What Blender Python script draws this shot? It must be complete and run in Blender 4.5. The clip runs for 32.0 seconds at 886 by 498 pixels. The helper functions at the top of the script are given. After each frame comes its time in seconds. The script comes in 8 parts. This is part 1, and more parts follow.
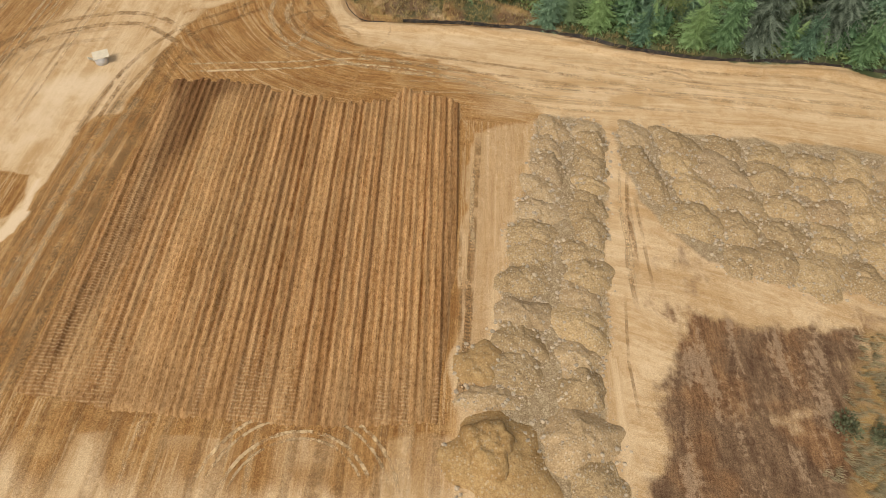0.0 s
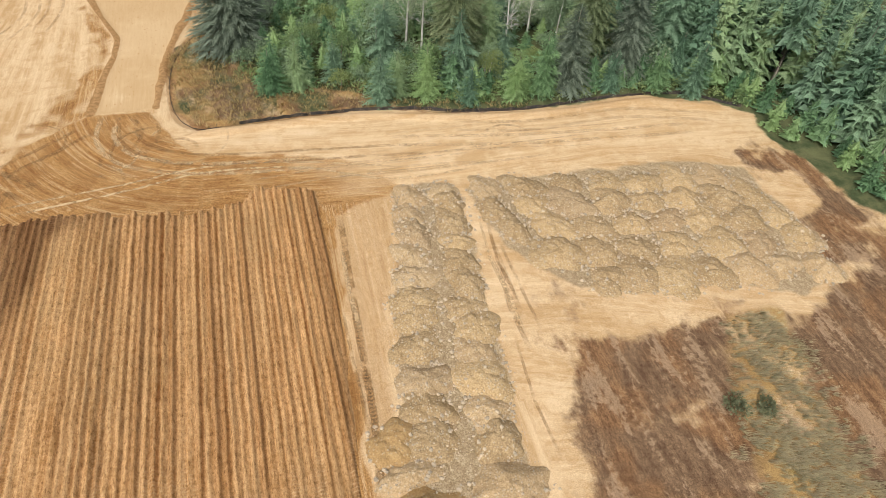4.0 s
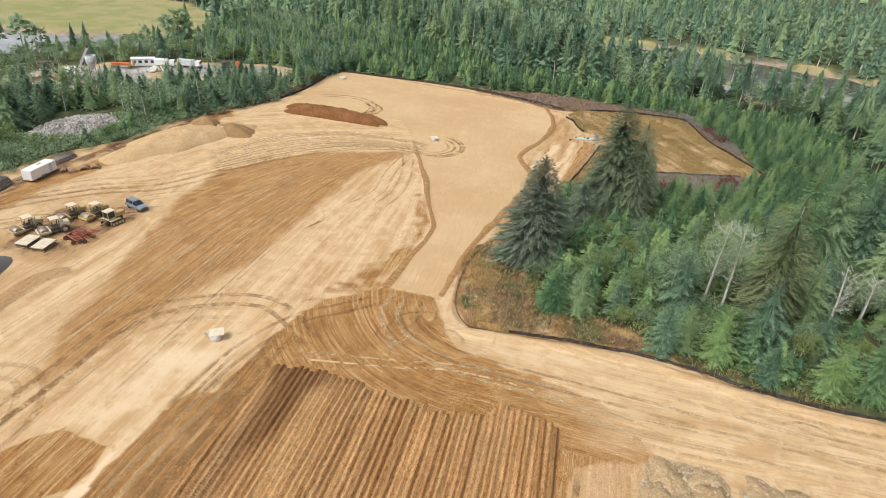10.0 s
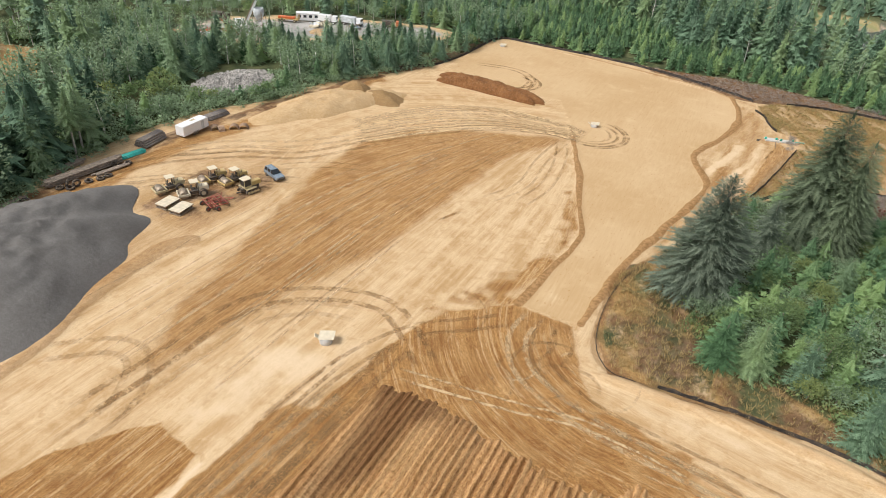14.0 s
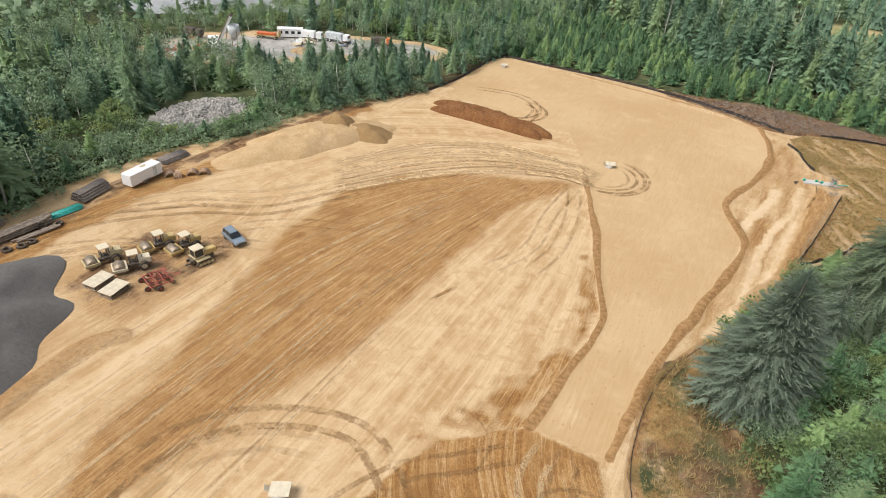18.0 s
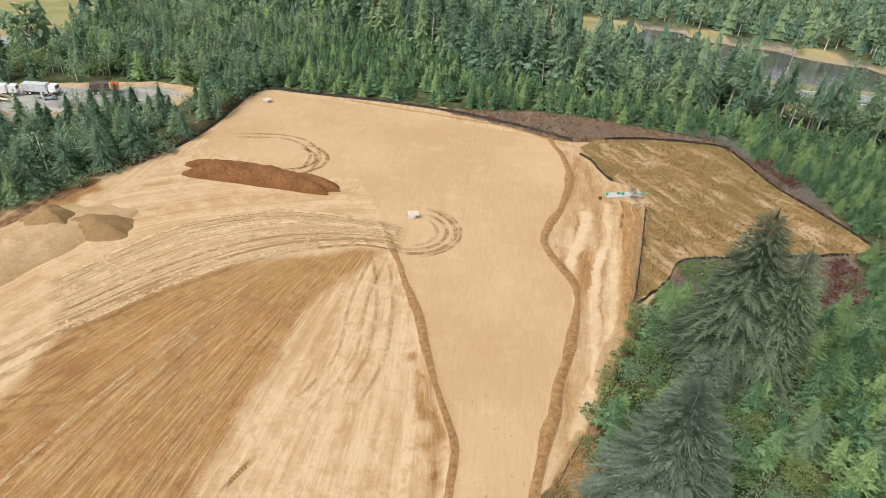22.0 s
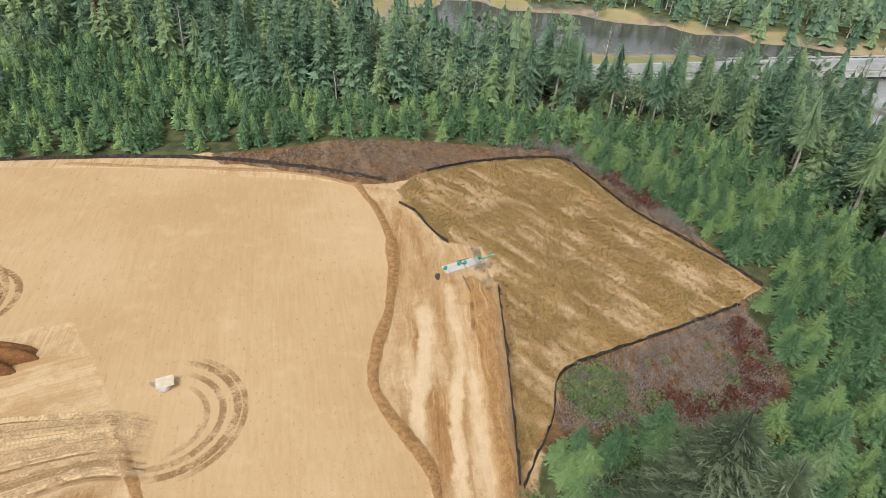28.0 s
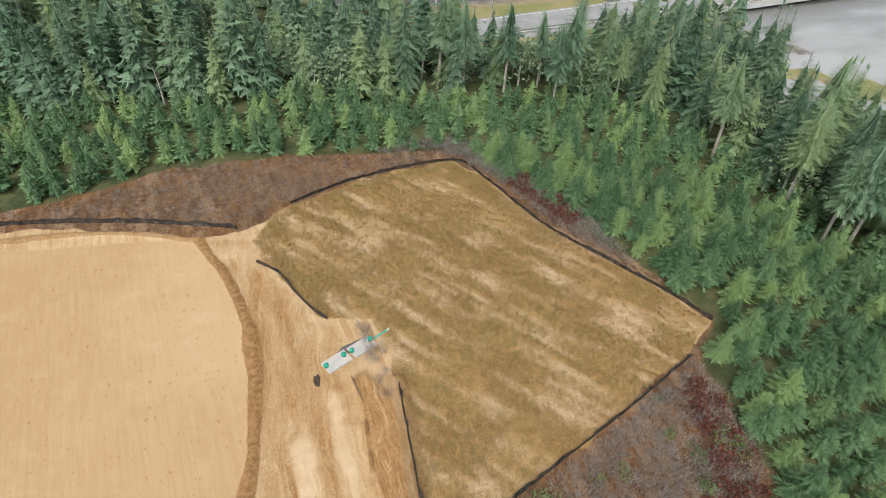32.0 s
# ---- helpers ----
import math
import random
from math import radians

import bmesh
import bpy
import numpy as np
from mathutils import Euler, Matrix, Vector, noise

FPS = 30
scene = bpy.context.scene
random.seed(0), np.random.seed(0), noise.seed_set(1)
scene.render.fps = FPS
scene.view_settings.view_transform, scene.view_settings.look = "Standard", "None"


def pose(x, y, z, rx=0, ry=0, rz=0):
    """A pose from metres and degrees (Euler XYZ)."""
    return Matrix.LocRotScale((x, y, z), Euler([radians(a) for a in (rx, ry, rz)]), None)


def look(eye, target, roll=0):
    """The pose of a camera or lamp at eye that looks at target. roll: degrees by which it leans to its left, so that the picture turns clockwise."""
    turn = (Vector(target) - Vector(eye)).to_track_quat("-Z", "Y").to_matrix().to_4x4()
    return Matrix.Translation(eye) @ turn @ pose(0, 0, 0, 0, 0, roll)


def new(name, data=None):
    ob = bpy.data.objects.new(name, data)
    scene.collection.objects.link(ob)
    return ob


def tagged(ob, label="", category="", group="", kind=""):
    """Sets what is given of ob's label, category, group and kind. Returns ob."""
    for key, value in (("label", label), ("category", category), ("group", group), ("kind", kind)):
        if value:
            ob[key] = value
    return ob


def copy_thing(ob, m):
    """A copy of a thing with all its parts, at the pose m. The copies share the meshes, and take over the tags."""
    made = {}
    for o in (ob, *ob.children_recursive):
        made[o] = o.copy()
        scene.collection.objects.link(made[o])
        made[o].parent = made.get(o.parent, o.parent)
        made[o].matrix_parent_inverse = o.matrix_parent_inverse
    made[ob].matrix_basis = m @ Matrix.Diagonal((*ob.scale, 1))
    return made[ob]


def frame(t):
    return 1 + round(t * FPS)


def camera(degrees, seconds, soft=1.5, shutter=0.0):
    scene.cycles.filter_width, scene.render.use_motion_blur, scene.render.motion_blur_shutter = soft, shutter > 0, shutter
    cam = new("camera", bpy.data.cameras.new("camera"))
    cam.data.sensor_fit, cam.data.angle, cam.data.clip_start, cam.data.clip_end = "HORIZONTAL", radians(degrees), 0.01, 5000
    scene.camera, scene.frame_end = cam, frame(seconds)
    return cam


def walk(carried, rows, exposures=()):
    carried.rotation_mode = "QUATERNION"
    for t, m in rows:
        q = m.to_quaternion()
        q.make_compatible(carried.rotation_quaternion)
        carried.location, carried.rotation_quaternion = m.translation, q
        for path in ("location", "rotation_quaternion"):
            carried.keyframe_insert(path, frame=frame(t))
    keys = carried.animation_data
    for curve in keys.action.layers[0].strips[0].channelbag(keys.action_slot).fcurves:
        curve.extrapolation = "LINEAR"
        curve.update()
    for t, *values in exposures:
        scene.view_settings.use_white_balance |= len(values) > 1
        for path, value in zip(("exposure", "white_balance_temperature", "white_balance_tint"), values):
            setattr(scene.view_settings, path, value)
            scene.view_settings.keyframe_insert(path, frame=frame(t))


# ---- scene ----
cam = camera(71.0, 32.0, soft=0.5)
METRES, EYE, TILT, LEAN, TURN = 153.54, 57.12, 0.0, 0.0, -3.1
ROWS = [
    (0.0, 0.0, 0.0, 0.0, 5.8, -53.34, -4.34),
    (0.5, 0.0, -0.0005, 0.0001, 5.81, -50.28, -4.34),
    (1.0, -0.0001, -0.0007, 0.0001, 5.79, -47.24, -4.37),
    (1.5, 0.0001, -0.0012, -0.0, 4.07, -46.36, -4.38),
    (2.0, 0.0001, -0.0014, -0.0001, 1.55, -46.12, -4.37),
    (2.5, 0.0003, -0.0015, -0.0002, -2.88, -45.74, -4.34),
    (3.0, 0.0004, -0.0016, -0.0004, -7.85, -45.32, -4.23),
    (3.5, 0.0003, -0.0014, -0.0006, -11.9, -45.01, -4.14),
    (5.5, -0.0003, -0.0007, -0.0002, -7.61, -45.45, -4.2),
    (6.0, 0.0002, 0.0023, 0.0001, -5.72, -45.6, -4.23),
    (6.5, 0.0001, 0.0066, 0.0002, -2.34, -45.87, -4.28),
    (7.0, 0.0002, 0.0122, 0.0007, 0.8, -45.71, -4.29),
    (7.5, 0.0002, 0.0189, 0.0018, 3.16, -42.83, -4.22),
    (8.0, -0.0008, 0.0261, 0.0018, 6.37, -39.61, -4.21),
    (8.5, -0.0016, 0.0323, 0.0018, 10.97, -36.6, -4.18),
    (9.0, -0.0019, 0.038, 0.0017, 13.08, -33.36, -4.13),
    (9.5, -0.0039, 0.0435, 0.0015, 15.77, -30.19, -4.09),
    (10.0, -0.0047, 0.0488, 0.0011, 17.67, -29.08, -4.05),
    (10.5, -0.0066, 0.0544, 0.0007, 19.8, -30.13, -4.03),
    (11.0, -0.0082, 0.0607, 0.0007, 22.21, -32.76, -3.99),
    (11.5, -0.011, 0.0686, 0.0008, 22.45, -33.06, -3.97),
    (12.0, -0.0157, 0.0799, 0.0008, 22.92, -33.12, -3.96),
    (12.5, -0.0218, 0.0939, 0.0003, 25.18, -33.22, -3.94),
    (13.0, -0.0292, 0.1094, 0.0003, 27.4, -33.34, -3.92),
    (13.5, -0.0365, 0.1251, 0.0001, 32.34, -33.62, -3.83),
    (14.0, -0.0453, 0.1405, -0.0004, 32.42, -33.6, -3.83),
    (14.5, -0.0545, 0.1556, -0.0006, 32.39, -33.59, -3.84),
    (16.5, -0.0913, 0.2181, -0.0016, 32.32, -33.58, -3.94),
    (17.0, -0.1014, 0.2352, -0.0019, 32.32, -33.59, -3.99),
    (17.5, -0.1121, 0.2535, -0.0018, 32.31, -33.59, -4.02),
    (18.0, -0.1233, 0.2722, -0.0018, 32.24, -33.57, -4.04),
    (18.5, -0.1345, 0.2909, -0.0021, 32.1, -33.56, -4.06),
    (19.0, -0.1457, 0.3102, -0.0024, 30.96, -33.48, -4.07),
    (19.5, -0.1567, 0.33, -0.0023, 28.61, -33.35, -4.13),
    (20.0, -0.167, 0.3509, -0.0026, 24.35, -33.03, -4.22),
    (20.5, -0.176, 0.3725, -0.0025, 20.3, -32.74, -4.32),
    (21.0, -0.1828, 0.395, -0.0025, 16.06, -32.41, -4.35),
    (21.5, -0.1884, 0.4182, -0.0021, 13.09, -32.22, -4.37),
    (22.0, -0.1927, 0.4412, -0.0015, 11.04, -32.12, -4.38),
    (22.5, -0.1962, 0.465, -0.0015, 8.08, -31.93, -4.4),
    (23.0, -0.1983, 0.4885, -0.0011, 5.95, -31.8, -4.4),
    (23.5, -0.1997, 0.5122, -0.0007, 3.69, -31.66, -4.38),
    (24.0, -0.2, 0.5369, -0.0003, 1.56, -31.55, -4.36),
    (24.5, -0.2, 0.5621, 0.0001, 0.31, -31.51, -4.38),
    (25.0, -0.199, 0.5881, 0.0008, -1.27, -31.42, -4.32),
    (25.5, -0.1975, 0.6146, 0.0013, -2.6, -31.34, -4.29),
    (27.5, -0.1873, 0.7156, 0.0023, -5.86, -31.37, -4.31),
    (28.0, -0.1834, 0.7402, 0.0024, -7.24, -34.39, -4.25),
    (28.5, -0.1791, 0.7651, 0.0034, -8.43, -37.37, -4.24),
    (29.0, -0.1745, 0.7902, 0.0042, -9.46, -39.79, -4.17),
    (29.5, -0.169, 0.8157, 0.0049, -11.19, -40.4, -4.11),
    (30.0, -0.1625, 0.8392, 0.0055, -13.49, -40.24, -4.03),
    (30.5, -0.1544, 0.8646, 0.0063, -17.48, -39.99, -3.87),
    (31.0, -0.1451, 0.8898, 0.0069, -18.86, -39.88, -3.86),
    (31.5, -0.1351, 0.9145, 0.0077, -18.82, -39.9, -3.85),
    (32.0, -0.1251, 0.9393, 0.0088, -18.77, -39.94, -3.83),
]
walk(cam, [(t, pose(0, 0, EYE, TILT, LEAN, TURN) @ pose(METRES * x, METRES * y, METRES * z, 90 + pitch, roll, yaw)) for t, x, y, z, yaw, pitch, roll in ROWS],
     exposures=[(0.0, 0.33, 6850, 10), (1.0, 0.41, 6700, 10), (2.0, 0.53, 6550, 10), (3.5, 0.70, 6400, 10), (6.0, 0.71, 6400, 10), (9.0, 0.70, 6280, 10), (20.0, 0.68, 6280, 10), (25.0, 0.62, 6280, 10), (32.0, 0.56, 6280, 10)])

# ---- world and light: an even overcast sky with a veiled high sun ----
SUN_EL, SUN_AZ = 52.0, 215.0
world = bpy.data.worlds.new("sky")
scene.world = world
world.use_nodes = True
wt = world.node_tree
sky = wt.nodes.new("ShaderNodeTexSky")
sky.sky_type, sky.sun_disc = "NISHITA", False
sky.sun_elevation, sky.sun_rotation = radians(SUN_EL), radians(SUN_AZ)
sky.dust_density, sky.ozone_density, sky.air_density = 4.0, 1.0, 1.0
wash = wt.nodes.new("ShaderNodeHueSaturation")
wash.inputs["Saturation"].default_value = 0.25
wt.links.new(sky.outputs[0], wash.inputs["Color"])
wt.links.new(wash.outputs[0], wt.nodes["Background"].inputs["Color"])
wt.nodes["Background"].inputs["Strength"].default_value = 0.105
sun = new("sun", bpy.data.lights.new("sun", "SUN"))
sun.data.energy, sun.data.angle, sun.data.color = 1.5, radians(24), (1.0, 0.95, 0.88)
az, el = radians(SUN_AZ), radians(SUN_EL)
sun.matrix_basis = look((0, 0, 150), Vector((0, 0, 150)) - 100 * Vector((math.sin(az) * math.cos(el), math.cos(az) * math.cos(el), math.sin(el))))


# ---- shading helpers ----
def start(name):
    m = bpy.data.materials.new(name)
    m.use_nodes = True
    return m, m.node_tree, m.node_tree.nodes["Principled BSDF"]


def plug(nt, sock, value):
    if isinstance(value, bpy.types.NodeSocket):
        nt.links.new(value, sock)
    elif isinstance(value, tuple) and len(value) == 3 and sock.type == "RGBA":
        sock.default_value = (*value, 1)
    else:
        sock.default_value = value


def nd(nt, kind, out=0, ins=None, attribute_name="", interpolation_type="", bands_direction=""):
    n = nt.nodes.new("ShaderNode" + kind)
    if attribute_name:
        n.attribute_name = attribute_name
    if interpolation_type:
        n.interpolation_type = interpolation_type
    if bands_direction:
        n.bands_direction = bands_direction
    for key, value in (ins or {}).items():
        plug(nt, n.inputs[key], value)
    return n.outputs[out]


def mix(nt, fac, a, b, blend="MIX"):
    n = nt.nodes.new("ShaderNodeMix")
    n.data_type, n.blend_type = "RGBA", blend
    plug(nt, n.inputs[0], fac), plug(nt, n.inputs[6], a), plug(nt, n.inputs[7], b)
    return n.outputs[2]


def mth(nt, op, a, b=0.0, c=0.0, clamp=False):
    n = nt.nodes.new("ShaderNodeMath")
    n.operation, n.use_clamp = op, clamp
    plug(nt, n.inputs[0], a), plug(nt, n.inputs[1], b), plug(nt, n.inputs[2], c)
    return n.outputs[0]


def ramp(nt, v, lo, hi, to_lo=0.0, to_hi=1.0):
    return nd(nt, "MapRange", 0, {0: v, 1: lo, 2: hi, 3: to_lo, 4: to_hi}, interpolation_type="SMOOTHSTEP")


def attr(nt, name):
    return nd(nt, "Attribute", 2, attribute_name=name)


def noise_tex(nt, vec, scale, detail=3.0, rough=0.55):
    return nd(nt, "TexNoise", 0, {"Vector": vec, "Scale": scale, "Detail": detail, "Roughness": rough})


def place(nt):
    """The place in units of the plan."""
    n = nt.nodes.new("ShaderNodeVectorMath")
    n.operation = "SCALE"
    n.inputs["Scale"].default_value = 1 / 1.36
    nt.links.new(nd(nt, "NewGeometry", 0), n.inputs[0])
    return n.outputs[0]


def bump(nt, bsdf, height, strength, distance):
    plug(nt, bsdf.inputs["Normal"], nd(nt, "Bump", 0, {"Height": height, "Strength": strength, "Distance": distance}))


def simple(name, colour, rough=0.6, metal=0.0, vary=0.25, scale=3.0, dirt=None, dirt_amount=0.4):
    """Paint, metal, plastic: two scales of variation, and dirt where asked."""
    m, nt, b = start(name)
    p = nd(nt, "TexCoord", 3)
    n1, n2 = noise_tex(nt, p, scale, 4), noise_tex(nt, p, scale * 9, 3)
    c = mix(nt, ramp(nt, n1, 0.3, 0.7), tuple(v * (1 - vary) for v in colour), tuple(min(1, v * (1 + vary * 0.5)) for v in colour))
    if dirt:
        f = mth(nt, "MULTIPLY", ramp(nt, mth(nt, "ADD", n1, mth(nt, "MULTIPLY", n2, 0.6)), 0.7, 1.05), dirt_amount)
        c = mix(nt, f, c, dirt)
    plug(nt, b.inputs["Base Color"], c)
    plug(nt, b.inputs["Roughness"], mth(nt, "ADD", rough - 0.08, mth(nt, "MULTIPLY", n2, 0.16)))
    b.inputs["Metallic"].default_value = metal
    bump(nt, b, n2, 0.25, 0.01)
    return m


DUST = (0.42, 0.29, 0.16)

# the earth colours of the site
SAND_PALE, SAND, SAND_DEEP = (0.62, 0.452, 0.268), (0.515, 0.35, 0.183), (0.435, 0.275, 0.126)
CLAY, CLAY_DARK, CLAY_LIGHT = (0.34, 0.168, 0.052), (0.225, 0.102, 0.03), (0.455, 0.262, 0.10)
PAD_A, PAD_B = (0.53, 0.372, 0.204), (0.46, 0.306, 0.152)


def ground_material():
    m, nt, b = start("site_earth")
    p = place(nt)
    big, mid, small, grain = noise_tex(nt, p, 0.045, 4), noise_tex(nt, p, 0.35, 5, 0.6), noise_tex(nt, p, 2.2, 5, 0.62), noise_tex(nt, p, 11.0, 4, 0.6)
    flow = nd(nt, "CombineXYZ", 0, {0: mth(nt, "MULTIPLY", attr(nt, "across"), 1.0), 1: mth(nt, "MULTIPLY", attr(nt, "along"), 0.035), 2: mth(nt, "MULTIPLY", big, 1.5)})
    streak = noise_tex(nt, flow, 0.55, 6, 0.68)
    thin = noise_tex(nt, flow, 3.2, 5, 0.75)
    # bare sand, scraped in streaks along the way of the machines
    sand = mix(nt, ramp(nt, streak, 0.36, 0.62), SAND_DEEP, SAND_PALE)
    sand = mix(nt, mth(nt, "MULTIPLY", ramp(nt, thin, 0.40, 0.60), 0.45), sand, SAND)
    hair = noise_tex(nt, nd(nt, "CombineXYZ", 0, {0: attr(nt, "across"), 1: mth(nt, "MULTIPLY", attr(nt, "along"), 0.018), 2: mth(nt, "MULTIPLY", big, 3.0)}), 2.6, 6, 0.78)
    sand = mix(nt, mth(nt, "MULTIPLY", ramp(nt, hair, 0.535, 0.60, 0.0, 0.6), ramp(nt, mid, 0.38, 0.6)), sand, (0.66, 0.50, 0.315))
    sand = mix(nt, ramp(nt, hair, 0.465, 0.41, 0.0, 0.42), sand, (0.39, 0.235, 0.10))
    sand = mix(nt, mth(nt, "MULTIPLY", ramp(nt, mid, 0.46, 0.62), 0.5), sand, SAND_PALE)
    sand = mix(nt, ramp(nt, noise_tex(nt, p, 0.9, 5, 0.7), 0.53, 0.64, 0.0, 0.5), sand, SAND_DEEP)
    sand = mix(nt, ramp(nt, noise_tex(nt, p, 0.55, 6, 0.72), 0.55, 0.62, 0.0, 0.3), sand, (0.645, 0.485, 0.30))
    sand = mix(nt, ramp(nt, mth(nt, "MULTIPLY_ADD", mid, 0.5, attr(nt, "pale")), 0.45, 1.25), sand, (0.665, 0.512, 0.335))
    # brown clay
    clay = mix(nt, ramp(nt, mth(nt, "MULTIPLY_ADD", thin, 0.7, mth(nt, "MULTIPLY", small, 0.3)), 0.36, 0.62), CLAY_DARK, CLAY_LIGHT)
    clay = mix(nt, ramp(nt, streak, 0.47, 0.66, 0.0, 0.5), clay, (0.46, 0.285, 0.125))
    clay = mix(nt, 0.15, clay, CLAY)
    clay = mix(nt, ramp(nt, hair, 0.545, 0.59, 0.0, 0.7), clay, (0.55, 0.375, 0.195))
    clay = mix(nt, ramp(nt, hair, 0.46, 0.41, 0.0, 0.45), clay, CLAY_DARK)
    clay = mix(nt, ramp(nt, mid, 0.52, 0.68, 0.0, 0.5), clay, (0.51, 0.325, 0.145))
    clay = mix(nt, ramp(nt, noise_tex(nt, p, 0.22, 4, 0.6), 0.52, 0.64, 0.0, 0.4), clay, CLAY_DARK)
    edge = mth(nt, "ADD", attr(nt, "clay"), mth(nt, "MULTIPLY", mth(nt, "SUBTRACT", mth(nt, "MULTIPLY_ADD", streak, 0.6, mth(nt, "MULTIPLY", mid, 0.4)), 0.5), 0.85))
    col = mix(nt, ramp(nt, edge, 0.3, 0.75), sand, clay)
    # the finished pad
    pad = mix(nt, ramp(nt, mth(nt, "MULTIPLY_ADD", big, 0.6, mth(nt, "MULTIPLY", thin, 0.4)), 0.38, 0.62), PAD_B, PAD_A)
    marks = noise_tex(nt, nd(nt, "CombineXYZ", 0, {0: mth(nt, "MULTIPLY", attr(nt, "across"), 3.2), 1: mth(nt, "MULTIPLY", attr(nt, "along"), 0.9), 2: 0.0}), 1.0, 2, 0.5)
    pad = mix(nt, mth(nt, "MULTIPLY", ramp(nt, marks, 0.65, 0.70), 0.55), pad, CLAY)
    pad = mix(nt, ramp(nt, mid, 0.5, 0.75, 0.0, 0.3), pad, SAND_PALE)
    pad = mix(nt, ramp(nt, mth(nt, "MULTIPLY_ADD", thin, 0.6, attr(nt, "pale")), 0.7, 1.2), pad, (0.66, 0.51, 0.335))
    col = mix(nt, ramp(nt, mth(nt, "MULTIPLY_ADD", mth(nt, "SUBTRACT", small, 0.5), 0.3, attr(nt, "pad")), 0.4, 0.6), col, pad)
    # stony grey-brown ground
    cells = nd(nt, "TexVoronoi", 1, {"Vector": p, "Scale": 3.0})
    cell = nd(nt, "SeparateColor", 0, {0: cells})
    stone = mix(nt, cell, (0.29, 0.205, 0.115), (0.47, 0.37, 0.235))
    stone = mix(nt, ramp(nt, small, 0.35, 0.7), stone, (0.36, 0.27, 0.16))
    col = mix(nt, ramp(nt, mth(nt, "MULTIPLY_ADD", mth(nt, "SUBTRACT", mid, 0.5), 0.8, attr(nt, "stony")), 0.3, 0.7), col, stone)
    # dark trampled peat and roots
    skew = nd(nt, "Mapping", 0, {"Vector": p, "Rotation": (0.0, 0.0, -0.45), "Scale": (0.5, 0.12, 0.3)})
    blot = noise_tex(nt, skew, 1.0, 5, 0.65)
    peat = mix(nt, ramp(nt, mth(nt, "MULTIPLY_ADD", noise_tex(nt, skew, 2.6, 6, 0.72), 0.7, mth(nt, "MULTIPLY", small, 0.3)), 0.34, 0.68), (0.10, 0.056, 0.031), (0.265, 0.172, 0.098))
    peat = mix(nt, ramp(nt, noise_tex(nt, p, 0.16, 3), 0.45, 0.6, 0.0, 0.6), peat, mix(nt, 1.0, peat, (1.35, 1.12, 0.85), "MULTIPLY"))
    peat = mix(nt, ramp(nt, mth(nt, "MULTIPLY_ADD", mth(nt, "SUBTRACT", small, 0.5), 0.35, blot), 0.535, 0.62, 0.0, 0.55), peat, (0.40, 0.28, 0.175))
    col = mix(nt, ramp(nt, mth(nt, "MULTIPLY_ADD", mth(nt, "SUBTRACT", mth(nt, "MULTIPLY_ADD", mid, 0.5, mth(nt, "MULTIPLY", blot, 0.5)), 0.5), 2.0, attr(nt, "peat")), 0.35, 0.65), col, peat)
    # dry grass with mown rows
    tone = mth(nt, "ADD", attr(nt, "clump"), mth(nt, "MULTIPLY", mth(nt, "SUBTRACT", mth(nt, "MULTIPLY_ADD", small, 0.6, mth(nt, "MULTIPLY", mid, 0.4)), 0.5), 1.6))
    straw = mix(nt, ramp(nt, tone, -0.6, 0.2), (0.56, 0.415, 0.255), (0.315, 0.195, 0.075))
    straw = mix(nt, ramp(nt, mth(nt, "MULTIPLY_ADD", mid, 0.6, mth(nt, "MULTIPLY", small, 0.4)), 0.44, 0.58, 0.0, 0.55), straw, (0.46, 0.31, 0.13))
    straw = mix(nt, ramp(nt, noise_tex(nt, p, 0.25, 3), 0.60, 0.74, 0, 0.4), straw, (0.20, 0.175, 0.06))
    col = mix(nt, ramp(nt, mth(nt, "MULTIPLY_ADD", mth(nt, "SUBTRACT", mid, 0.5), 0.5, attr(nt, "straw")), 0.35, 0.65), col, straw)
    # forest floor, and mud of the tidal flats
    floor_c = mix(nt, ramp(nt, mid, 0.35, 0.65), (0.05, 0.066, 0.028), (0.125, 0.13, 0.06))
    col = mix(nt, ramp(nt, mth(nt, "MULTIPLY_ADD", mth(nt, "SUBTRACT", small, 0.5), 0.5, attr(nt, "litter")), 0.35, 0.65), col, floor_c)
    marsh = mix(nt, ramp(nt, noise_tex(nt, p, 0.12, 4), 0.4, 0.62), (0.33, 0.295, 0.14), (0.25, 0.255, 0.10))
    col = mix(nt, attr(nt, "marsh"), col, marsh)
    col = mix(nt, attr(nt, "mud"), col, mix(nt, ramp(nt, mid, 0.3, 0.7), (0.15, 0.138, 0.12), (0.30, 0.28, 0.25)))
    col = mix(nt, attr(nt, "gravel"), col, mix(nt, ramp(nt, mid, 0.35, 0.65), (0.30, 0.285, 0.255), (0.44, 0.42, 0.385)))
    heaped = ramp(nt, mth(nt, "MULTIPLY_ADD", mth(nt, "SUBTRACT", small, 0.5), 0.7, attr(nt, "berm")), -0.1, 0.1)
    col = mix(nt, mth(nt, "MULTIPLY", mth(nt, "MULTIPLY", heaped, attr(nt, "fresh")), 0.92), col, mix(nt, ramp(nt, small, 0.35, 0.65), (0.225, 0.118, 0.043), (0.375, 0.215, 0.09)))
    speck = noise_tex(nt, p, 6.5, 5, 0.75)
    rough = mth(nt, "SUBTRACT", mth(nt, "SUBTRACT", 1.0, mth(nt, "MULTIPLY", attr(nt, "pad"), 0.75)), mth(nt, "MULTIPLY", attr(nt, "pale"), 0.55), clamp=True)
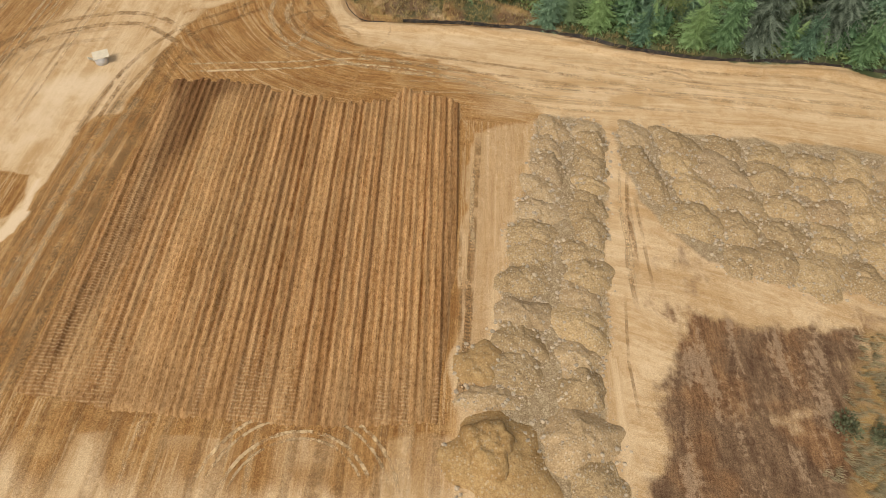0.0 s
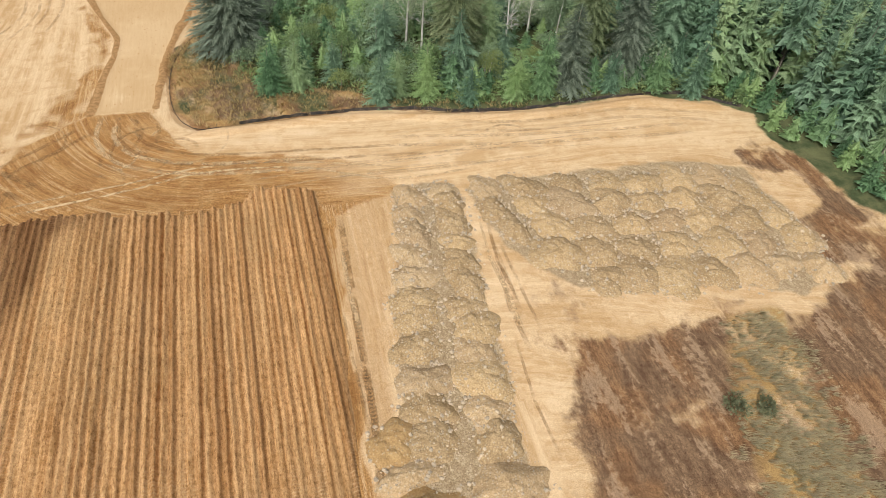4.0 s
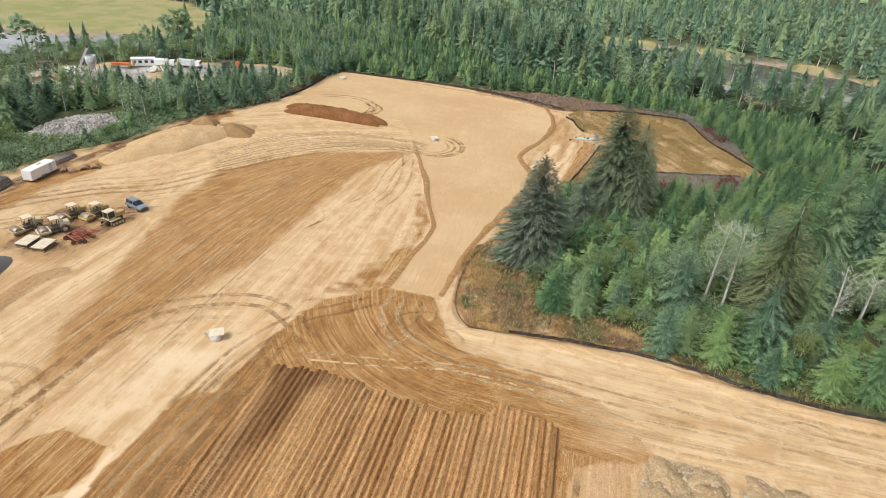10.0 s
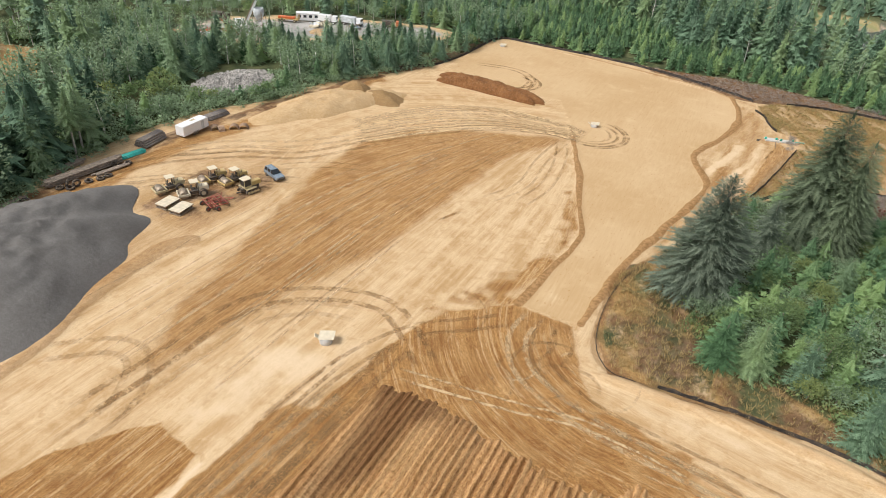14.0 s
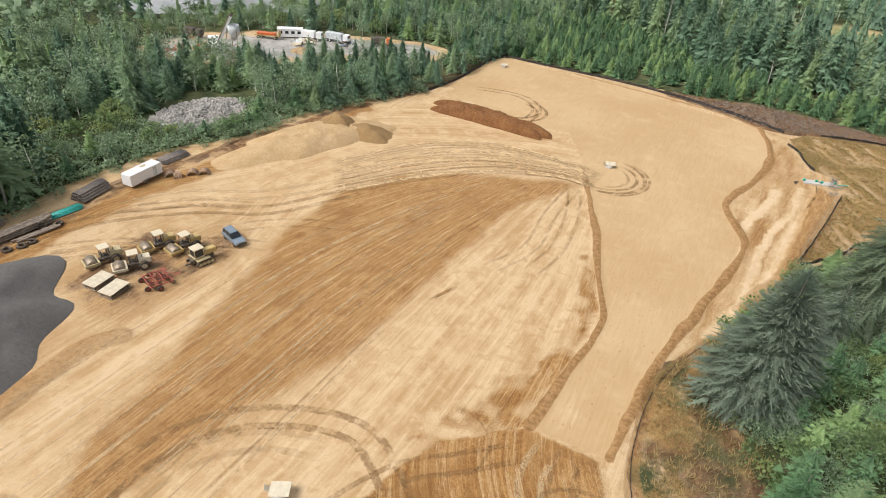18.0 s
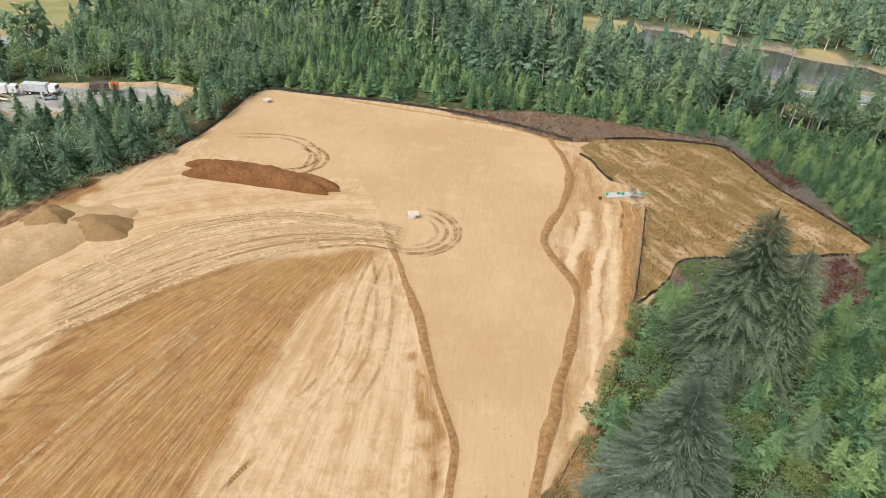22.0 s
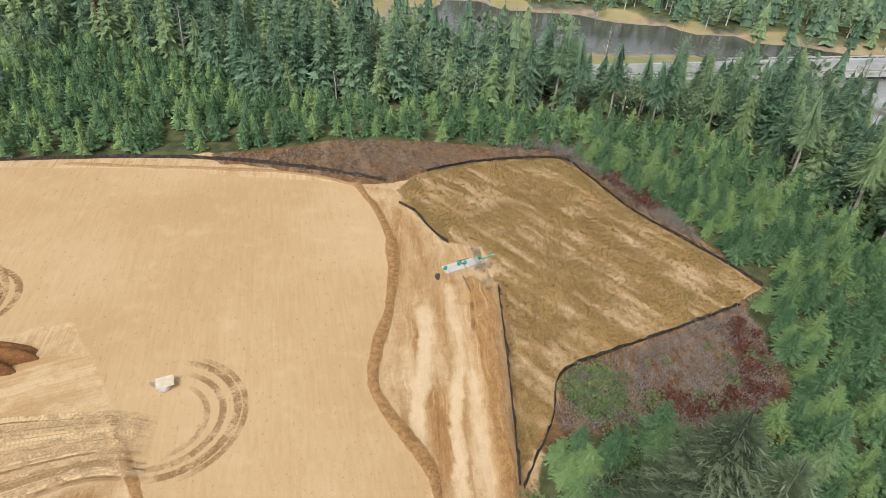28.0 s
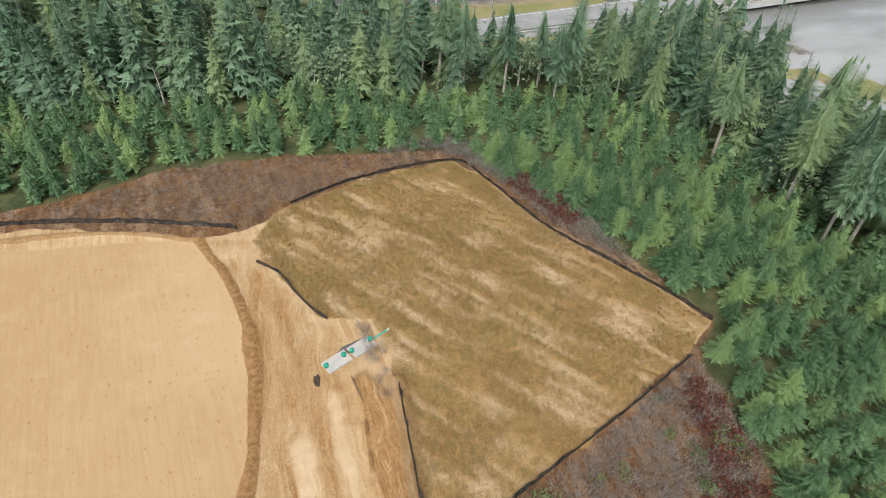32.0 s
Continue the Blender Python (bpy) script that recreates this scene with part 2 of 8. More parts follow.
    loose = mth(nt, "MAXIMUM", mth(nt, "MAXIMUM", attr(nt, "clay"), attr(nt, "straw")), mth(nt, "MAXIMUM", attr(nt, "stony"), attr(nt, "peat")), clamp=True)
    rough = mth(nt, "MULTIPLY", rough, mth(nt, "MULTIPLY_ADD", loose, 0.72, 0.32))
    col = mix(nt, mth(nt, "MULTIPLY", rough, ramp(nt, speck, 0.38, 0.60, 0.7, 0.0)), col, mix(nt, 1.0, col, (0.60, 0.55, 0.48), "MULTIPLY"))
    col = mix(nt, mth(nt, "MULTIPLY", rough, ramp(nt, grain, 0.52, 0.72, 0.0, 0.35)), col, mix(nt, 1.0, col, (1.34, 1.34, 1.36), "MULTIPLY"))
    clod = noise_tex(nt, p, 13.0, 4, 0.75)
    col = mix(nt, mth(nt, "MULTIPLY", rough, ramp(nt, clod, 0.40, 0.50, 0.75, 0.0)), col, mix(nt, 1.0, col, (0.62, 0.58, 0.53), "MULTIPLY"))
    col = mix(nt, mth(nt, "MULTIPLY", rough, ramp(nt, clod, 0.54, 0.64, 0.0, 0.6)), col, mix(nt, 1.0, col, (1.38, 1.38, 1.38), "MULTIPLY"))
    plug(nt, b.inputs["Base Color"], col)
    b.inputs["Roughness"].default_value = 0.95
    b.inputs["Specular IOR Level"].default_value = 0.15
    h = mth(nt, "ADD", mth(nt, "MULTIPLY", small, 0.6), mth(nt, "ADD", mth(nt, "MULTIPLY", grain, 0.35), mth(nt, "MULTIPLY", thin, 0.5)))
    bump(nt, b, h, mth(nt, "MULTIPLY_ADD", rough, 0.5, 0.2), 0.16)
    return m


def plough_material():
    m, nt, b = start("ploughed_earth")
    p = place(nt)
    small, grain, big = noise_tex(nt, p, 2.6, 5, 0.65), noise_tex(nt, p, 9.0, 4, 0.65), noise_tex(nt, p, 0.08, 3)
    flow = nd(nt, "CombineXYZ", 0, {0: attr(nt, "across"), 1: mth(nt, "MULTIPLY", attr(nt, "along"), 0.05), 2: 0.0})
    s1, s2 = noise_tex(nt, flow, 0.9, 4, 0.7), noise_tex(nt, flow, 2.6, 3, 0.7)
    c = mix(nt, ramp(nt, mth(nt, "MULTIPLY_ADD", s2, 0.55, mth(nt, "MULTIPLY", small, 0.45)), 0.38, 0.62), (0.355, 0.188, 0.068), (0.585, 0.35, 0.158))
    c = mix(nt, ramp(nt, s1, 0.45, 0.66, 0.0, 0.5), c, (0.55, 0.355, 0.17))
    c = mix(nt, ramp(nt, mth(nt, "ADD", big, mth(nt, "MULTIPLY", small, 0.25)), 0.6, 0.78, 0, 0.45), c, (0.40, 0.25, 0.11))
    c = mix(nt, ramp(nt, attr(nt, "tone"), 0.55, 0.95, 0.0, 0.4), c, (0.235, 0.105, 0.032))
    c = mix(nt, ramp(nt, attr(nt, "tone"), 0.35, 0.05, 0.0, 0.3), c, (0.54, 0.355, 0.175))
    c = mix(nt, mth(nt, "MULTIPLY", attr(nt, "moist"), ramp(nt, s2, 0.3, 0.62, 1.0, 0.72)), c, (0.15, 0.072, 0.027))
    lugs = nd(nt, "TexWave", 1, {"Vector": p, "Scale": 1.15, "Distortion": 1.5, "Detail": 1.0, "Detail Scale": 0.7}, bands_direction="Y")
    lf = mth(nt, "MULTIPLY", mth(nt, "MULTIPLY", attr(nt, "tread"), ramp(nt, lugs, 0.45, 0.75)), ramp(nt, small, 0.35, 0.6))
    c = mix(nt, mth(nt, "MULTIPLY", lf, 0.5), c, (0.56, 0.39, 0.215))
    c = mix(nt, ramp(nt, noise_tex(nt, p, 6.0, 5, 0.75), 0.40, 0.60, 0.45, 0.0), c, mix(nt, 1.0, c, (0.55, 0.48, 0.42), "MULTIPLY"))
    c = mix(nt, ramp(nt, grain, 0.50, 0.70, 0.0, 0.4), c, mix(nt, 1.0, c, (1.32, 1.32, 1.34), "MULTIPLY"))
    clod = noise_tex(nt, nd(nt, "CombineXYZ", 0, {0: attr(nt, "across"), 1: mth(nt, "MULTIPLY", attr(nt, "along"), 0.22), 2: 0.0}), 9.0, 5, 0.75)
    c = mix(nt, ramp(nt, clod, 0.36, 0.50, 0.85, 0.0), c, mix(nt, 1.0, c, (0.50, 0.44, 0.38), "MULTIPLY"))
    c = mix(nt, ramp(nt, clod, 0.52, 0.68, 0.0, 0.6), c, mix(nt, 1.0, c, (1.36, 1.36, 1.36), "MULTIPLY"))
    plug(nt, b.inputs["Base Color"], c)
    b.inputs["Roughness"].default_value, b.inputs["Specular IOR Level"].default_value = 0.95, 0.15
    bump(nt, b, mth(nt, "ADD", mth(nt, "MULTIPLY", small, 0.7), mth(nt, "MULTIPLY", grain, 0.4)), 0.9, 0.16)
    return m


def pile_material(name, lo, hi, cap, pebble=3.5, stones=0.55):
    """Dumped earth: soil with stones in it, a dusty bloom, differing a little from load to load."""
    m, nt, b = start(name)
    p = place(nt)
    mid, small, grain = noise_tex(nt, p, 0.5, 4), noise_tex(nt, p, 2.6, 5, 0.65), noise_tex(nt, p, 10.0, 4, 0.6)
    info = nd(nt, "ObjectInfo", 5)
    c = mix(nt, ramp(nt, mth(nt, "MULTIPLY_ADD", small, 0.6, mth(nt, "MULTIPLY", mid, 0.4)), 0.36, 0.64), lo, hi)
    c = mix(nt, mth(nt, "MULTIPLY", info, 0.6), c, cap)
    c = mix(nt, ramp(nt, mth(nt, "FRACT", mth(nt, "MULTIPLY", info, 7.3)), 0.0, 1.0, 0.0, 0.8), c, mix(nt, 1.0, c, (0.74, 0.73, 0.74), "MULTIPLY"))
    vor = nd(nt, "TexVoronoi", 0, {"Vector": p, "Scale": pebble})
    vcol = nd(nt, "SeparateColor", 0, {0: nd(nt, "TexVoronoi", 1, {"Vector": p, "Scale": pebble})})
    sm = mth(nt, "MULTIPLY", ramp(nt, vor, 0.42, 0.3), mth(nt, "MULTIPLY", ramp(nt, vcol, 0.35, 0.5), stones))
    c = mix(nt, sm, c, mix(nt, vcol, (0.38, 0.32, 0.225), (0.58, 0.50, 0.37)))
    c = mix(nt, ramp(nt, grain, 0.5, 0.66, 0.0, 0.45 * min(1.0, stones + 0.3)), c, mix(nt, 1.0, c, (1.3, 1.3, 1.3), "MULTIPLY"))
    c = mix(nt, ramp(nt, noise_tex(nt, p, 7.0, 5, 0.75), 0.40, 0.62, 0.8 * min(1.0, stones + 0.3), 0.0), c, mix(nt, 1.0, c, (0.52, 0.48, 0.43), "MULTIPLY"))
    grit = noise_tex(nt, p, 13.0, 4, 0.75)
    g = min(1.0, stones + 0.25)
    c = mix(nt, ramp(nt, grit, 0.38, 0.50, 0.6 * g, 0.0), c, mix(nt, 1.0, c, (0.56, 0.53, 0.50), "MULTIPLY"))
    c = mix(nt, ramp(nt, grit, 0.53, 0.64, 0.0, 0.55 * g), c, mix(nt, 1.0, c, (1.42, 1.42, 1.44), "MULTIPLY"))
    plug(nt, b.inputs["Base Color"], c)
    b.inputs["Roughness"].default_value, b.inputs["Specular IOR Level"].default_value = 0.95, 0.15
    bump(nt, b, mth(nt, "ADD", mth(nt, "MULTIPLY", small, 0.7), mth(nt, "ADD", mth(nt, "MULTIPLY", grain, 0.3), mth(nt, "MULTIPLY", sm, 0.5))), 0.85, 0.16)
    return m


def leaf_material(name, dark, light, warm=None):
    """Needles or leaves: sprays differ from one to the next, trees from tree to tree."""
    m, nt, b = start(name)
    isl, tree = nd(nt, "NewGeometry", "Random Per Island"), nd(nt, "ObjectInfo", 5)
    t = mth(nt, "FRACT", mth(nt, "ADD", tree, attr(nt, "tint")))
    # Inner foliage darker: crown shade put into the colour, with lighter new growth outside.
    f = mth(nt, "ADD", mth(nt, "MULTIPLY_ADD", isl, 0.24, mth(nt, "MULTIPLY", t, 0.30)), mth(nt, "MULTIPLY_ADD", attr(nt, "tip_shade"), 0.66, -0.12), clamp=True)
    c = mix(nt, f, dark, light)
    if warm:
        c = mix(nt, mth(nt, "MULTIPLY", ramp(nt, t, 0.5, 0.92), 0.6), c, warm)
        c = mix(nt, ramp(nt, t, 0.38, 0.05), c, mix(nt, 1.0, c, (0.9, 0.97, 0.95), "MULTIPLY"))
    p = place(nt)
    c = mix(nt, ramp(nt, noise_tex(nt, p, 1.3, 3), 0.35, 0.7, 0.0, 0.3), c, mix(nt, 1.0, c, (0.66, 0.68, 0.68), "MULTIPLY"))
    # Dark flecks: shaded gaps between needles, put into the colour.
    c = mix(nt, ramp(nt, noise_tex(nt, p, 6.0, 4, 0.75), 0.42, 0.60, 0.6, 0.0), c, mix(nt, 1.0, c, (0.55, 0.57, 0.56), "MULTIPLY"))
    plug(nt, b.inputs["Base Color"], c)
    b.inputs["Roughness"].default_value, b.inputs["Specular IOR Level"].default_value = 0.6, 0.3
    thin = nt.nodes.new("ShaderNodeBsdfTranslucent")
    plug(nt, thin.inputs["Color"], mix(nt, 1.0, c, (1.0, 1.0, 0.9), "MULTIPLY"))
    both = nt.nodes.new("ShaderNodeMixShader")
    both.inputs[0].default_value = 0.42
    nt.links.new(b.outputs[0], both.inputs[1]), nt.links.new(thin.outputs[0], both.inputs[2])
    nt.links.new(both.outputs[0], nt.nodes["Material Output"].inputs["Surface"])
    return m


MAT_GROUND, MAT_PLOUGH = ground_material(), plough_material()
MAT_STONY = pile_material("stony_soil", (0.37, 0.255, 0.125), (0.57, 0.42, 0.235), (0.52, 0.37, 0.195), 4.5, 0.6)
MAT_YELLOW = pile_material("yellow_soil", (0.40, 0.235, 0.085), (0.56, 0.38, 0.17), (0.48, 0.32, 0.15), 4.0, 0.3)
MAT_PALEPILE = pile_material("pale_sandy_soil", (0.40, 0.285, 0.155), (0.56, 0.42, 0.25), (0.49, 0.335, 0.175), 4.5, 0.5)
MAT_REDSOIL = pile_material("red_brown_soil", (0.17, 0.072, 0.025), (0.31, 0.15, 0.058), (0.26, 0.13, 0.055), 4.0, 0.1)
MAT_BROWNPILE = pile_material("brown_soil", (0.30, 0.185, 0.08), (0.44, 0.29, 0.135), (0.40, 0.25, 0.11), 4.0, 0.15)
MAT_SANDPILE = pile_material("sand_bank", (0.52, 0.345, 0.165), (0.645, 0.465, 0.265), (0.57, 0.39, 0.195), 5.0, 0.1)
# Near-black colour holds the shade of an open trench.
MAT_TRENCHDARK = pile_material("trench_dark", (0.045, 0.035, 0.026), (0.10, 0.08, 0.06), (0.07, 0.055, 0.04), 4.0, 0.1)
MAT_GRAVEL = pile_material("grey_gravel", (0.17, 0.16, 0.145), (0.215, 0.205, 0.19), (0.19, 0.18, 0.165), 12.0, 0.0)
MAT_ROCK = simple("field_stone", (0.455, 0.37, 0.26), 0.9, 0, 0.45, 2.0, DUST, 0.5)
MAT_RUBBLE = simple("grey_rubble", (0.37, 0.345, 0.31), 0.9, 0, 0.4, 1.2)
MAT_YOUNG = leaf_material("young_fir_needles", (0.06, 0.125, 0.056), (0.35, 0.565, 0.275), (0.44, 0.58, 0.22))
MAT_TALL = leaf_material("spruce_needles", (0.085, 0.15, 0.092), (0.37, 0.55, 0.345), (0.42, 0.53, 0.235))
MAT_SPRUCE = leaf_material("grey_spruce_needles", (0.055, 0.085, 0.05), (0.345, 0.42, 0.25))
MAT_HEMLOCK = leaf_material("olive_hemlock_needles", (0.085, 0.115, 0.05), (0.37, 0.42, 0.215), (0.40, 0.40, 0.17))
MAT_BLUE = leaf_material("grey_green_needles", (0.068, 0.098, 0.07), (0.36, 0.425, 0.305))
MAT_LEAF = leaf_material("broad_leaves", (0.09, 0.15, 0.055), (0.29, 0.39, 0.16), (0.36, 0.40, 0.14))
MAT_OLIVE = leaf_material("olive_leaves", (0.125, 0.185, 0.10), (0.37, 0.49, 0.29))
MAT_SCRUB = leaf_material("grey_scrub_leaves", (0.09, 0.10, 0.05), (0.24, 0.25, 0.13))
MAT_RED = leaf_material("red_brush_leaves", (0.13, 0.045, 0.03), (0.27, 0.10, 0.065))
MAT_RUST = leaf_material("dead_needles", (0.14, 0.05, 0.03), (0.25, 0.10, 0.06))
MAT_GREYTWIG = leaf_material("grey_twigs", (0.24, 0.205, 0.185), (0.56, 0.50, 0.46))
MAT_BROWNTWIG = leaf_material("brown_twigs", (0.16, 0.095, 0.06), (0.36, 0.22, 0.145))
MAT_STRAW = leaf_material("dry_grass_blades", (0.36, 0.25, 0.10), (0.62, 0.46, 0.22))
MAT_DULLSTRAW = leaf_material("weathered_grass_blades", (0.20, 0.16, 0.08), (0.68, 0.56, 0.36), (0.54, 0.46, 0.26))
MAT_GRASS = leaf_material("olive_grass_blades", (0.33, 0.26, 0.10), (0.48, 0.39, 0.175))
MAT_BIRCH = leaf_material("birch_leaves", (0.30, 0.38, 0.20), (0.56, 0.64, 0.40))
MAT_BARK = simple("conifer_bark", (0.23, 0.19, 0.15), 0.95, 0, 0.4, 4.0)
MAT_GREYBARK = simple("grey_bark", (0.40, 0.37, 0.32), 0.95, 0, 0.35, 4.0)
MAT_PALEBARK = simple("pale_bark", (0.58, 0.56, 0.50), 0.9, 0, 0.3, 3.0)

# ---- plan of the site ----
UNIT = 1.36  # metres to one unit of the plan, in which all the places below are given
PLAN = Matrix.Scale(UNIT, 4)
SITE = [(-84, -40), (-83, 50), (-87, 58), (-90, 75), (-89.5, 88), (-86, 95), (-84, 100), (-83.5, 112), (-81, 121), (-75.5, 132), (-72.5, 141), (-71.5, 153), (-72.5, 170), (-70.5, 175),
        (-60, 175), (-38, 176), (-30, 177), (-25, 177), (-13, 181), (1, 180.5), (15, 177), (24, 175.5), (27, 168), (31, 157), (34.7, 145), (36.8, 136), (31.5, 132), (30.8, 127), (29, 120),
        (19, 114), (9, 117), (2.5, 117), (-0.5, 112), (-3, 104), (-6.5, 96), (-8.0, 90), (-6, 83), (-3, 74), (4.8, 71.2), (11.5, 68.8), (14.4, 65.4), (21, 63.2), (31, 62.2), (46, 63.2), (56, 60.5), (59.8, 56.5), (58.5, 51), (60.5, 46), (61, 38), (70, 20), (72, -40)]
PAD = [(-20.6, 68.4), (-20.0, 78), (-19.5, 86.5), (-22.2, 94.6), (-26.0, 105.5), (-31.0, 118), (-37.5, 131), (-41, 136.6), (-56, 138), (-68, 139.5), (-71, 147), (-70.5, 160), (-70.6, 171), (-66, 173),
       (-53, 172), (-38, 171.8), (-30.5, 169), (-11.2, 165.4), (-9.0, 157), (-8.0, 148), (-9.3, 138), (-11.8, 129.5), (-12.6, 124.5), (-10.3, 119), (-8.6, 114.5), (-9.2, 106), (-11.2, 96), (-13.6, 80), (-14.2, 68.8)]
GRASS = [(-5.5, 163), (-2, 168), (10, 171.8), (22.6, 173), (25.2, 167), (27.8, 156), (31, 148.7), (34.6, 141), (36.2, 136), (31, 133.2), (22.4, 130.2), (13, 127.3), (6.2, 124.8), (3.5, 119.5), (-1.3, 112.6), (0.3, 122.6), (3.3, 138.4), (4.5, 143), (3.5, 147), (-1, 149.5), (-3.5, 155.5)]
BRUSH_N = [(-31, 176.8), (-25, 176), (-13, 181), (1, 180), (22.5, 175.5), (22, 173.5), (9.7, 172), (-2, 168.5), (-7, 166.2), (-11, 167), (-20, 171), (-31, 174.7)]
BRUSH_E = [(31, 132.6), (30.8, 128), (29, 121), (19, 114), (9, 117), (3, 117.5), (6.5, 124.3), (13, 126.8), (22.4, 129.7)]
FIELD = [(-26.8, 50.6), (-21.9, 51), (-15.6, 50.3), (-9.6, 49.2), (-4.8, 50.3), (-3.9, 52.2), (3.0, 51), (3.2, 34), (2.8, 23), (2.3, 16), (-5, 15), (-19, 15), (-27.5, 16), (-27.3, 30), (-27, 41)]
DAMP = [(-25.8, 51), (-25.6, 43.8), (-25.7, 37.5), (-25.4, 32.5), (-25.2, 26.2), (-26.0, 19.5), (-24.9, 19.2), (-24.4, 22.1), (-23.8, 28.2), (-23.3, 32.6), (-23.1, 37.6), (-22.0, 44.7), (-20.5, 51)]
CLAY_ZONES = [
    [(-28.6, 57.0), (-27.2, 63.0), (-20.6, 68.6), (-14.2, 68.2), (-11.6, 62), (-9.5, 58.8), (2.4, 57.0), (8.6, 54), (12, 49), (7.5, 47.5), (4.2, 46), (3.2, 34), (2.8, 15.5), (-5, 14.5), (-19.6, 14.0), (-28, 13.4), (-33.8, 22), (-33.8, 28.4), (-33.9, 31.9), (-33.2, 35), (-32.9, 37.4), (-32.4, 41.4), (-31.7, 43.6), (-30.1, 43.8), (-29.4, 49), (-28.9, 52.4)],
    [(-47, 40), (-50.5, 47.4), (-52.4, 55), (-54.8, 64.5), (-57.5, 73), (-60, 84), (-60.3, 93.5), (-57.3, 103), (-50.3, 109.5), (-44.3, 112.4), (-36.9, 116.5), (-32, 117.9), (-34.2, 111.8), (-37, 106), (-37.9, 98), (-38, 90), (-38.4, 80), (-38.6, 73.4), (-39.6, 64.7), (-41.5, 58.5), (-42.4, 53.6), (-43.5, 47), (-44, 40)],
    [(-47, 22), (-43.7, 30.3), (-39.5, 36.9), (-36.9, 36.2), (-35.0, 36.0), (-33.9, 33.7), (-34.2, 31), (-38, 28), (-40, 20)],
    [(-50, 111), (-40, 115), (-33, 116.5), (-33, 123), (-39, 127), (-47, 121)],
    [(-20.6, 68.6), (-20.4, 78), (-20.0, 86), (-22.4, 93), (-25.0, 99), (-26.1, 98), (-23.5, 91), (-22.0, 84), (-22.9, 77), (-26.0, 70), (-29.0, 61)],
    [(-30, 14), (-47, 24), (-47, 14), (-40, 4), (-20, 4)]]
PALE_ZONES = [[(-38.2, 36), (-39.5, 42), (-39.5, 47.1), (-37, 50.5), (-33, 52), (-29.8, 57), (-31.2, 48), (-33.2, 42), (-33.2, 36.5), (-34.2, 33), (-35, 37)],
              [(-53, 30), (-55, 44), (-57.4, 62), (-60.2, 78), (-62.8, 86), (-61, 92), (-59.6, 78), (-56, 60), (-53.6, 44), (-51, 30)],
              [(-11.4, 61.2), (-0.2, 62.0), (6.6, 61.9), (6.4, 60.1), (-4, 60)], [(8, 58), (18, 60), (36, 58), (50, 59), (58, 57.5), (57, 53), (40, 53), (22, 51), (14, 52)],
              [(-19.6, 75), (-19.4, 68.8), (-14.8, 69), (-15.5, 73)], [(17, 31), (16.4, 40), (16.6, 50), (18.4, 50), (18.2, 40), (18.6, 31)],
              [(-5.6, 118), (-3.0, 130), (-1, 141), (0.2, 141), (-1.8, 130), (-5, 112), (-7.8, 98), (-8.4, 98), (-6.9, 108)], [(-9.6, 117), (-11, 124), (-7, 131), (-4, 127), (-6.5, 118)], [(-3.2, 152), (-4.2, 156), (-3.0, 156), (-2.2, 152.5)], [(-54, 92), (-60, 104), (-56, 112), (-48, 117), (-44, 121), (-52, 122), (-66, 112), (-64, 98)]]
PEAT = [(16.2, 10), (17.2, 15), (18.6, 19), (20.8, 22), (20.6, 24.5), (23.7, 26.8), (29, 26.6), (40.2, 27), (44.8, 26), (50, 28), (54, 36), (57.5, 46), (58.6, 51.5), (61, 47), (62, 30), (60, -10), (18, -10)]
STONY_ZONES = [[(10.6, 49), (9.0, 38), (6.8, 28), (5.6, 20), (5, 11), (14, 11), (14.2, 20), (15.2, 30), (17.0, 48), (14, 50)],
               [(18.4, 48.2), (23.2, 48.8), (32.4, 49), (42.8, 49), (51.5, 46), (52, 37), (51.8, 29), (46.1, 27.6), (41, 30), (30.6, 30.6), (24, 33), (19.5, 39)]]
SMEAR = [(19.4, 40.2), (20.8, 38.4), (24.8, 34.2), (28.6, 30.9), (37.3, 30.5), (46, 29.0), (46, 27), (29.5, 25), (21.9, 24.6), (18.0, 26), (17.2, 29.2)]
TALL_GRASS = [(39.3, 28.4), (36, 26.9), (33.4, 22.5), (32.0, 18.5), (30.3, 14.7), (29.2, 8), (39.2, 8), (39.0, 12.7), (40.6, 17.9), (42.0, 22.8), (42.6, 27.6)]
BENCH = [(-0.3, 140.6), (1.0, 141.3), (2.7, 138), (-0.2, 122), (-1.9, 111), (-2.6, 105.6), (-4.4, 101.4), (-3.5, 107.6), (-2.4, 117.6), (-1.4, 129.8)]
WORKS = [(-8.6, 92), (-5, 101), (-2.5, 112), (0, 124), (2.7, 138), (-1, 149), (-6, 160), (-14, 165), (-16, 140), (-14, 120), (-16, 100), (-18, 88)]
PALE_STRIP = [(-5.4, 139.0), (-0.4, 139.7), (-2.3, 131.9), (-4.9, 124.2), (-7.6, 112), (-9.0, 118), (-10.2, 126.3), (-7.9, 132.0)]
RIBBONS = [[(-2.0, 139.6), (-3.0, 128.9), (-5.1, 120.8), (-6.3, 111.3), (-6.5, 103.6), (-6.9, 99.1), (-8.0, 94.6), (-9.7, 90.6)], [(-2.6, 125.7), (-3.4, 117.2), (-4.3, 109.7), (-5.0, 105.6)], [(-5.4, 135.5), (-6.9, 126.8), (-8.4, 122.2), (-8.6, 117.0)]]
SWING = [(-53, 54), (-55.5, 66), (-60, 84), (-60.3, 93.5), (-57.3, 103), (-50.3, 109.5), (-44.3, 112.4), (-36.9, 116.5), (-28, 119.5)]
SWUNG = [(-55, 66), (-58.5, 80), (-60.0, 93.5), (-57.0, 103), (-50.2, 109.5), (-44.2, 112.4), (-36.9, 116.5), (-31, 118), (-35, 132), (-70, 133), (-76, 100), (-68, 80)]
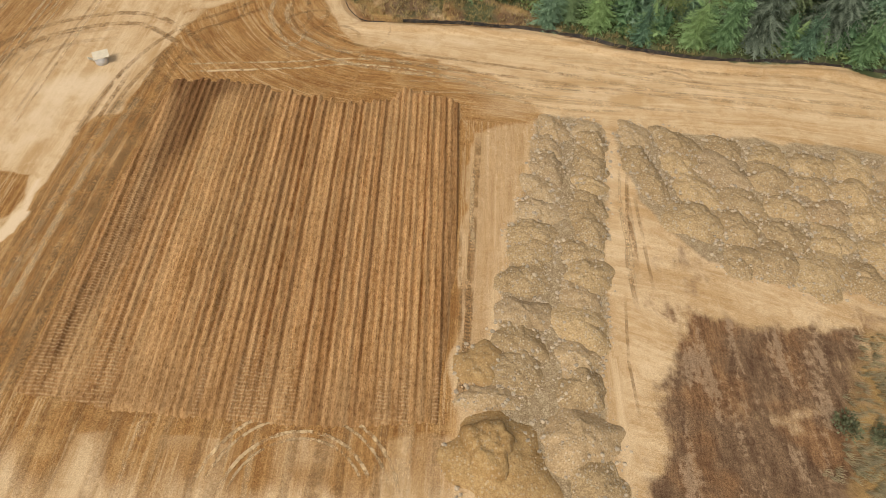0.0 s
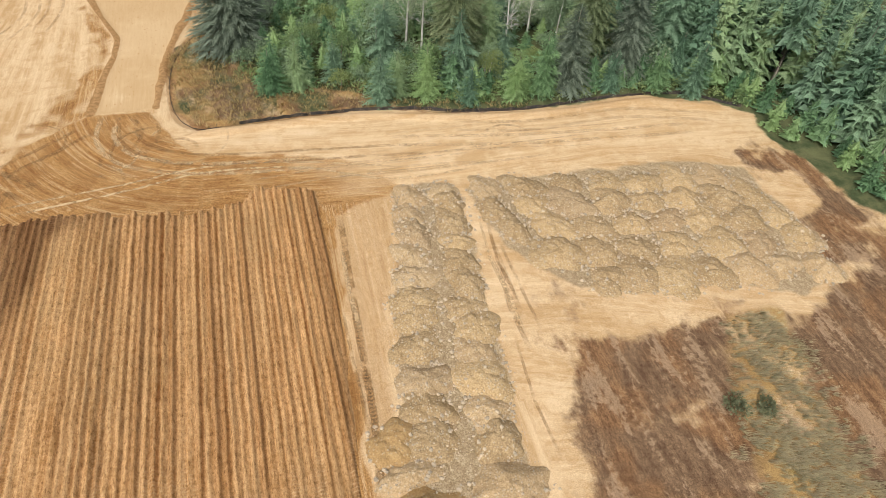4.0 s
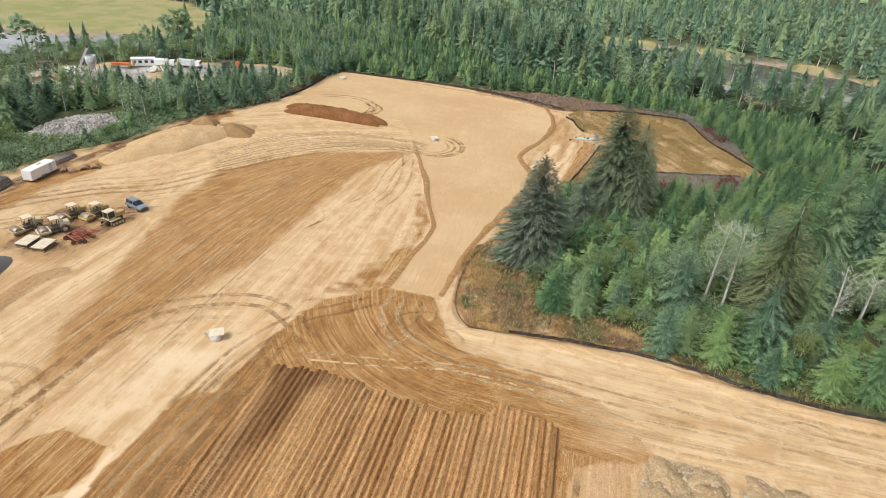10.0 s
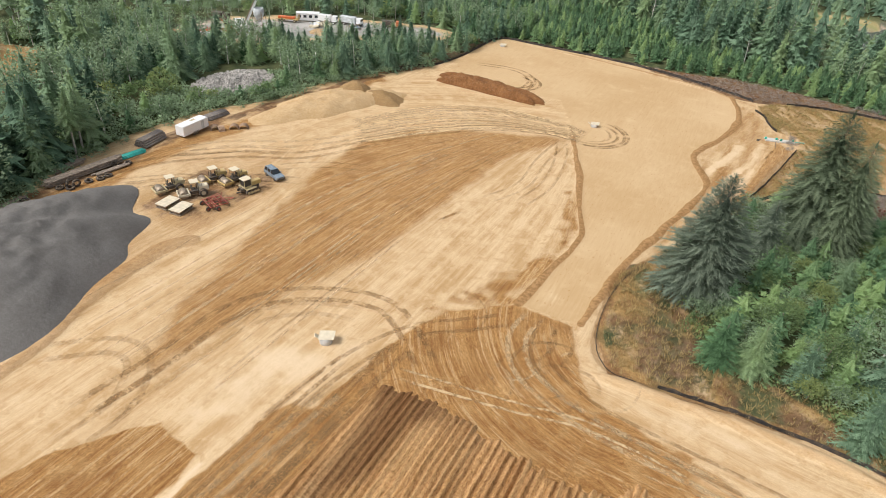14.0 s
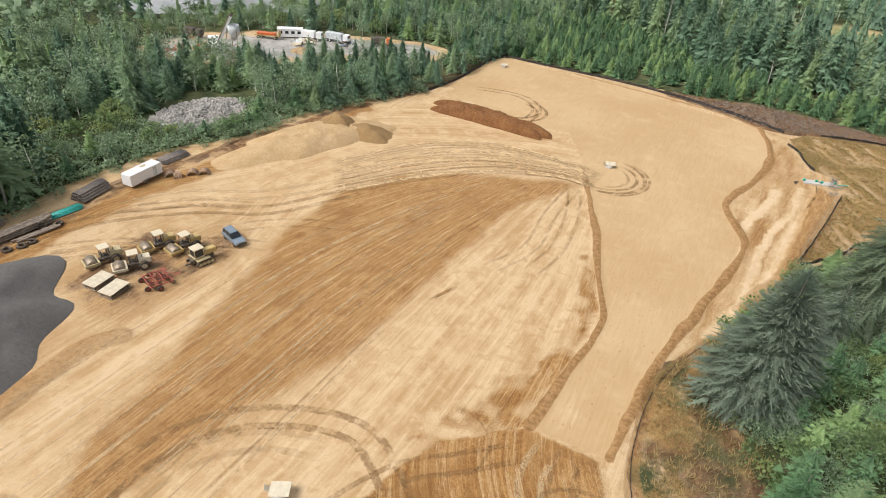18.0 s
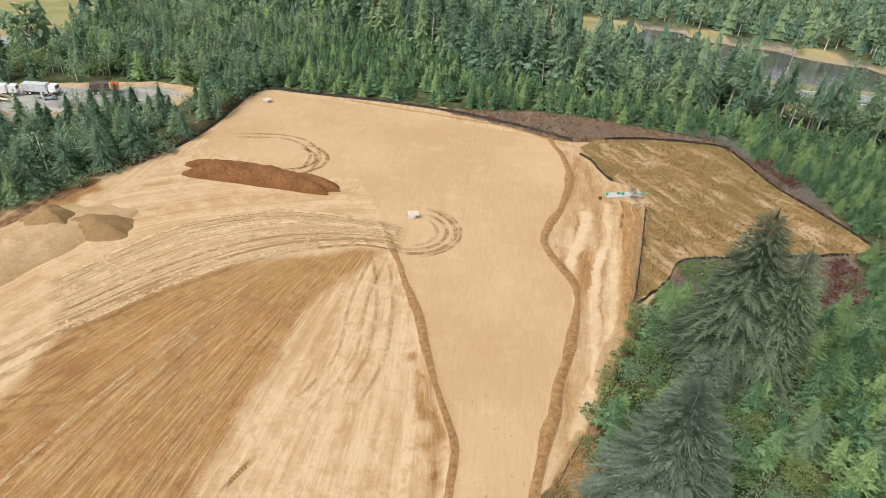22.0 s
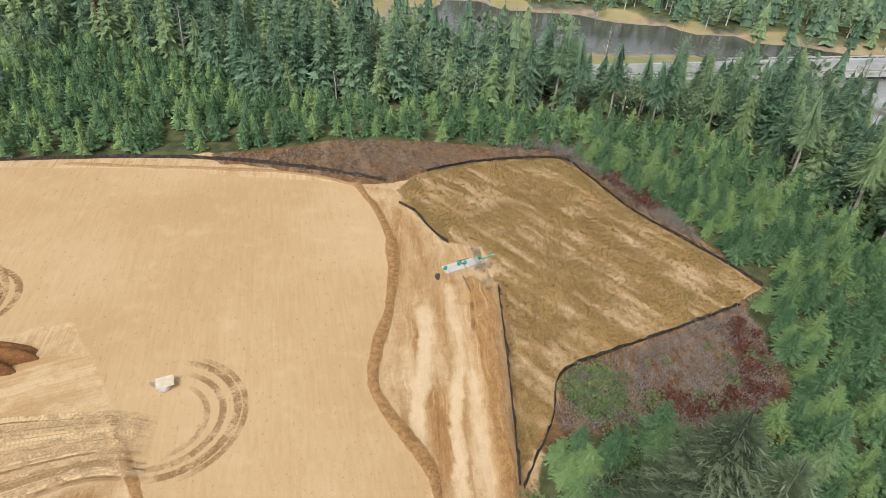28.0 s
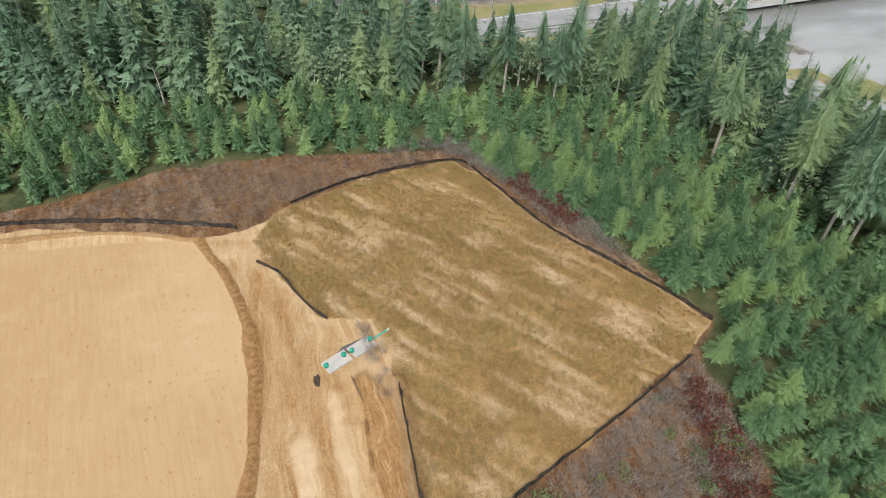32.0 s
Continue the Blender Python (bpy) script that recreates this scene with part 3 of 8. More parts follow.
DEBRIS = [(-78.4, 127.5), (-75.0, 135), (-73.6, 142), (-73.0, 153), (-73.8, 168)]
WEST_CLEARING = [(-121, 71), (-119, 78), (-133, 93), (-148, 90), (-142, 74)]
YARD_CLAY = [(-84, 56), (-88, 74), (-86, 88), (-78, 90), (-66, 82), (-63, 74), (-58.5, 62), (-57.6, 50), (-56.4, 40), (-56, 30), (-60, 30), (-84, 40)]
ISLE = [(-8.5, 91.5), (-13.4, 80.6), (-11.8, 68.4), (-8.8, 63.4), (1.9, 64.6), (13.2, 64.9), (20, 62.6), (31, 62), (40, 90), (10, 110), (-2, 106)]
YARD_FAR = [(-138, 122), (-136, 138), (-122, 156), (-106, 164), (-93, 171), (-83, 170), (-82, 157), (-94, 150), (-105, 135), (-112, 124), (-126, 118)]
RIVER = [(-14, 262), (7, 247), (30, 239), (46, 234), (62, 231.5), (84, 232), (89, 216), (99, 198), (93, 190), (88, 180), (82, 168), (88, 160), (104, 152), (130, 140), (180, 110), (700, 90), (700, 218), (250, 232), (168, 240), (140, 240), (126, 243), (104, 253), (77, 268), (53, 276), (28, 287), (8, 272)]
MUD_ZONES = [[(40, 236), (46, 233.6), (62, 231), (84, 231), (86, 235), (66, 238), (50, 242)], [(86, 230), (89, 216), (99, 198), (106, 191), (116, 192), (111, 203), (108, 212), (98, 226)], [(-18, 262), (8, 246), (16, 252), (4, 268)]]
MARSH_ZONES = [[(-16, 268), (6, 264), (28, 289), (53, 278), (77, 270), (106, 255), (128, 246), (141, 243), (170, 243), (150, 246), (128, 249), (107, 257.5), (78, 273), (53, 281), (26, 294), (-30, 280)],
               [(47, 203), (62, 199), (70, 206), (90, 213), (84, 231), (60, 230), (46, 232), (36, 222)], [(97.8, 193.3), (104.0, 188.3), (109.8, 183.3), (116.8, 175.8), (124, 164), (114, 160), (107.6, 168.5), (101.8, 176.2), (99.0, 182.3), (94.1, 188.2)],
               [(-260, 150), (-170, 158), (-140, 170), (-128, 190), (-140, 230), (-190, 260), (-320, 300)]]
WATER_W = [(-210, 156), (-176, 139), (-158, 149), (-143, 167), (-133, 182), (-136, 198), (-150, 190), (-165, 178), (-188, 172)]
ROAD = [(37, 215.2), (44, 215.9), (52, 216.5), (95, 221.2), (140, 225.5), (420, 252)]


def lattice(n, seed):
    return np.random.RandomState(seed).rand(n, n)


def value_noise(x, y, scale, seed, octaves=3):
    """Smooth noise between -1 and 1 over arrays of places."""
    total, amp, norm = np.zeros_like(x), 1.0, 0.0
    for k in range(octaves):
        lat = lattice(257, seed + k)
        u, v = x / scale * 2 ** k + 71.3 * k, y / scale * 2 ** k + 37.9 * k
        iu, iv = np.floor(u), np.floor(v)
        fu, fv = u - iu, v - iv
        fu, fv = fu * fu * (3 - 2 * fu), fv * fv * (3 - 2 * fv)
        iu, iv = iu.astype(int) % 256, iv.astype(int) % 256
        top = lat[iu, iv] * (1 - fu) + lat[iu + 1, iv] * fu
        low = lat[iu, iv + 1] * (1 - fu) + lat[iu + 1, iv + 1] * fu
        total += amp * (top * (1 - fv) + low * fv)
        norm, amp = norm + amp, amp * 0.5
    return total / norm * 2 - 1


def line_distance(x, y, pts, closed=False):
    """Distance to a line of points, and how far along it the nearest place lies."""
    best, at, run = np.full_like(x, 1e9), np.zeros_like(x), 0.0
    for (ax, ay), (bx, by) in zip(pts, pts[1:] + pts[:1] if closed else pts[1:]):
        dx, dy = bx - ax, by - ay
        ln = math.hypot(dx, dy)
        k = np.clip(((x - ax) * dx + (y - ay) * dy) / (ln * ln), 0, 1)
        d = np.hypot(x - ax - k * dx, y - ay - k * dy)
        at = np.where(d < best, run + k * ln, at)
        best = np.minimum(best, d)
        run += ln
    return best, at


def inside_distance(x, y, poly):
    """Signed distance to a polygon, positive inside."""
    d, _ = line_distance(x, y, poly, True)
    odd = np.zeros(x.shape, bool)
    for (ax, ay), (bx, by) in zip(poly, poly[1:] + poly[:1]):
        if ay != by:
            odd ^= ((ay > y) != (by > y)) & (x < (bx - ax) * (y - ay) / (by - ay) + ax)
    return np.where(odd, d, -d)


def step(v, lo, hi):
    k = np.clip((v - lo) / (hi - lo), 0, 1)
    return k * k * (3 - 2 * k)


def zone(x, y, poly, soft=0.5):
    return step(inside_distance(x, y, poly), -soft, soft)


def arc(cx, cy, r, a0, a1, n=14, squash=1.0):
    return [(cx + r * math.cos(radians(a0 + (a1 - a0) * i / n)), cy + squash * r * math.sin(radians(a0 + (a1 - a0) * i / n))) for i in range(n + 1)]


def fair(pts, n=6):
    """A smooth line through points."""
    out = []
    for i in range(len(pts) - 1):
        p0, p1, p2, p3 = pts[max(i - 1, 0)], pts[i], pts[i + 1], pts[min(i + 2, len(pts) - 1)]
        for k in range(n):
            t = k / n
            out.append(tuple(0.5 * (2 * b + (c - a) * t + (2 * a - 5 * b + 4 * c - d) * t * t + (3 * b - a - 3 * c + d) * t ** 3) for a, b, c, d in zip(p0, p1, p2, p3)))
    return out + [pts[-1]]


def axis(lo, hi, fine, far, mids):
    """Grid lines: fine from lo to hi, twice as coarse over the next metres, then ever wider out to far."""
    core = list(np.arange(lo, hi, fine))
    for end, sign in ((lo, -1), (hi, 1)):
        side, at, s, room = [], end, fine * 2, mids[0 if sign < 0 else 1]
        while abs(at) < far:
            side.append(at + sign * 0) if sign > 0 and not side else None
            at += sign * s
            side.append(at)
            if abs(at - end) > room:
                s *= 1.13
        core = side[::-1] + core if sign < 0 else core + side
    return np.array(core)


def mesh_of(name, verts, faces, attrs=None, smooth=True, normals=None):
    """A mesh from arrays: verts (n, 3), faces (m, 3 or 4)."""
    verts, faces = np.asarray(verts, np.float32), np.asarray(faces, np.int32)
    me = bpy.data.meshes.new(name)
    k = faces.shape[1]
    me.vertices.add(len(verts))
    me.vertices.foreach_set("co", verts.ravel())
    me.loops.add(faces.size)
    me.loops.foreach_set("vertex_index", faces.ravel())
    me.polygons.add(len(faces))
    me.polygons.foreach_set("loop_start", np.arange(0, faces.size, k, dtype=np.int32))
    me.polygons.foreach_set("loop_total", np.full(len(faces), k, np.int32))
    me.polygons.foreach_set("use_smooth", np.full(len(faces), smooth))
    for key, values in (attrs or {}).items():
        me.attributes.new(key, "FLOAT", "POINT").data.foreach_set("value", np.asarray(values, np.float32).ravel())
    me.update()
    me.validate()
    if normals is not None:
        me.attributes.new("custom_normal", "FLOAT_VECTOR", "POINT").data.foreach_set("vector", np.asarray(normals, np.float32).ravel())
    return me


def grid_faces(nx, ny):
    i = (np.arange(ny - 1)[:, None] * nx + np.arange(nx - 1)[None, :]).ravel()
    return np.stack([i, i + 1, i + nx + 1, i + nx], 1)


# wheel tracks: centre line, half gauge, half width, strength
TRACKS = [
    (fair([(-46, 33), (-45.2, 42), (-45.4, 49.3), (-42.7, 55.0), (-37.8, 58.6), (-32.6, 59.8), (-28.0, 57.4), (-24, 54)]), 1.0, 0.36, 0.5),
    (fair([(-43.8, 34), (-43.4, 45), (-42.6, 50.5), (-39, 55), (-34, 57)]), 0.9, 0.34, 0.2),
    (fair([(-55, 36), (-50.2, 40.4), (-46.5, 40.1), (-43.5, 35.5), (-44, 30)]), 1.0, 0.33, 0.28),
    (arc(-30.6, 123.6, 6.5, -95, 80, 18), 0.0, 0.34, 0.55), (arc(-30.6, 123.4, 5.3, -100, 75, 18), 0.0, 0.3, 0.5), (arc(-30.8, 123.2, 4.2, -80, 60, 14), 0.0, 0.25, 0.4), (arc(-30.6, 123.6, 7.2, -70, 70, 18), 0.0, 0.25, 0.5),
    (arc(-54, 141.5, 5.4, -85, 85, 14), 0.9, 0.35, 0.6), (fair([(-66, 148), (-58, 150), (-53, 148), (-50, 143), (-50, 137)]), 0.8, 0.3, 0.5),
    (fair([(-25.9, 51.4), (-16.2, 53.4), (-8.1, 55.3), (1.6, 54.6), (10.6, 51.1), (20, 51.5)]), 0.0, 0.16, -0.8),
    (fair([(-26.5, 52.6), (-16.2, 54.6), (-8.1, 56.3), (1.6, 55.6), (12, 53.0)]), 0.0, 0.14, -0.7),
    (arc(-6.8, 10.0, 6.7, 10, 175, 18), 0.0, 0.13, -0.9), (arc(-6.8, 10.0, 6.1, 10, 175, 18), 0.0, 0.11, -0.7), (arc(-6.8, 10.0, 5.0, 10, 175, 18), 0.0, 0.13, -0.8), (arc(-6.8, 10.0, 4.5, 10, 175, 18), 0.0, 0.1, -0.6),
    (fair([(-16.5, 68), (-16.4, 64), (-14.5, 60.5), (-9, 57.8), (2, 56.8), (16, 56)]), 0.9, 0.22, 0.4), (fair([(-18.5, 68), (-18.6, 63), (-15.5, 58.5), (-8, 56), (4, 55.2)]), 0.9, 0.3, -0.45),
    (fair([(-20, 66), (-24, 62), (-28, 58), (-31, 50), (-32, 40)]), 0.9, 0.25, 0.4), (fair([(-28.6, 16), (-28.4, 30), (-28.2, 46), (-27.4, 56)]), 0.7, 0.35, 0.45), (fair([(-31, 22), (-30.6, 36), (-29.4, 48)]), 0.6, 0.3, -0.4),
    (arc(26, 56, 3.2, 20, 150, 12), 0.0, 0.2, 0.5), (fair([(20, 60), (30, 58.6), (42, 59.5), (54, 57)]), 0.9, 0.3, 0.22), (fair([(12, 58), (30, 55.8), (50, 55)]), 0.9, 0.3, -0.4),
    (fair([(-37, 79), (-36.4, 81.2), (-35.6, 83)]), 0.0, 0.22, 1.0),
    (fair([(-34.5, 88), (-32, 96), (-33, 106), (-32.8, 116)]), 0.9, 0.2, 0.3), (fair([(-30, 90), (-29, 98), (-30.5, 108), (-33, 116)]), 0.9, 0.2, 0.3),
    (fair([(-82, 62), (-78, 71), (-71, 79), (-64, 84), (-58, 96)]), 1.0, 0.4, 0.4), (fair([(-80, 72), (-76, 80), (-68, 86), (-62, 95)]), 1.0, 0.4, -0.4),
    (fair([(4.6, 46), (4.2, 34), (3.9, 22), (3.2, 17)]), 0.0, 0.3, 0.6), (fair([(-1.4, 130), (-0.6, 134), (0, 138)]), 0.0, 0.2, 0.5)]

BERMS = [  # line, half width, height, fresh soil
    (fair([(-20.8, 68.4), (-20.2, 78), (-19.8, 86.5), (-22.6, 94.6), (-26.4, 105.5), (-31.2, 117), (-34.5, 124)]), 0.5, 0.16, 1.0),
    (fair([(-10.9, 165), (-8.6, 157), (-7.7, 148), (-8.9, 138), (-11.2, 130), (-12.0, 124.5), (-9.9, 119.2), (-8.2, 114.5), (-8.8, 106), (-10.7, 96), (-13.1, 82), (-13.8, 69)]), 0.62, 0.2, 1.0), (fair([(-8.6, 90.9), (-11.2, 84), (-12.4, 77), (-11.7, 68.5), (-9.4, 64.4), (-4.5, 64.6), (8, 65.3)]), 0.7, -0.22, 0.55),
    (fair([(-10.9, 165), (-20, 169.2), (-31, 171), (-52, 173.4)]), 0.5, 0.2, 0.7), (fair([(3.6, 139), (0.5, 126), (-1.2, 117), (-3.2, 107), (-6.8, 97.5)]), 1.25, 0.55, 0.4), (fair([(-58.8, 57), (-60.0, 52.8), (-58.2, 43.7), (-55.8, 36.7), (-54.8, 30)]), 1.0, 0.3, 0.6), (fair([(-9.2, 62.6), (0, 63.4), (10, 63.6), (22, 61.6), (34, 61), (46, 61.8), (56, 59)]), 0.8, 0.35, 0.25)]


def clumps(x, y):
    """Grass left standing in rows between pale mown lines."""
    row, long_way = 0.855 * x + 0.52 * y, 0.52 * x - 0.855 * y
    return 0.8 * value_noise(row, long_way * 0.2, 0.95, 91, 3) + 0.2 * value_noise(x, y, 6.0, 94, 2)


def base_level(y):
    k = np.clip(y - 40, 0, 150)
    return -0.017 * k * k / (k + 6)


def build_terrain():
    xs, ys = axis(-62, 40, 0.36, 2600, (26, 14)), axis(9, 176, 0.36, 2600, (6, 8))
    x, y = np.meshgrid(xs, ys)
    n1, n2 = value_noise(x, y, 3.0, 11), value_noise(x, y, 3.0, 29)
    wx, wy = x + 0.75 * n1 + 0.25 * value_noise(x, y, 0.9, 41), y + 0.75 * n2 + 0.25 * value_noise(x, y, 0.9, 43)
    z = base_level(y) + 0.05 * value_noise(x, y, 5, 3) + 0.02 * n1
    a = {k: np.zeros_like(x) for k in ("clay", "pad", "stony", "peat", "straw", "litter", "marsh", "mud", "fresh", "pale", "gravel", "clump", "berm")}
    a["berm"] -= 2
    site = inside_distance(wx, wy, SITE)
    a["litter"] = step(-site, -1.2, 1.2)
    for poly in CLAY_ZONES:
        k = zone(wx, wy, poly, {0: 0.45, 1: 1.6, 2: 0.4}.get(CLAY_ZONES.index(poly), 1.1))
        if poly is CLAY_ZONES[0]:  # thins out towards the haul road and the heaps
            k = k * (1 - 0.3 * step(y, 52, 56) * np.clip(0.6 + value_noise(x, y, 3.2, 83), 0, 1))
            k = k * (1 - step(x + 1.6 * n1, -6, 9) * step(y, 44, 52) * 0.5 * (1 + 0.7 * value_noise(x * 0.35, y, 2.2, 95)))
        if poly is CLAY_ZONES[1]:
            k = 0.66 * k
        if poly is CLAY_ZONES[3]:
            k = 0.42 * zone(wx, wy, poly, 2.6)
        if poly is CLAY_ZONES[4]:
            k = zone(x + 1.1 * value_noise(x, y, 1.3, 91), y + 1.1 * value_noise(x, y, 1.3, 92), poly, 1.4)
            k = k * np.clip(0.72 + 0.55 * value_noise(x, y, 2.2, 93, 2), 0.2, 1.0)
        a["clay"] = np.maximum(a["clay"], k)
    a["clay"] = np.maximum(a["clay"], zone(wx, wy, YARD_CLAY, 3.0) * (0.30 + 0.4 * value_noise(x, y, 6.0, 90)))
    a["clay"] = np.maximum(a["clay"], 0.75 * step(-line_distance(x + n1, y + n2, [(-79, 50), (-80.5, 66), (-81, 77), (-79, 90), (-80, 100), (-77, 122)])[0], -3.6, -1.2))
    parked = zone(wx, wy, [(-72, 57), (-61, 58), (-59.5, 70), (-62, 79), (-73, 72)], 2.5)
    a["clay"] = np.maximum(a["clay"], 0.5 * zone(wx, wy, [(-72, 57), (-59, 56), (-57.5, 70), (-62, 80), (-73, 74)], 2.5))
    a["clay"] = np.maximum(a["clay"], 0.46 * zone(wx, wy, [(3.0, 51), (11, 49.5), (8.6, 38), (5.6, 24), (3.4, 15), (2.6, 30)], 0.8))
    headland = zone(wx, wy, [(-31, 17.5), (3.4, 17.5), (3.6, 6), (-31, 6)], 1.0) * np.clip(0.62 + 0.5 * value_noise(x, y * 0.45, 2.6, 84) - 0.35 * step(-y, -12.5, -9.5), 0, 0.9)
    a["clay"] = np.maximum(a["clay"], headland)
    works = [(-10, 165.5), (-5, 163), (-3.5, 155), (-1, 149), (3.5, 140), (0.4, 124), (-1.5, 112), (-6, 97), (-8, 91), (-13, 80), (-11, 92), (-8.6, 106), (-8.0, 114), (-11, 124), (-9, 138), (-7.5, 148)]
    kw = zone(wx, wy, works, 1.0)
    a["clay"] = np.maximum(a["clay"], kw * (0.42 + 0.2 * value_noise(x, y, 3.5, 71)))
    bench = zone(x + 0.15 * n1, y + 0.15 * n2, BENCH, 0.35)
    a["clay"] = np.maximum(a["clay"] * (1 - 0.5 * zone(wx, wy, PALE_STRIP, 0.6)), 0.62 * bench)
    z += 0.45 * bench
    scar, _ = line_distance(x + 0.25 * n1, y + 0.25 * n2, [(-34.6, 27.6), (-33.5, 29.8), (-33.3, 31.5)])
    thread, _ = line_distance(x + 0.25 * n1, y + 0.25 * n2, [(-33.3, 31.5), (-33.4, 33.0), (-33.6, 35.2)])
    scar = np.minimum(scar, thread + 0.4)
    a["clay"] *= 1 - step(-scar, -0.75, -0.5)
    a["pale"] = np.maximum(a["pale"], 0.9 * step(-scar, -0.8, -0.5))
    works = zone(wx + 0.8 * n1, wy, WORKS, 1.4) * np.clip(0.55 + 0.45 * value_noise(x * 1.6, y * 0.22, 2.2, 71, 2), 0, 1)
    a["clay"] = np.maximum(a["clay"], 0.72 * works)
    a["pale"] = np.maximum(a["pale"], zone(wx, wy, PALE_STRIP, 0.8) * (0.3 * step(value_noise(x * 2.6, y * 0.25, 2.0, 72, 2), -0.25, 0.35)))
    for pts, w in ((RIBBONS[0], 0.55), (RIBBONS[1], 0.6), (RIBBONS[2], 0.8)):
        d, _ = line_distance(x + 0.3 * n1 + 0.25 * value_noise(x, y, 0.7, 99), y, pts)
        k = step(-d, -w * (1 + 0.6 * value_noise(x, y, 3.0, 89)) - 0.15, -w * 0.6)
        a["clay"] *= 1 - k
        a["pale"] = np.maximum(a["pale"], 0.6 * k)
    west = step(-x, 38, 44) * (1 - step(y, 150, 160))
    dp = inside_distance(x + (0.12 + 1.5 * west) * n1, y + (0.12 + 2.6 * west) * n2 + 2.0 * west * value_noise(x * 0.4, y, 3.5, 74), PAD)
    a["pad"] = np.clip(0.5 + dp / 1.6, 0, 1)
    a["clay"] *= 1 - a["pad"]
    for poly in PALE_ZONES:
        a["pale"] = np.maximum(a["pale"], {3: 0.4, 6: 0.3, 7: 0.2, 9: 0.45}.get(PALE_ZONES.index(poly), 0.75) * zone(wx, wy, poly, 2.6) * np.clip(0.75 + 0.6 * value_noise(x, y, 2.4, 96), 0.2, 1.0))
    for poly in STONY_ZONES:
        a["stony"] = np.maximum(a["stony"], zone(wx, wy, poly, 0.9))
    smear = value_noise(x * 0.35 + y * 0.3, y * 0.8 - x * 0.25, 2.6, 73)
    a["peat"] = zone(wx + 1.2 * smear, wy, PEAT, 2.6) * (0.78 + 0.5 * smear)
    a["peat"] = np.maximum(a["peat"], zone(wx, wy, SMEAR, 1.8) * (0.18 + 0.42 * smear))
    a["peat"] = np.maximum(a["peat"], 0.5 * parked)
    debris = line_distance(x + 0.5 * n1, y + 0.5 * n2, DEBRIS)[0]
    a["peat"] = np.maximum(a["peat"], 0.9 * step(-debris, -1.9, -1.0))
    z += 0.5 * step(-debris, -1.6, -0.2)
    verge = line_distance(x + 0.8 * n1, y + 0.8 * n2, [(-82, 52), (-83.4, 66), (-84, 78), (-83, 90), (-81.5, 102), (-79.8, 114), (-77.5, 125)])[0]
    a["peat"] = np.maximum(a["peat"], 0.62 * step(-verge, -2.6, -0.8))
    a["peat"] = np.maximum(a["peat"], zone(wx + smear, wy, [(50, 47), (56.5, 52), (60, 45), (62, 30), (52, 25), (53.4, 34)], 2.0) * (0.46 + 0.5 * smear))
    for poly, more in ((BRUSH_N, 1.2), (BRUSH_E, 2.2)):
        a["peat"] = np.maximum(a["peat"], step(inside_distance(wx, wy, poly), -more - 0.5, -more + 0.3) * (1 - a["pad"]))
    dg = inside_distance(wx, wy, GRASS)
    a["straw"] = np.maximum(zone(wx, wy, GRASS, 0.5), 0.62 * zone(wx, wy, TALL_GRASS, 2.0))
    outer = step(dg, -7.0, -4.5) * step(-dg, -0.2, 0.5) * step(y, 128, 134) * step(x, 2, 6)
    a["peat"] = np.maximum(a["peat"], 0.8 * outer)
    a["straw"] = np.maximum(a["straw"], zone(wx, wy, WEST_CLEARING, 2.0))
    isle = zone(wx, wy, ISLE, 0.6) * step(site, -2, 1)
    rough_isle = value_noise(x, y, 3.0, 76)
    a["straw"] = np.maximum(a["straw"], isle * (0.46 + 0.55 * rough_isle))
    a["peat"] = np.maximum(a["peat"], isle)
    a["litter"] = np.maximum(a["litter"], isle * (0.42 + 0.5 * value_noise(x, y, 4.0, 75)))
    yard = zone(wx, wy, YARD_FAR, 1.5)
    a["litter"] *= 1 - np.maximum(yard, zone(wx, wy, WEST_CLEARING, 2.0))
    a["gravel"] = yard * step(inside_distance(wx + 2.0 * n1, wy + 2.0 * n2, YARD_FAR), 1.5, 4.5)
    for poly in MARSH_ZONES:
        a["marsh"] = np.maximum(a["marsh"], zone(wx, wy, poly, 1.0))
    water = np.maximum(zone(wx, wy, RIVER, 2.5), zone(wx, wy, WATER_W, 3))
    shore = np.maximum(zone(wx, wy, RIVER, 5.0), zone(wx, wy, WATER_W, 5))
    dr = inside_distance(wx, wy, RIVER)
    a["marsh"] = np.maximum(a["marsh"], step(dr, -3.0, -2.2) * step(-dr, -0.5, 0.5) * step(y, 236, 242))
    a["mud"] = np.maximum(step(shore, 0.3, 0.55) * (1 - step(-dr, -0.3, 0.3) * step(y, 236, 242)), a["mud"])
    z -= 2.2 * water
    k = zone(wx, wy, MARSH_ZONES[2], 1.0)
    z = z * (1 - k) + k * np.maximum(z, -3.2 + 0.05 * n1)
    a["mud"] *= 1 - k
    for poly in MUD_ZONES:
        k = zone(wx, wy, poly, 1.5)
        a["mud"] = np.maximum(a["mud"], k)
        z = z * (1 - k) + k * np.maximum(z, -3.42 + 0.05 * n1)
    a["marsh"] *= 1 - a["mud"]
    a["litter"] *= 1 - np.maximum(a["marsh"], a["mud"])
    # rolling woods beyond the site
    far = step(-site, 20, 120)
    z += far * (1 - shore) * 2.0 * value_noise(x, y, 90, 5) * (1 - a["marsh"])
    # berms of loose soil
    for pts, w, h, f in BERMS:
        d, s = line_distance(x + 0.22 * n1 + 0.09 * value_noise(x, y, 1.1, 63), y + 0.22 * n2, pts)
        w = w * (1 + 0.5 * value_noise(x, y, 7, 66, 2))
        k = step(-d, -w * 1.25, -w * 0.15) * (1 + 0.12 * value_noise(x, y, 2.6, 8))
        z += h * k
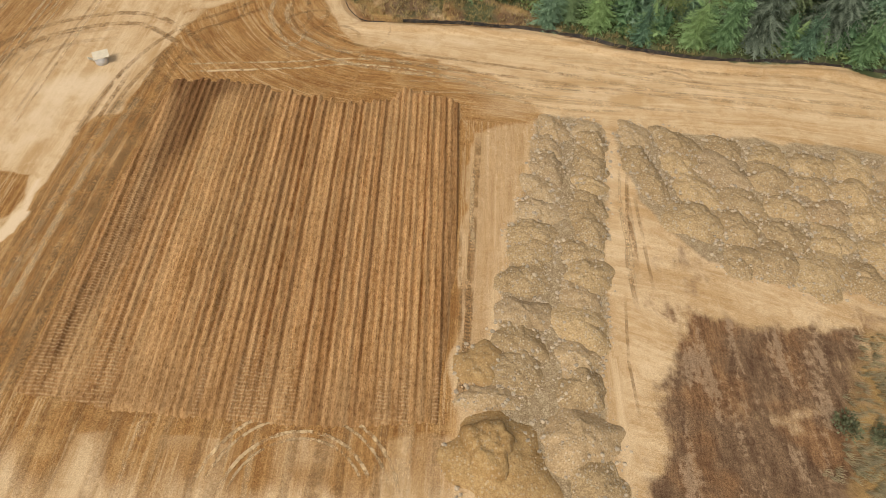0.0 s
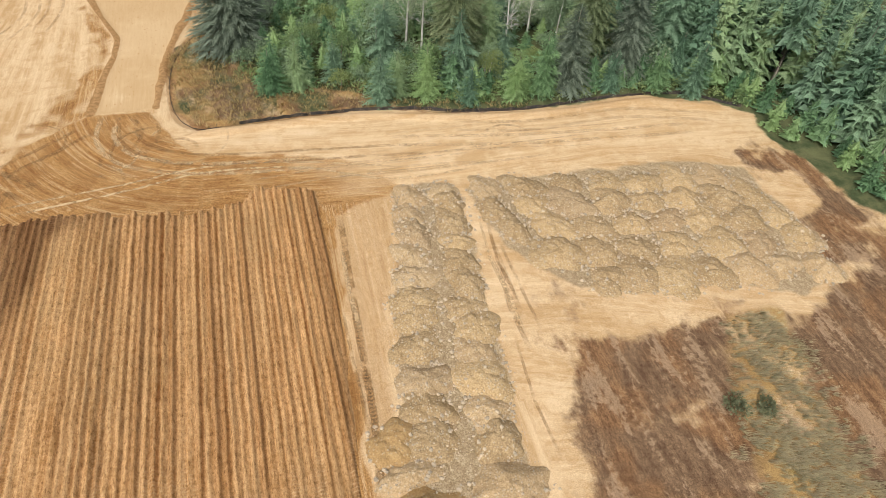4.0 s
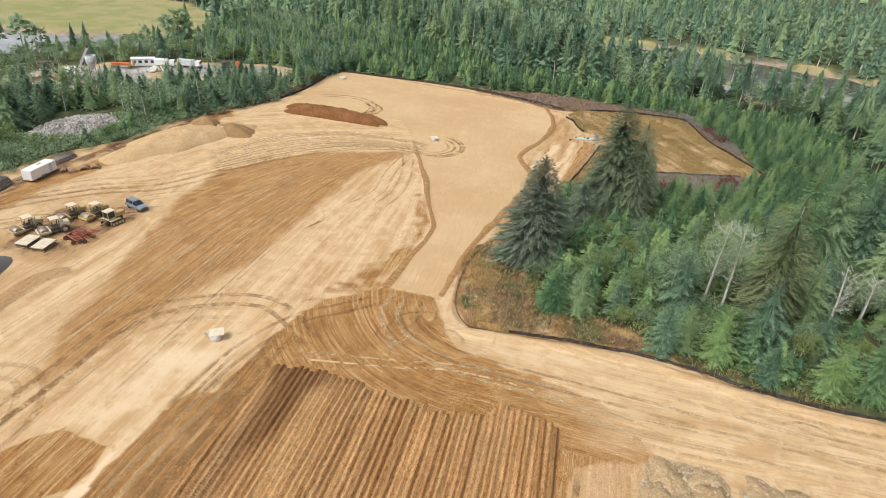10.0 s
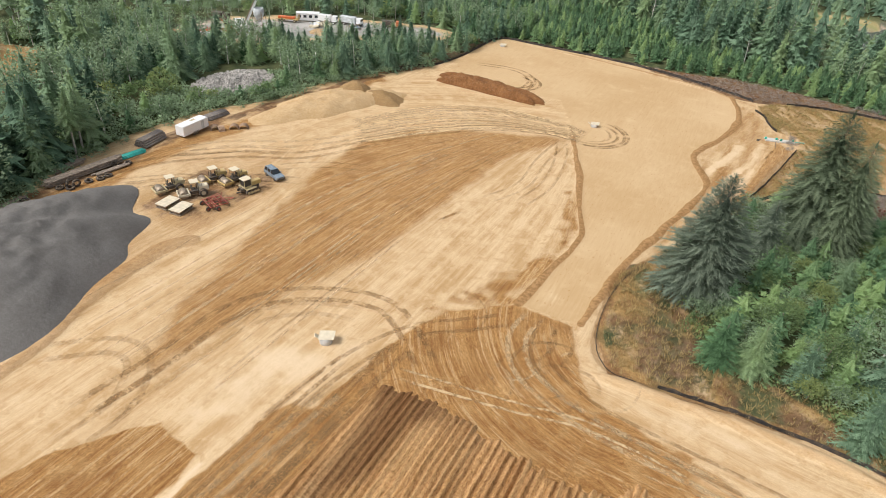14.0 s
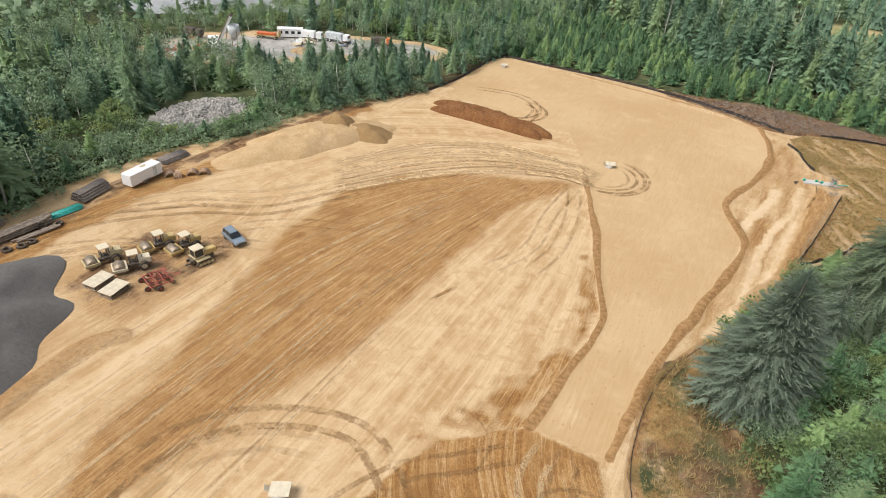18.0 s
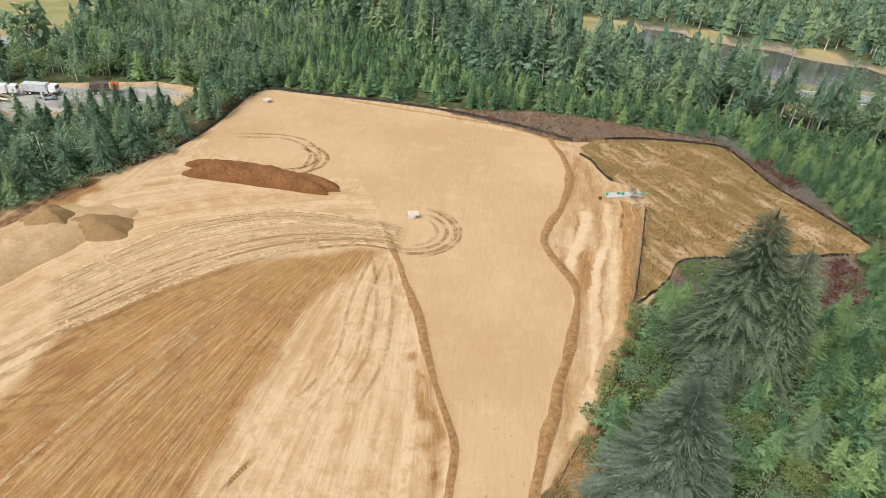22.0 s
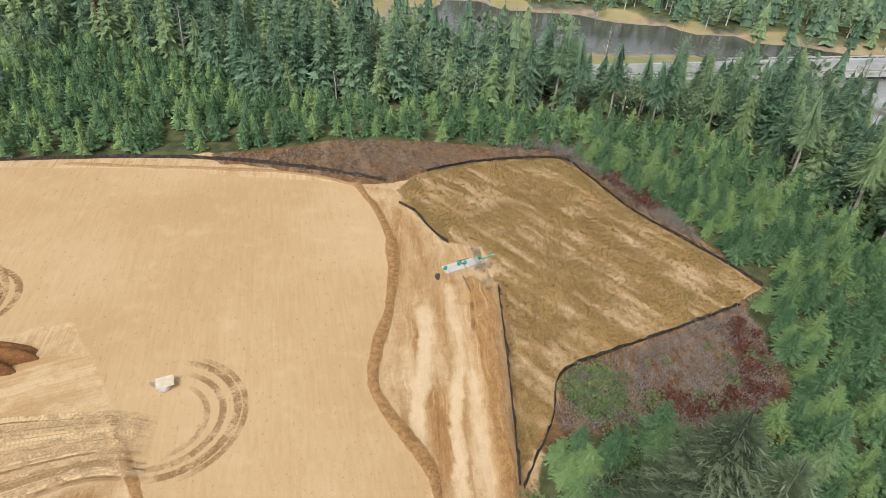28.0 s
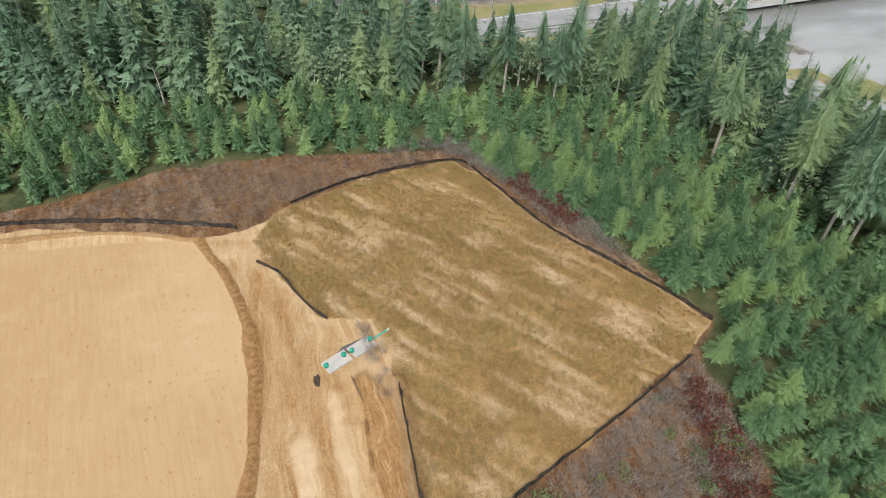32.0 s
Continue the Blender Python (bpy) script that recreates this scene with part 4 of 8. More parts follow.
        m = np.clip((w * 0.95 - d) / w, -2, 1)
        a["fresh"] = np.where(m > a["berm"], f, a["fresh"])
        a["berm"] = np.maximum(a["berm"], m)
    # long scraped ridges where machines turn round the graded slope
    bend = 0.66 * np.clip((y - 70) / 50, 0, 1) ** 1.7
    turn = (x + 33 * bend) / (1 - bend)
    haul = step(x, -16, -8) * step(y, 46, 50) * step(-y, -70, -64)
    across = np.where(haul > 0.5, y + 0.8 * np.sin(x * 0.12), turn)
    along = np.where(haul > 0.5, x, y * (1 + bend))
    bow = np.hypot(x + 5, y - 72) + 0.5 * value_noise(x, y, 12.0, 86, 2)
    turning = (inside_distance(wx, wy, CLAY_ZONES[0]) > 0) & (x < -8.5) & (y > 49)
    across = np.where(turning, bow, across)
    along = np.where(turning, np.arctan2(y - 72, x + 5) * 14, along)
    # scrapers swing round the graded slope
    d, run = line_distance(x, y, fair(SWING))
    swung = inside_distance(x, y, SWUNG) > 0
    across = np.where(swung, -d + 0.8 * value_noise(x, y, 9, 88, 2), across)
    along = np.where(swung, run, along)
    across = np.where(kw > 0.5, x - 0.12 * y + 0.6 * n1, across)
    along = np.where(kw > 0.5, 1.6 * y, along)
    across = np.where(haul * (1 - 1.0 * turning) > 0.5, across + 1.2 * value_noise(x * 0.25, y, 3.0, 87), across)
    flats = (x > 15.5 + 0.6 * n1) & (y < 50)
    across = np.where(flats, 0.8 * y + 0.25 * x + 1.5 * value_noise(x * 0.3, y, 4.0, 82), across)
    along = np.where(flats, 3.0 * x, along)
    across = np.where(a["pad"] > 0.5, x + 0.05 * y, across)
    z += 0.05 * value_noise(across * 1.0, along * 0.06, 0.9, 55, 2) * step(site, 0, 2) * (1 - a["pad"]) * (1 - a["straw"])
    a["across"], a["along"] = across, along
    a["clump"] = clumps(x, y)
    grass = zone(x, y, GRASS, 0.4)
    z += grass * 0.10 * a["clump"]
    # the ploughed field lies over a hollow in the sheet
    z -= 0.5 * step(inside_distance(x, y, FIELD), 0.4, 1.6)
    me = mesh_of("ground", UNIT * np.stack([x, y, z], -1).reshape(-1, 3), grid_faces(len(xs), len(ys)), a)
    me.materials.append(MAT_GROUND)
    ob = tagged(new("ground", me), "bare tan sand and brown clay earthworks with dry grass", "ground", kind="structure")
    return ob, xs, ys, z


ground, GX, GY, GZ = build_terrain()


def ground_z(x, y):
    """Height of the ground at a place."""
    i, j = int(np.clip(np.searchsorted(GX, x) - 1, 0, len(GX) - 2)), int(np.clip(np.searchsorted(GY, y) - 1, 0, len(GY) - 2))
    u, v = (x - GX[i]) / (GX[i + 1] - GX[i]), (y - GY[j]) / (GY[j + 1] - GY[j])
    return float((GZ[j, i] * (1 - u) + GZ[j, i + 1] * u) * (1 - v) + (GZ[j + 1, i] * (1 - u) + GZ[j + 1, i + 1] * u) * v)


def build_field():
    """Forty-odd furrows, each with its own depth, ending raggedly at the headland."""
    xs, ys = np.arange(-28.2, 4.2, 0.095), np.arange(14.4, 53.2, 0.3)
    x, y = np.meshgrid(xs, ys)
    lean = 0.027 + 0.012 * np.clip((3 - x) / 26, 0, 1)
    u = (x + lean * (y - 34)) / 0.60
    num = np.floor(u)
    rs = np.random.RandomState(4)
    deep, shift, tone = 0.55 + 0.75 * rs.rand(80), rs.rand(80), rs.rand(80)
    k = (num + 50).astype(int) % 80
    f = u - num
    wob = 0.12 * value_noise(x * 0.3, y, 2.5, 17)
    prof = 0.5 - 0.5 * np.cos(2 * np.pi * (f + wob)) + 0.25 * (shift[k] - 0.5)
    ends = 0.9 * (shift[k] - 0.5) + 0.25 * value_noise(x, y, 0.8, 77)
    d = inside_distance(x, y + ends * step(y, 40, 48), FIELD)
    inside = step(d, 0.0, 0.7)
    soft = np.clip(0.35 + 0.65 * step(y, 17, 24), 0, 1) * (0.65 + 0.5 * step(x + lean * y, -20, -14))
    z = base_level(y) - 0.12 + inside * (0.14 + 0.34 * deep[k] * (prof + 0.22 * np.cos(4 * np.pi * f + 6.28 * tone[k])) * soft + 0.07 * value_noise(x, y, 0.45, 31, 2) + 0.06 * value_noise(x, y, 1.6, 37, 2))
    z -= 0.35 * step(-d, 0.0, 0.5)
    moist = zone(x + 0.9 * value_noise(x, y * 0.2, 1.2, 62), y, DAMP, 1.3) * np.clip(0.95 + 0.4 * value_noise(x, y * 0.3, 1.5, 61), 0, 1) + step(y, 46.5, 50.5) * step(-x, 14, 22) * 0.8 + step(-np.abs(x - 2.4), -0.9, -0.2) * 0.5
    moist = np.clip(moist + 0.55 * step(-y, -23, -17) * (0.7 + 0.5 * value_noise(x, y, 2.5, 64)), 0, 1)
    tread = np.clip(step(value_noise(x, y * 0.06, 1.0, 45, 2), 0.0, 0.35) * (0.35 + 0.65 * step(-y, -24, -17)) + step(-x, 17, 24) * step(-y, -44, -30) * 0.6, 0, 1)
    me = mesh_of("ploughed_field", UNIT * np.stack([x, y, z], -1).reshape(-1, 3), grid_faces(len(xs), len(ys)), {"across": x + lean * y, "along": y, "moist": moist, "tread": tread, "tone": np.clip(tone[k] + 0.25 * value_noise(x, y * 0.1, 1.5, 78), 0, 1)})
    me.materials.append(MAT_PLOUGH)
    return tagged(new("ploughed_field", me), "brown ploughed clay field with long parallel furrows", "field", kind="structure")


field = build_field()


# ---- building helpers ----
def part(name, bm, material, parent, label=""):
    """Links a bmesh as one mesh under a thing or a part."""
    me = bpy.data.meshes.new(name)
    bm.to_mesh(me)
    bm.free()
    me.materials.append(material)
    ob = new(name, me)
    ob.parent = parent
    return tagged(ob, label)


def part_mesh(name, me, material, parent, label=""):
    me.materials.append(material)
    ob = new(name, me)
    ob.parent = parent
    return tagged(ob, label)


def thing(name, m, label, category, group="", kind=""):
    ob = new(name)
    ob.empty_display_size = 0.3
    ob.matrix_basis = m
    return tagged(ob, label, category, group, kind)


def stand(x, y, rz=0, dz=0.0):
    """On the ground at a place of the plan; the thing keeps its own metres."""
    return pose(UNIT * x, UNIT * y, UNIT * ground_z(x, y) + dz, 0, 0, rz)


def stand_plan(x, y, rz=0, dz=0.0):
    """On the ground at a place of the plan, for what is drawn in units of the plan."""
    return PLAN @ pose(x, y, ground_z(x, y) + dz, 0, 0, rz)


# ---- water ----
def build_water():
    m, nt, b = start("tidal_water")
    p = place(nt)
    # Paler towards y 208: sky reflection over shallow silt, painted into the base colour.
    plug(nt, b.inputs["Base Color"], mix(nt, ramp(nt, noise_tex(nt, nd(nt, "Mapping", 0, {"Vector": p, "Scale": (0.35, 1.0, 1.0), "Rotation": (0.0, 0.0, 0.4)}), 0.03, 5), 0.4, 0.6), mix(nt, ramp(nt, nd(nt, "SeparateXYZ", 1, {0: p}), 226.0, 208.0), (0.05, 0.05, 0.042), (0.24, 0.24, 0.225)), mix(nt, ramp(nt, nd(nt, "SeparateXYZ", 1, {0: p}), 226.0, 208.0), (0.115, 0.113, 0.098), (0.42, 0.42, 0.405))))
    b.inputs["Roughness"].default_value = 0.16
    bump(nt, b, noise_tex(nt, p, 0.9, 3), 0.12, 0.1)
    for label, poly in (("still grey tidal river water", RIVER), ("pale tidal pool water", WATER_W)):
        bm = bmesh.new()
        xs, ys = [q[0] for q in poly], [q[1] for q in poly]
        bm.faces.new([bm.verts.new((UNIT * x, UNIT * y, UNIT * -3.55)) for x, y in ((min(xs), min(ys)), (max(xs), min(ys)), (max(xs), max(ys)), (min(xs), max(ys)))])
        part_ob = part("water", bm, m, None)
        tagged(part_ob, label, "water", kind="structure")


build_water()


# ---- plants ----
def unit(v):
    return v / np.maximum(np.linalg.norm(v, axis=-1, keepdims=True), 1e-9)


def sprays(p, d, length, width, rng, tilt=0.9):
    """Kite-shaped sprays of needles or leaves from places p along ways d."""
    n = len(p)
    d = unit(d)
    side = unit(np.cross(d, np.array([0.0, 0.0, 1.0])) + 1e-6)
    lift = np.cross(side, d)
    roll = rng.uniform(-tilt, tilt, n)[:, None]
    side = side * np.cos(roll) + lift * np.sin(roll)
    length, width = np.broadcast_to(length, (n,))[:, None], np.broadcast_to(width, (n,))[:, None]
    v = np.stack([p, p + d * length * 0.45 + side * width, p + d * length, p + d * length * 0.45 - side * width], 1)
    return v.reshape(-1, 3), np.arange(4 * n).reshape(n, 4)


def tris(f):
    return f if f.shape[1] == 3 else np.concatenate([f[:, [0, 1, 2]], f[:, [0, 2, 3]]])


def soft_normals(v, up=0.6):
    """Normals that lean out from the stem and up, so that a crown takes the light as a whole."""
    n = np.stack([v[:, 0], v[:, 1], np.zeros(len(v))], 1)
    n = n / max(np.percentile(np.linalg.norm(n, axis=1), 75), 1e-6)
    n[:, 2] = up
    return unit(n)


def outward(v, f, keep=0.55, up=0.8):
    """Turns each face to its soft normal, and gives normals between the soft and the true."""
    f = tris(f).copy()
    n = soft_normals(v, up)
    g = unit(np.cross(v[f[:, 1]] - v[f[:, 0]], v[f[:, 2]] - v[f[:, 0]]))
    back = (g * n[f[:, 0]]).sum(1) < 0
    f[back] = f[back][:, ::-1]
    g[back] *= -1
    for k in range(3):
        n[f[:, k]] = n[f[:, k]] * (1 - keep) + g * keep
    return f, unit(n)


def join(*pieces):
    vs, fs, at = [], [], 0
    for v, f in pieces:
        vs.append(v)
        fs.append(tris(f) + at)
        at += len(v)
    return np.concatenate(vs), np.concatenate(fs)


def tips_and_shade(v, kind):
    """How far out on the tree a vertex lies, for the lighter new growth and the painted shade within: its distance from
    the stem against the crown's width there.
    """
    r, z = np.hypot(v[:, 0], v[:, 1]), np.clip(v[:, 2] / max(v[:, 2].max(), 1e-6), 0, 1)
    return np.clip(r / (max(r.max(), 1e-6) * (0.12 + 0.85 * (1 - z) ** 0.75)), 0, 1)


def rings(levels, sides=7, bend=(0, 0), seed=0):
    """A skin round (z, radius) levels, leaning by bend at its top."""
    rng, v = np.random.RandomState(seed), []
    top = levels[-1][0]
    for z, r in levels:
        a = np.arange(sides) * 2 * np.pi / sides
        k = (max(z, 0) / top) ** 2
        rr = r * (1 + 0.12 * rng.uniform(-1, 1, sides))
        v.append(np.stack([rr * np.cos(a) + bend[0] * k, rr * np.sin(a) + bend[1] * k, np.full(sides, z)], 1))
    i = np.arange(sides)
    j = (i + 1) % sides
    f = [np.stack([k * sides + i, k * sides + j, (k + 1) * sides + j, (k + 1) * sides + i], 1) for k in range(len(levels) - 1)]
    return np.concatenate(v), np.concatenate(f)


def conifer_crown(h, r, seed, boughs, pairs, bare=0.06, droop=0.3, bend=(0, 0), full=0.8, spray=1.0, sag=0.22, blade=0.34):
    """A crown of boughs round the stem, each a drooping frond: side twigs in pairs along its spine and one at its end."""
    rng = np.random.RandomState(seed)
    t = np.sort(1 - rng.rand(boughs) ** 0.72) * (1 - bare) * 0.985 + bare
    az = np.arange(boughs) * 2.39996 + rng.uniform(-0.5, 0.5, boughs)
    low = (t - bare) / (1 - bare)
    lobe = 1 + 0.13 * np.sin(az * 2 + rng.rand() * 6 + 3 * t) + 0.10 * np.sin(az * 3 + t * 9)
    reach = (r * (1 - low) ** full * lobe * rng.uniform(0.66, 1.14, boughs) + 0.022 * h * rng.uniform(0.6, 1.1, boughs)) * (0.72 + 0.28 * np.clip(low / 0.12, 0, 1))
    el = -droop + (droop + 0.75) * t ** 2.0 + rng.uniform(-0.14, 0.14, boughs)
    out = np.stack([np.cos(az) * np.cos(el), np.sin(az) * np.cos(el), np.sin(el)], 1)
    side = np.stack([-np.sin(az), np.cos(az), np.zeros(boughs)], 1)
    up = np.cross(out, side)
    root = np.stack([bend[0] * t * t, bend[1] * t * t, t * h], 1)
    down = np.array([0, 0, -1.0])

    def spine(q):
        return root + out * (reach * q)[:, None] + down * (sag * reach * q * q)[:, None]

    v = []
    gap = 0.74 / pairs
    for k in range(pairs):
        q = 0.24 + gap * k + rng.uniform(-0.25, 0.25, boughs) * gap
        mid = spine(q)
        for sign in (-1, 1):
            fan = rng.uniform(0.75, 1.25, boughs) * (1.0 - 0.25 * k / pairs)
            d = unit(out * np.cos(fan)[:, None] + sign * side * np.sin(fan)[:, None] + down * rng.uniform(0.0, 0.5, boughs)[:, None] + up * rng.uniform(-0.1, 0.25, boughs)[:, None])
            ln = spray * (0.44 * reach * np.clip(1.12 - q, 0.1, 1) ** 0.6 + 0.02 * r) * rng.uniform(0.65, 1.25, boughs)
            half = gap * blade
            v.append(np.stack([spine(q - half), spine(q + half), mid + d * ln[:, None]], 1))
    wide = side * (0.035 * reach + 0.006 * r)[:, None]
    v.append(np.stack([spine(np.full(boughs, 0.72)) - wide, spine(np.full(boughs, 0.72)) + wide, spine(rng.uniform(1.0, 1.12, boughs))], 1))
    v = np.concatenate(v).reshape(-1, 3)
    pieces = [(v, np.arange(len(v)).reshape(-1, 3))]
    k = 5
    ang = np.arange(k) * 2 * np.pi / k
    top = np.array([bend[0], bend[1], h * 1.02])
    foot = [np.stack([np.cos(ang + o) * 0.011 * h, np.sin(ang + o) * 0.011 * h, np.full(k, h * 0.95)], 1) + [bend[0], bend[1], 0] for o in (0.0, 0.9)]
    pieces.append((np.stack([*foot, np.tile(top, (k, 1))], 1).reshape(-1, 3), np.arange(3 * k).reshape(k, 3)))
    return join(*pieces)


def leafy_crown(h, r, seed, count, size, lumps=6, low=0.1):
    """Rounded broadleaf crown of many leaf sprays over several lumps."""
    rng = np.random.RandomState(seed)
    c = np.stack([rng.uniform(-0.55, 0.55, lumps) * r, rng.uniform(-0.55, 0.55, lumps) * r, h * (low + (1 - low) * rng.uniform(0.3, 0.72, lumps))], 1)
    rad = r * rng.uniform(0.42, 0.68, lumps)
    k = rng.randint(0, lumps, count)
    n = unit(rng.normal(size=(count, 3)))
    n[:, 2] = np.abs(n[:, 2]) * 1.1 - 0.35
    n = unit(n)
    p = c[k] + n * (rad[k] * rng.uniform(0.72, 1.08, count))[:, None] * np.array([1, 1, h / (2.6 * r) + 0.35])
    p[:, 2] = np.maximum(p[:, 2], 0.05)
    d = n + rng.normal(size=(count, 3)) * 0.55
    ln = size * rng.uniform(0.6, 1.35, count)
    v, f = sprays(p, d, ln, ln * 0.42, rng)
    return v, tris(f)


def twig_crown(h, r, seed, count):
    """Bare branching twigs."""
    rng = np.random.RandomState(seed)
    az, el, t = rng.uniform(0, 6.28, count), rng.uniform(0.35, 1.2, count), rng.uniform(0.0, 0.55, count)
    d = np.stack([np.cos(az) * np.cos(el), np.sin(az) * np.cos(el), np.sin(el)], 1)
    p = np.stack([rng.uniform(-0.3, 0.3, count) * r, rng.uniform(-0.3, 0.3, count) * r, t * h * 0.6], 1)
    ln = h * rng.uniform(0.45, 1.0, count)
    return sprays(p, d, ln, np.full(count, 0.014), rng)


def tuft(seed, blades, h, spread, width, lean=(0.0, 0.0)):
    rng = np.random.RandomState(seed)
    az = rng.uniform(0, 6.28, blades)
    d = np.stack([np.cos(az) * spread + lean[0], np.sin(az) * spread + lean[1], np.ones(blades)], 1) * rng.uniform(0.7, 1.2, (blades, 1))
    p = np.stack([rng.uniform(-0.12, 0.12, blades), rng.uniform(-0.12, 0.12, blades), np.full(blades, -0.02)], 1)
    return sprays(p, d, h * rng.uniform(0.6, 1.2, blades), width, rng)


def spread_stuff(name, models, spots, materials, label, category, sub=None):
    """Joins many transformed copies of models into one object. spots: x, y, scale, turn, model."""
    vs, fs, ts, ps, ms, ns, ready, at = [], [], [], [], [], [], {}, 0
    rng = np.random.RandomState(len(spots))
    for x, y, s, a, k in spots:
        tint = rng.rand()
        for mi, (v, f) in enumerate(models[int(k)]):
            key = (int(k), mi)
            if key not in ready:
                ready[key] = outward(v, f, 0.2, 2.5) if name.endswith("grass") else outward(v, f) if mi == 0 else (tris(f), soft_normals(v, 0.05))
            f, nv = ready[key]
            c, sn = math.cos(a), math.sin(a)
            ns.append(np.stack([nv[:, 0] * c - nv[:, 1] * sn, nv[:, 0] * sn + nv[:, 1] * c, nv[:, 2]], 1))
            w = np.empty_like(v)
            w[:, 0], w[:, 1], w[:, 2] = (v[:, 0] * c - v[:, 1] * sn) * s + x, (v[:, 0] * sn + v[:, 1] * c) * s + y, v[:, 2] * s + ground_z(x, y)
            vs.append(w * UNIT)
            fs.append(f + at)
            ts.append(np.full(len(v), tint))
            ps.append(tips_and_shade(v, name))
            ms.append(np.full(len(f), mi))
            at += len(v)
    me = mesh_of(name, np.concatenate(vs), np.concatenate(fs), {"tint": np.concatenate(ts), "tip_shade": np.concatenate(ps)}, True, np.concatenate(ns))
    for m in materials:
        me.materials.append(m)
    me.polygons.foreach_set("material_index", np.concatenate(ms).astype(np.int32))
    return tagged(new(name, me), label, category, kind="stuff")


def scatter(x0, x1, y0, y1, spacing, seed):
    rng = np.random.RandomState(seed)
    x, y = np.meshgrid(np.arange(x0, x1, spacing), np.arange(y0, y1, spacing))
    x = x + rng.uniform(-0.42, 0.42, x.shape) * spacing
    y = y + rng.uniform(-0.42, 0.42, y.shape) * spacing
    return x.ravel(), y.ravel()


OLD_WOOD = [(62, 112), (62, 136), (61, 160), (58, 177), (45, 185.5), (29, 189.5), (9, 194), (-12, 197), (-28, 200), (-42, 216), (-62, 230), (-83, 238), (-150, 262), (-400, 300), (-400, 700), (700, 700), (700, 112)]
SEEN = [(-84, 10), (-235, 100), (-250, 220), (-170, 300), (10, 440), (220, 500), (310, 440), (250, 300), (190, 190), (100, 60), (62, 10)]


def open_ground(x, y):
    """True where trees can stand."""
    ok = inside_distance(x, y, SITE) < -0.6
    ok &= inside_distance(x, y, YARD_FAR) < -1.0
    for poly in [RIVER, WATER_W] + MARSH_ZONES:
        ok &= inside_distance(x, y, poly) < -0.4
    ok &= line_distance(x, y, ROAD)[0] > 9.5
    return ok


def tier_crown(h, r, seed, tiers, points, bare=0.06, full=0.7, bend=(0, 0), top=1.0):
    """Ragged drooping skirts of boughs, one above another, each with its own uneven points."""
    rng, pieces = np.random.RandomState(seed), []
    n = 2 * points
    for k in range(tiers):
        t = bare + (1 - bare) * (k + rng.uniform(-0.15, 0.15)) / (tiers + 0.2)
        low = max((t - bare) / (1 - bare), 0)
        if low > top:
            continue
        rad = r * (1 - low) ** full * rng.uniform(0.85, 1.12) * (1 - 0.45 * low)
        a = (np.arange(n) + rng.uniform(-0.35, 0.35, n)) * 2 * np.pi / n + rng.rand() * 6.28
        out = np.where(np.arange(n) % 2 == 0, rng.uniform(0.6, 1.28, n), rng.uniform(0.36, 0.66, n)) * rad
        z = t * h - rng.uniform(-0.06, 0.26, n) * rad * np.where(np.arange(n) % 2 == 0, 1.0, 0.3) + 0.12 * rad * np.sin(a + rng.rand() * 6.28)
        off = np.array([bend[0], bend[1]]) * t * t
        rim = np.stack([out * np.cos(a) + off[0], out * np.sin(a) + off[1], z], 1)
        apex = np.array([[off[0] + rng.uniform(-0.1, 0.1) * rad, off[1] + rng.uniform(-0.1, 0.1) * rad, min(t * h + 1.5 * h / tiers, h)]])
        i = np.arange(n)
        # every face has corners of its own, so that each bough counts as one piece
        v = np.stack([rim[i], rim[(i + 1) % n], np.repeat(apex, n, 0)], 1).reshape(-1, 3)
        pieces.append((v, np.arange(3 * n).reshape(n, 3)))
    return join(*pieces)


def twig_sprays(h, r, seed, count, size, bare=0.06, full=0.8, bend=(0, 0), **_):
    """Small needle sprays all over the outside of a crown, bunched on its boughs."""
    rng = np.random.RandomState(seed + 500)
    boughs = max(24, count // 22)
    bt = (1 - rng.rand(boughs) ** 0.72) * (1 - bare) * 0.97 + bare
    baz, bel = np.arange(boughs) * 2.39996 + rng.uniform(-0.5, 0.5, boughs), rng.uniform(0.78, 1.12, boughs)
    k = rng.randint(0, boughs, count)
    t = bt[k]
    low = (t - bare) / (1 - bare)
    az = baz[k] + rng.normal(size=count) * 0.16 / (0.25 + 0.75 * (1 - low))
    q = rng.uniform(0.45, 1.05, count) ** 0.6
    reach = (r * (1 - low) ** full * bel[k] + 0.02 * h) * (0.72 + 0.28 * np.clip(low / 0.12, 0, 1))
    flat = np.stack([np.cos(az), np.sin(az), np.zeros(count)], 1)
    p = flat * (reach * q)[:, None]
    p += np.stack([bend[0] * t * t, bend[1] * t * t, t * h + reach * q * (0.12 - 0.34 * q) + rng.normal(size=count) * 0.05 * r], 1)
    p[:, 2] = np.maximum(p[:, 2], 0.08)
    d = flat + rng.normal(size=(count, 3)) * 0.38 - np.array([0, 0, 0.1])
    ln = size * rng.uniform(0.5, 1.4, count)
    v, f = sprays(p, d, ln, ln * 0.09, rng, 1.4)
    return v, tris(f)


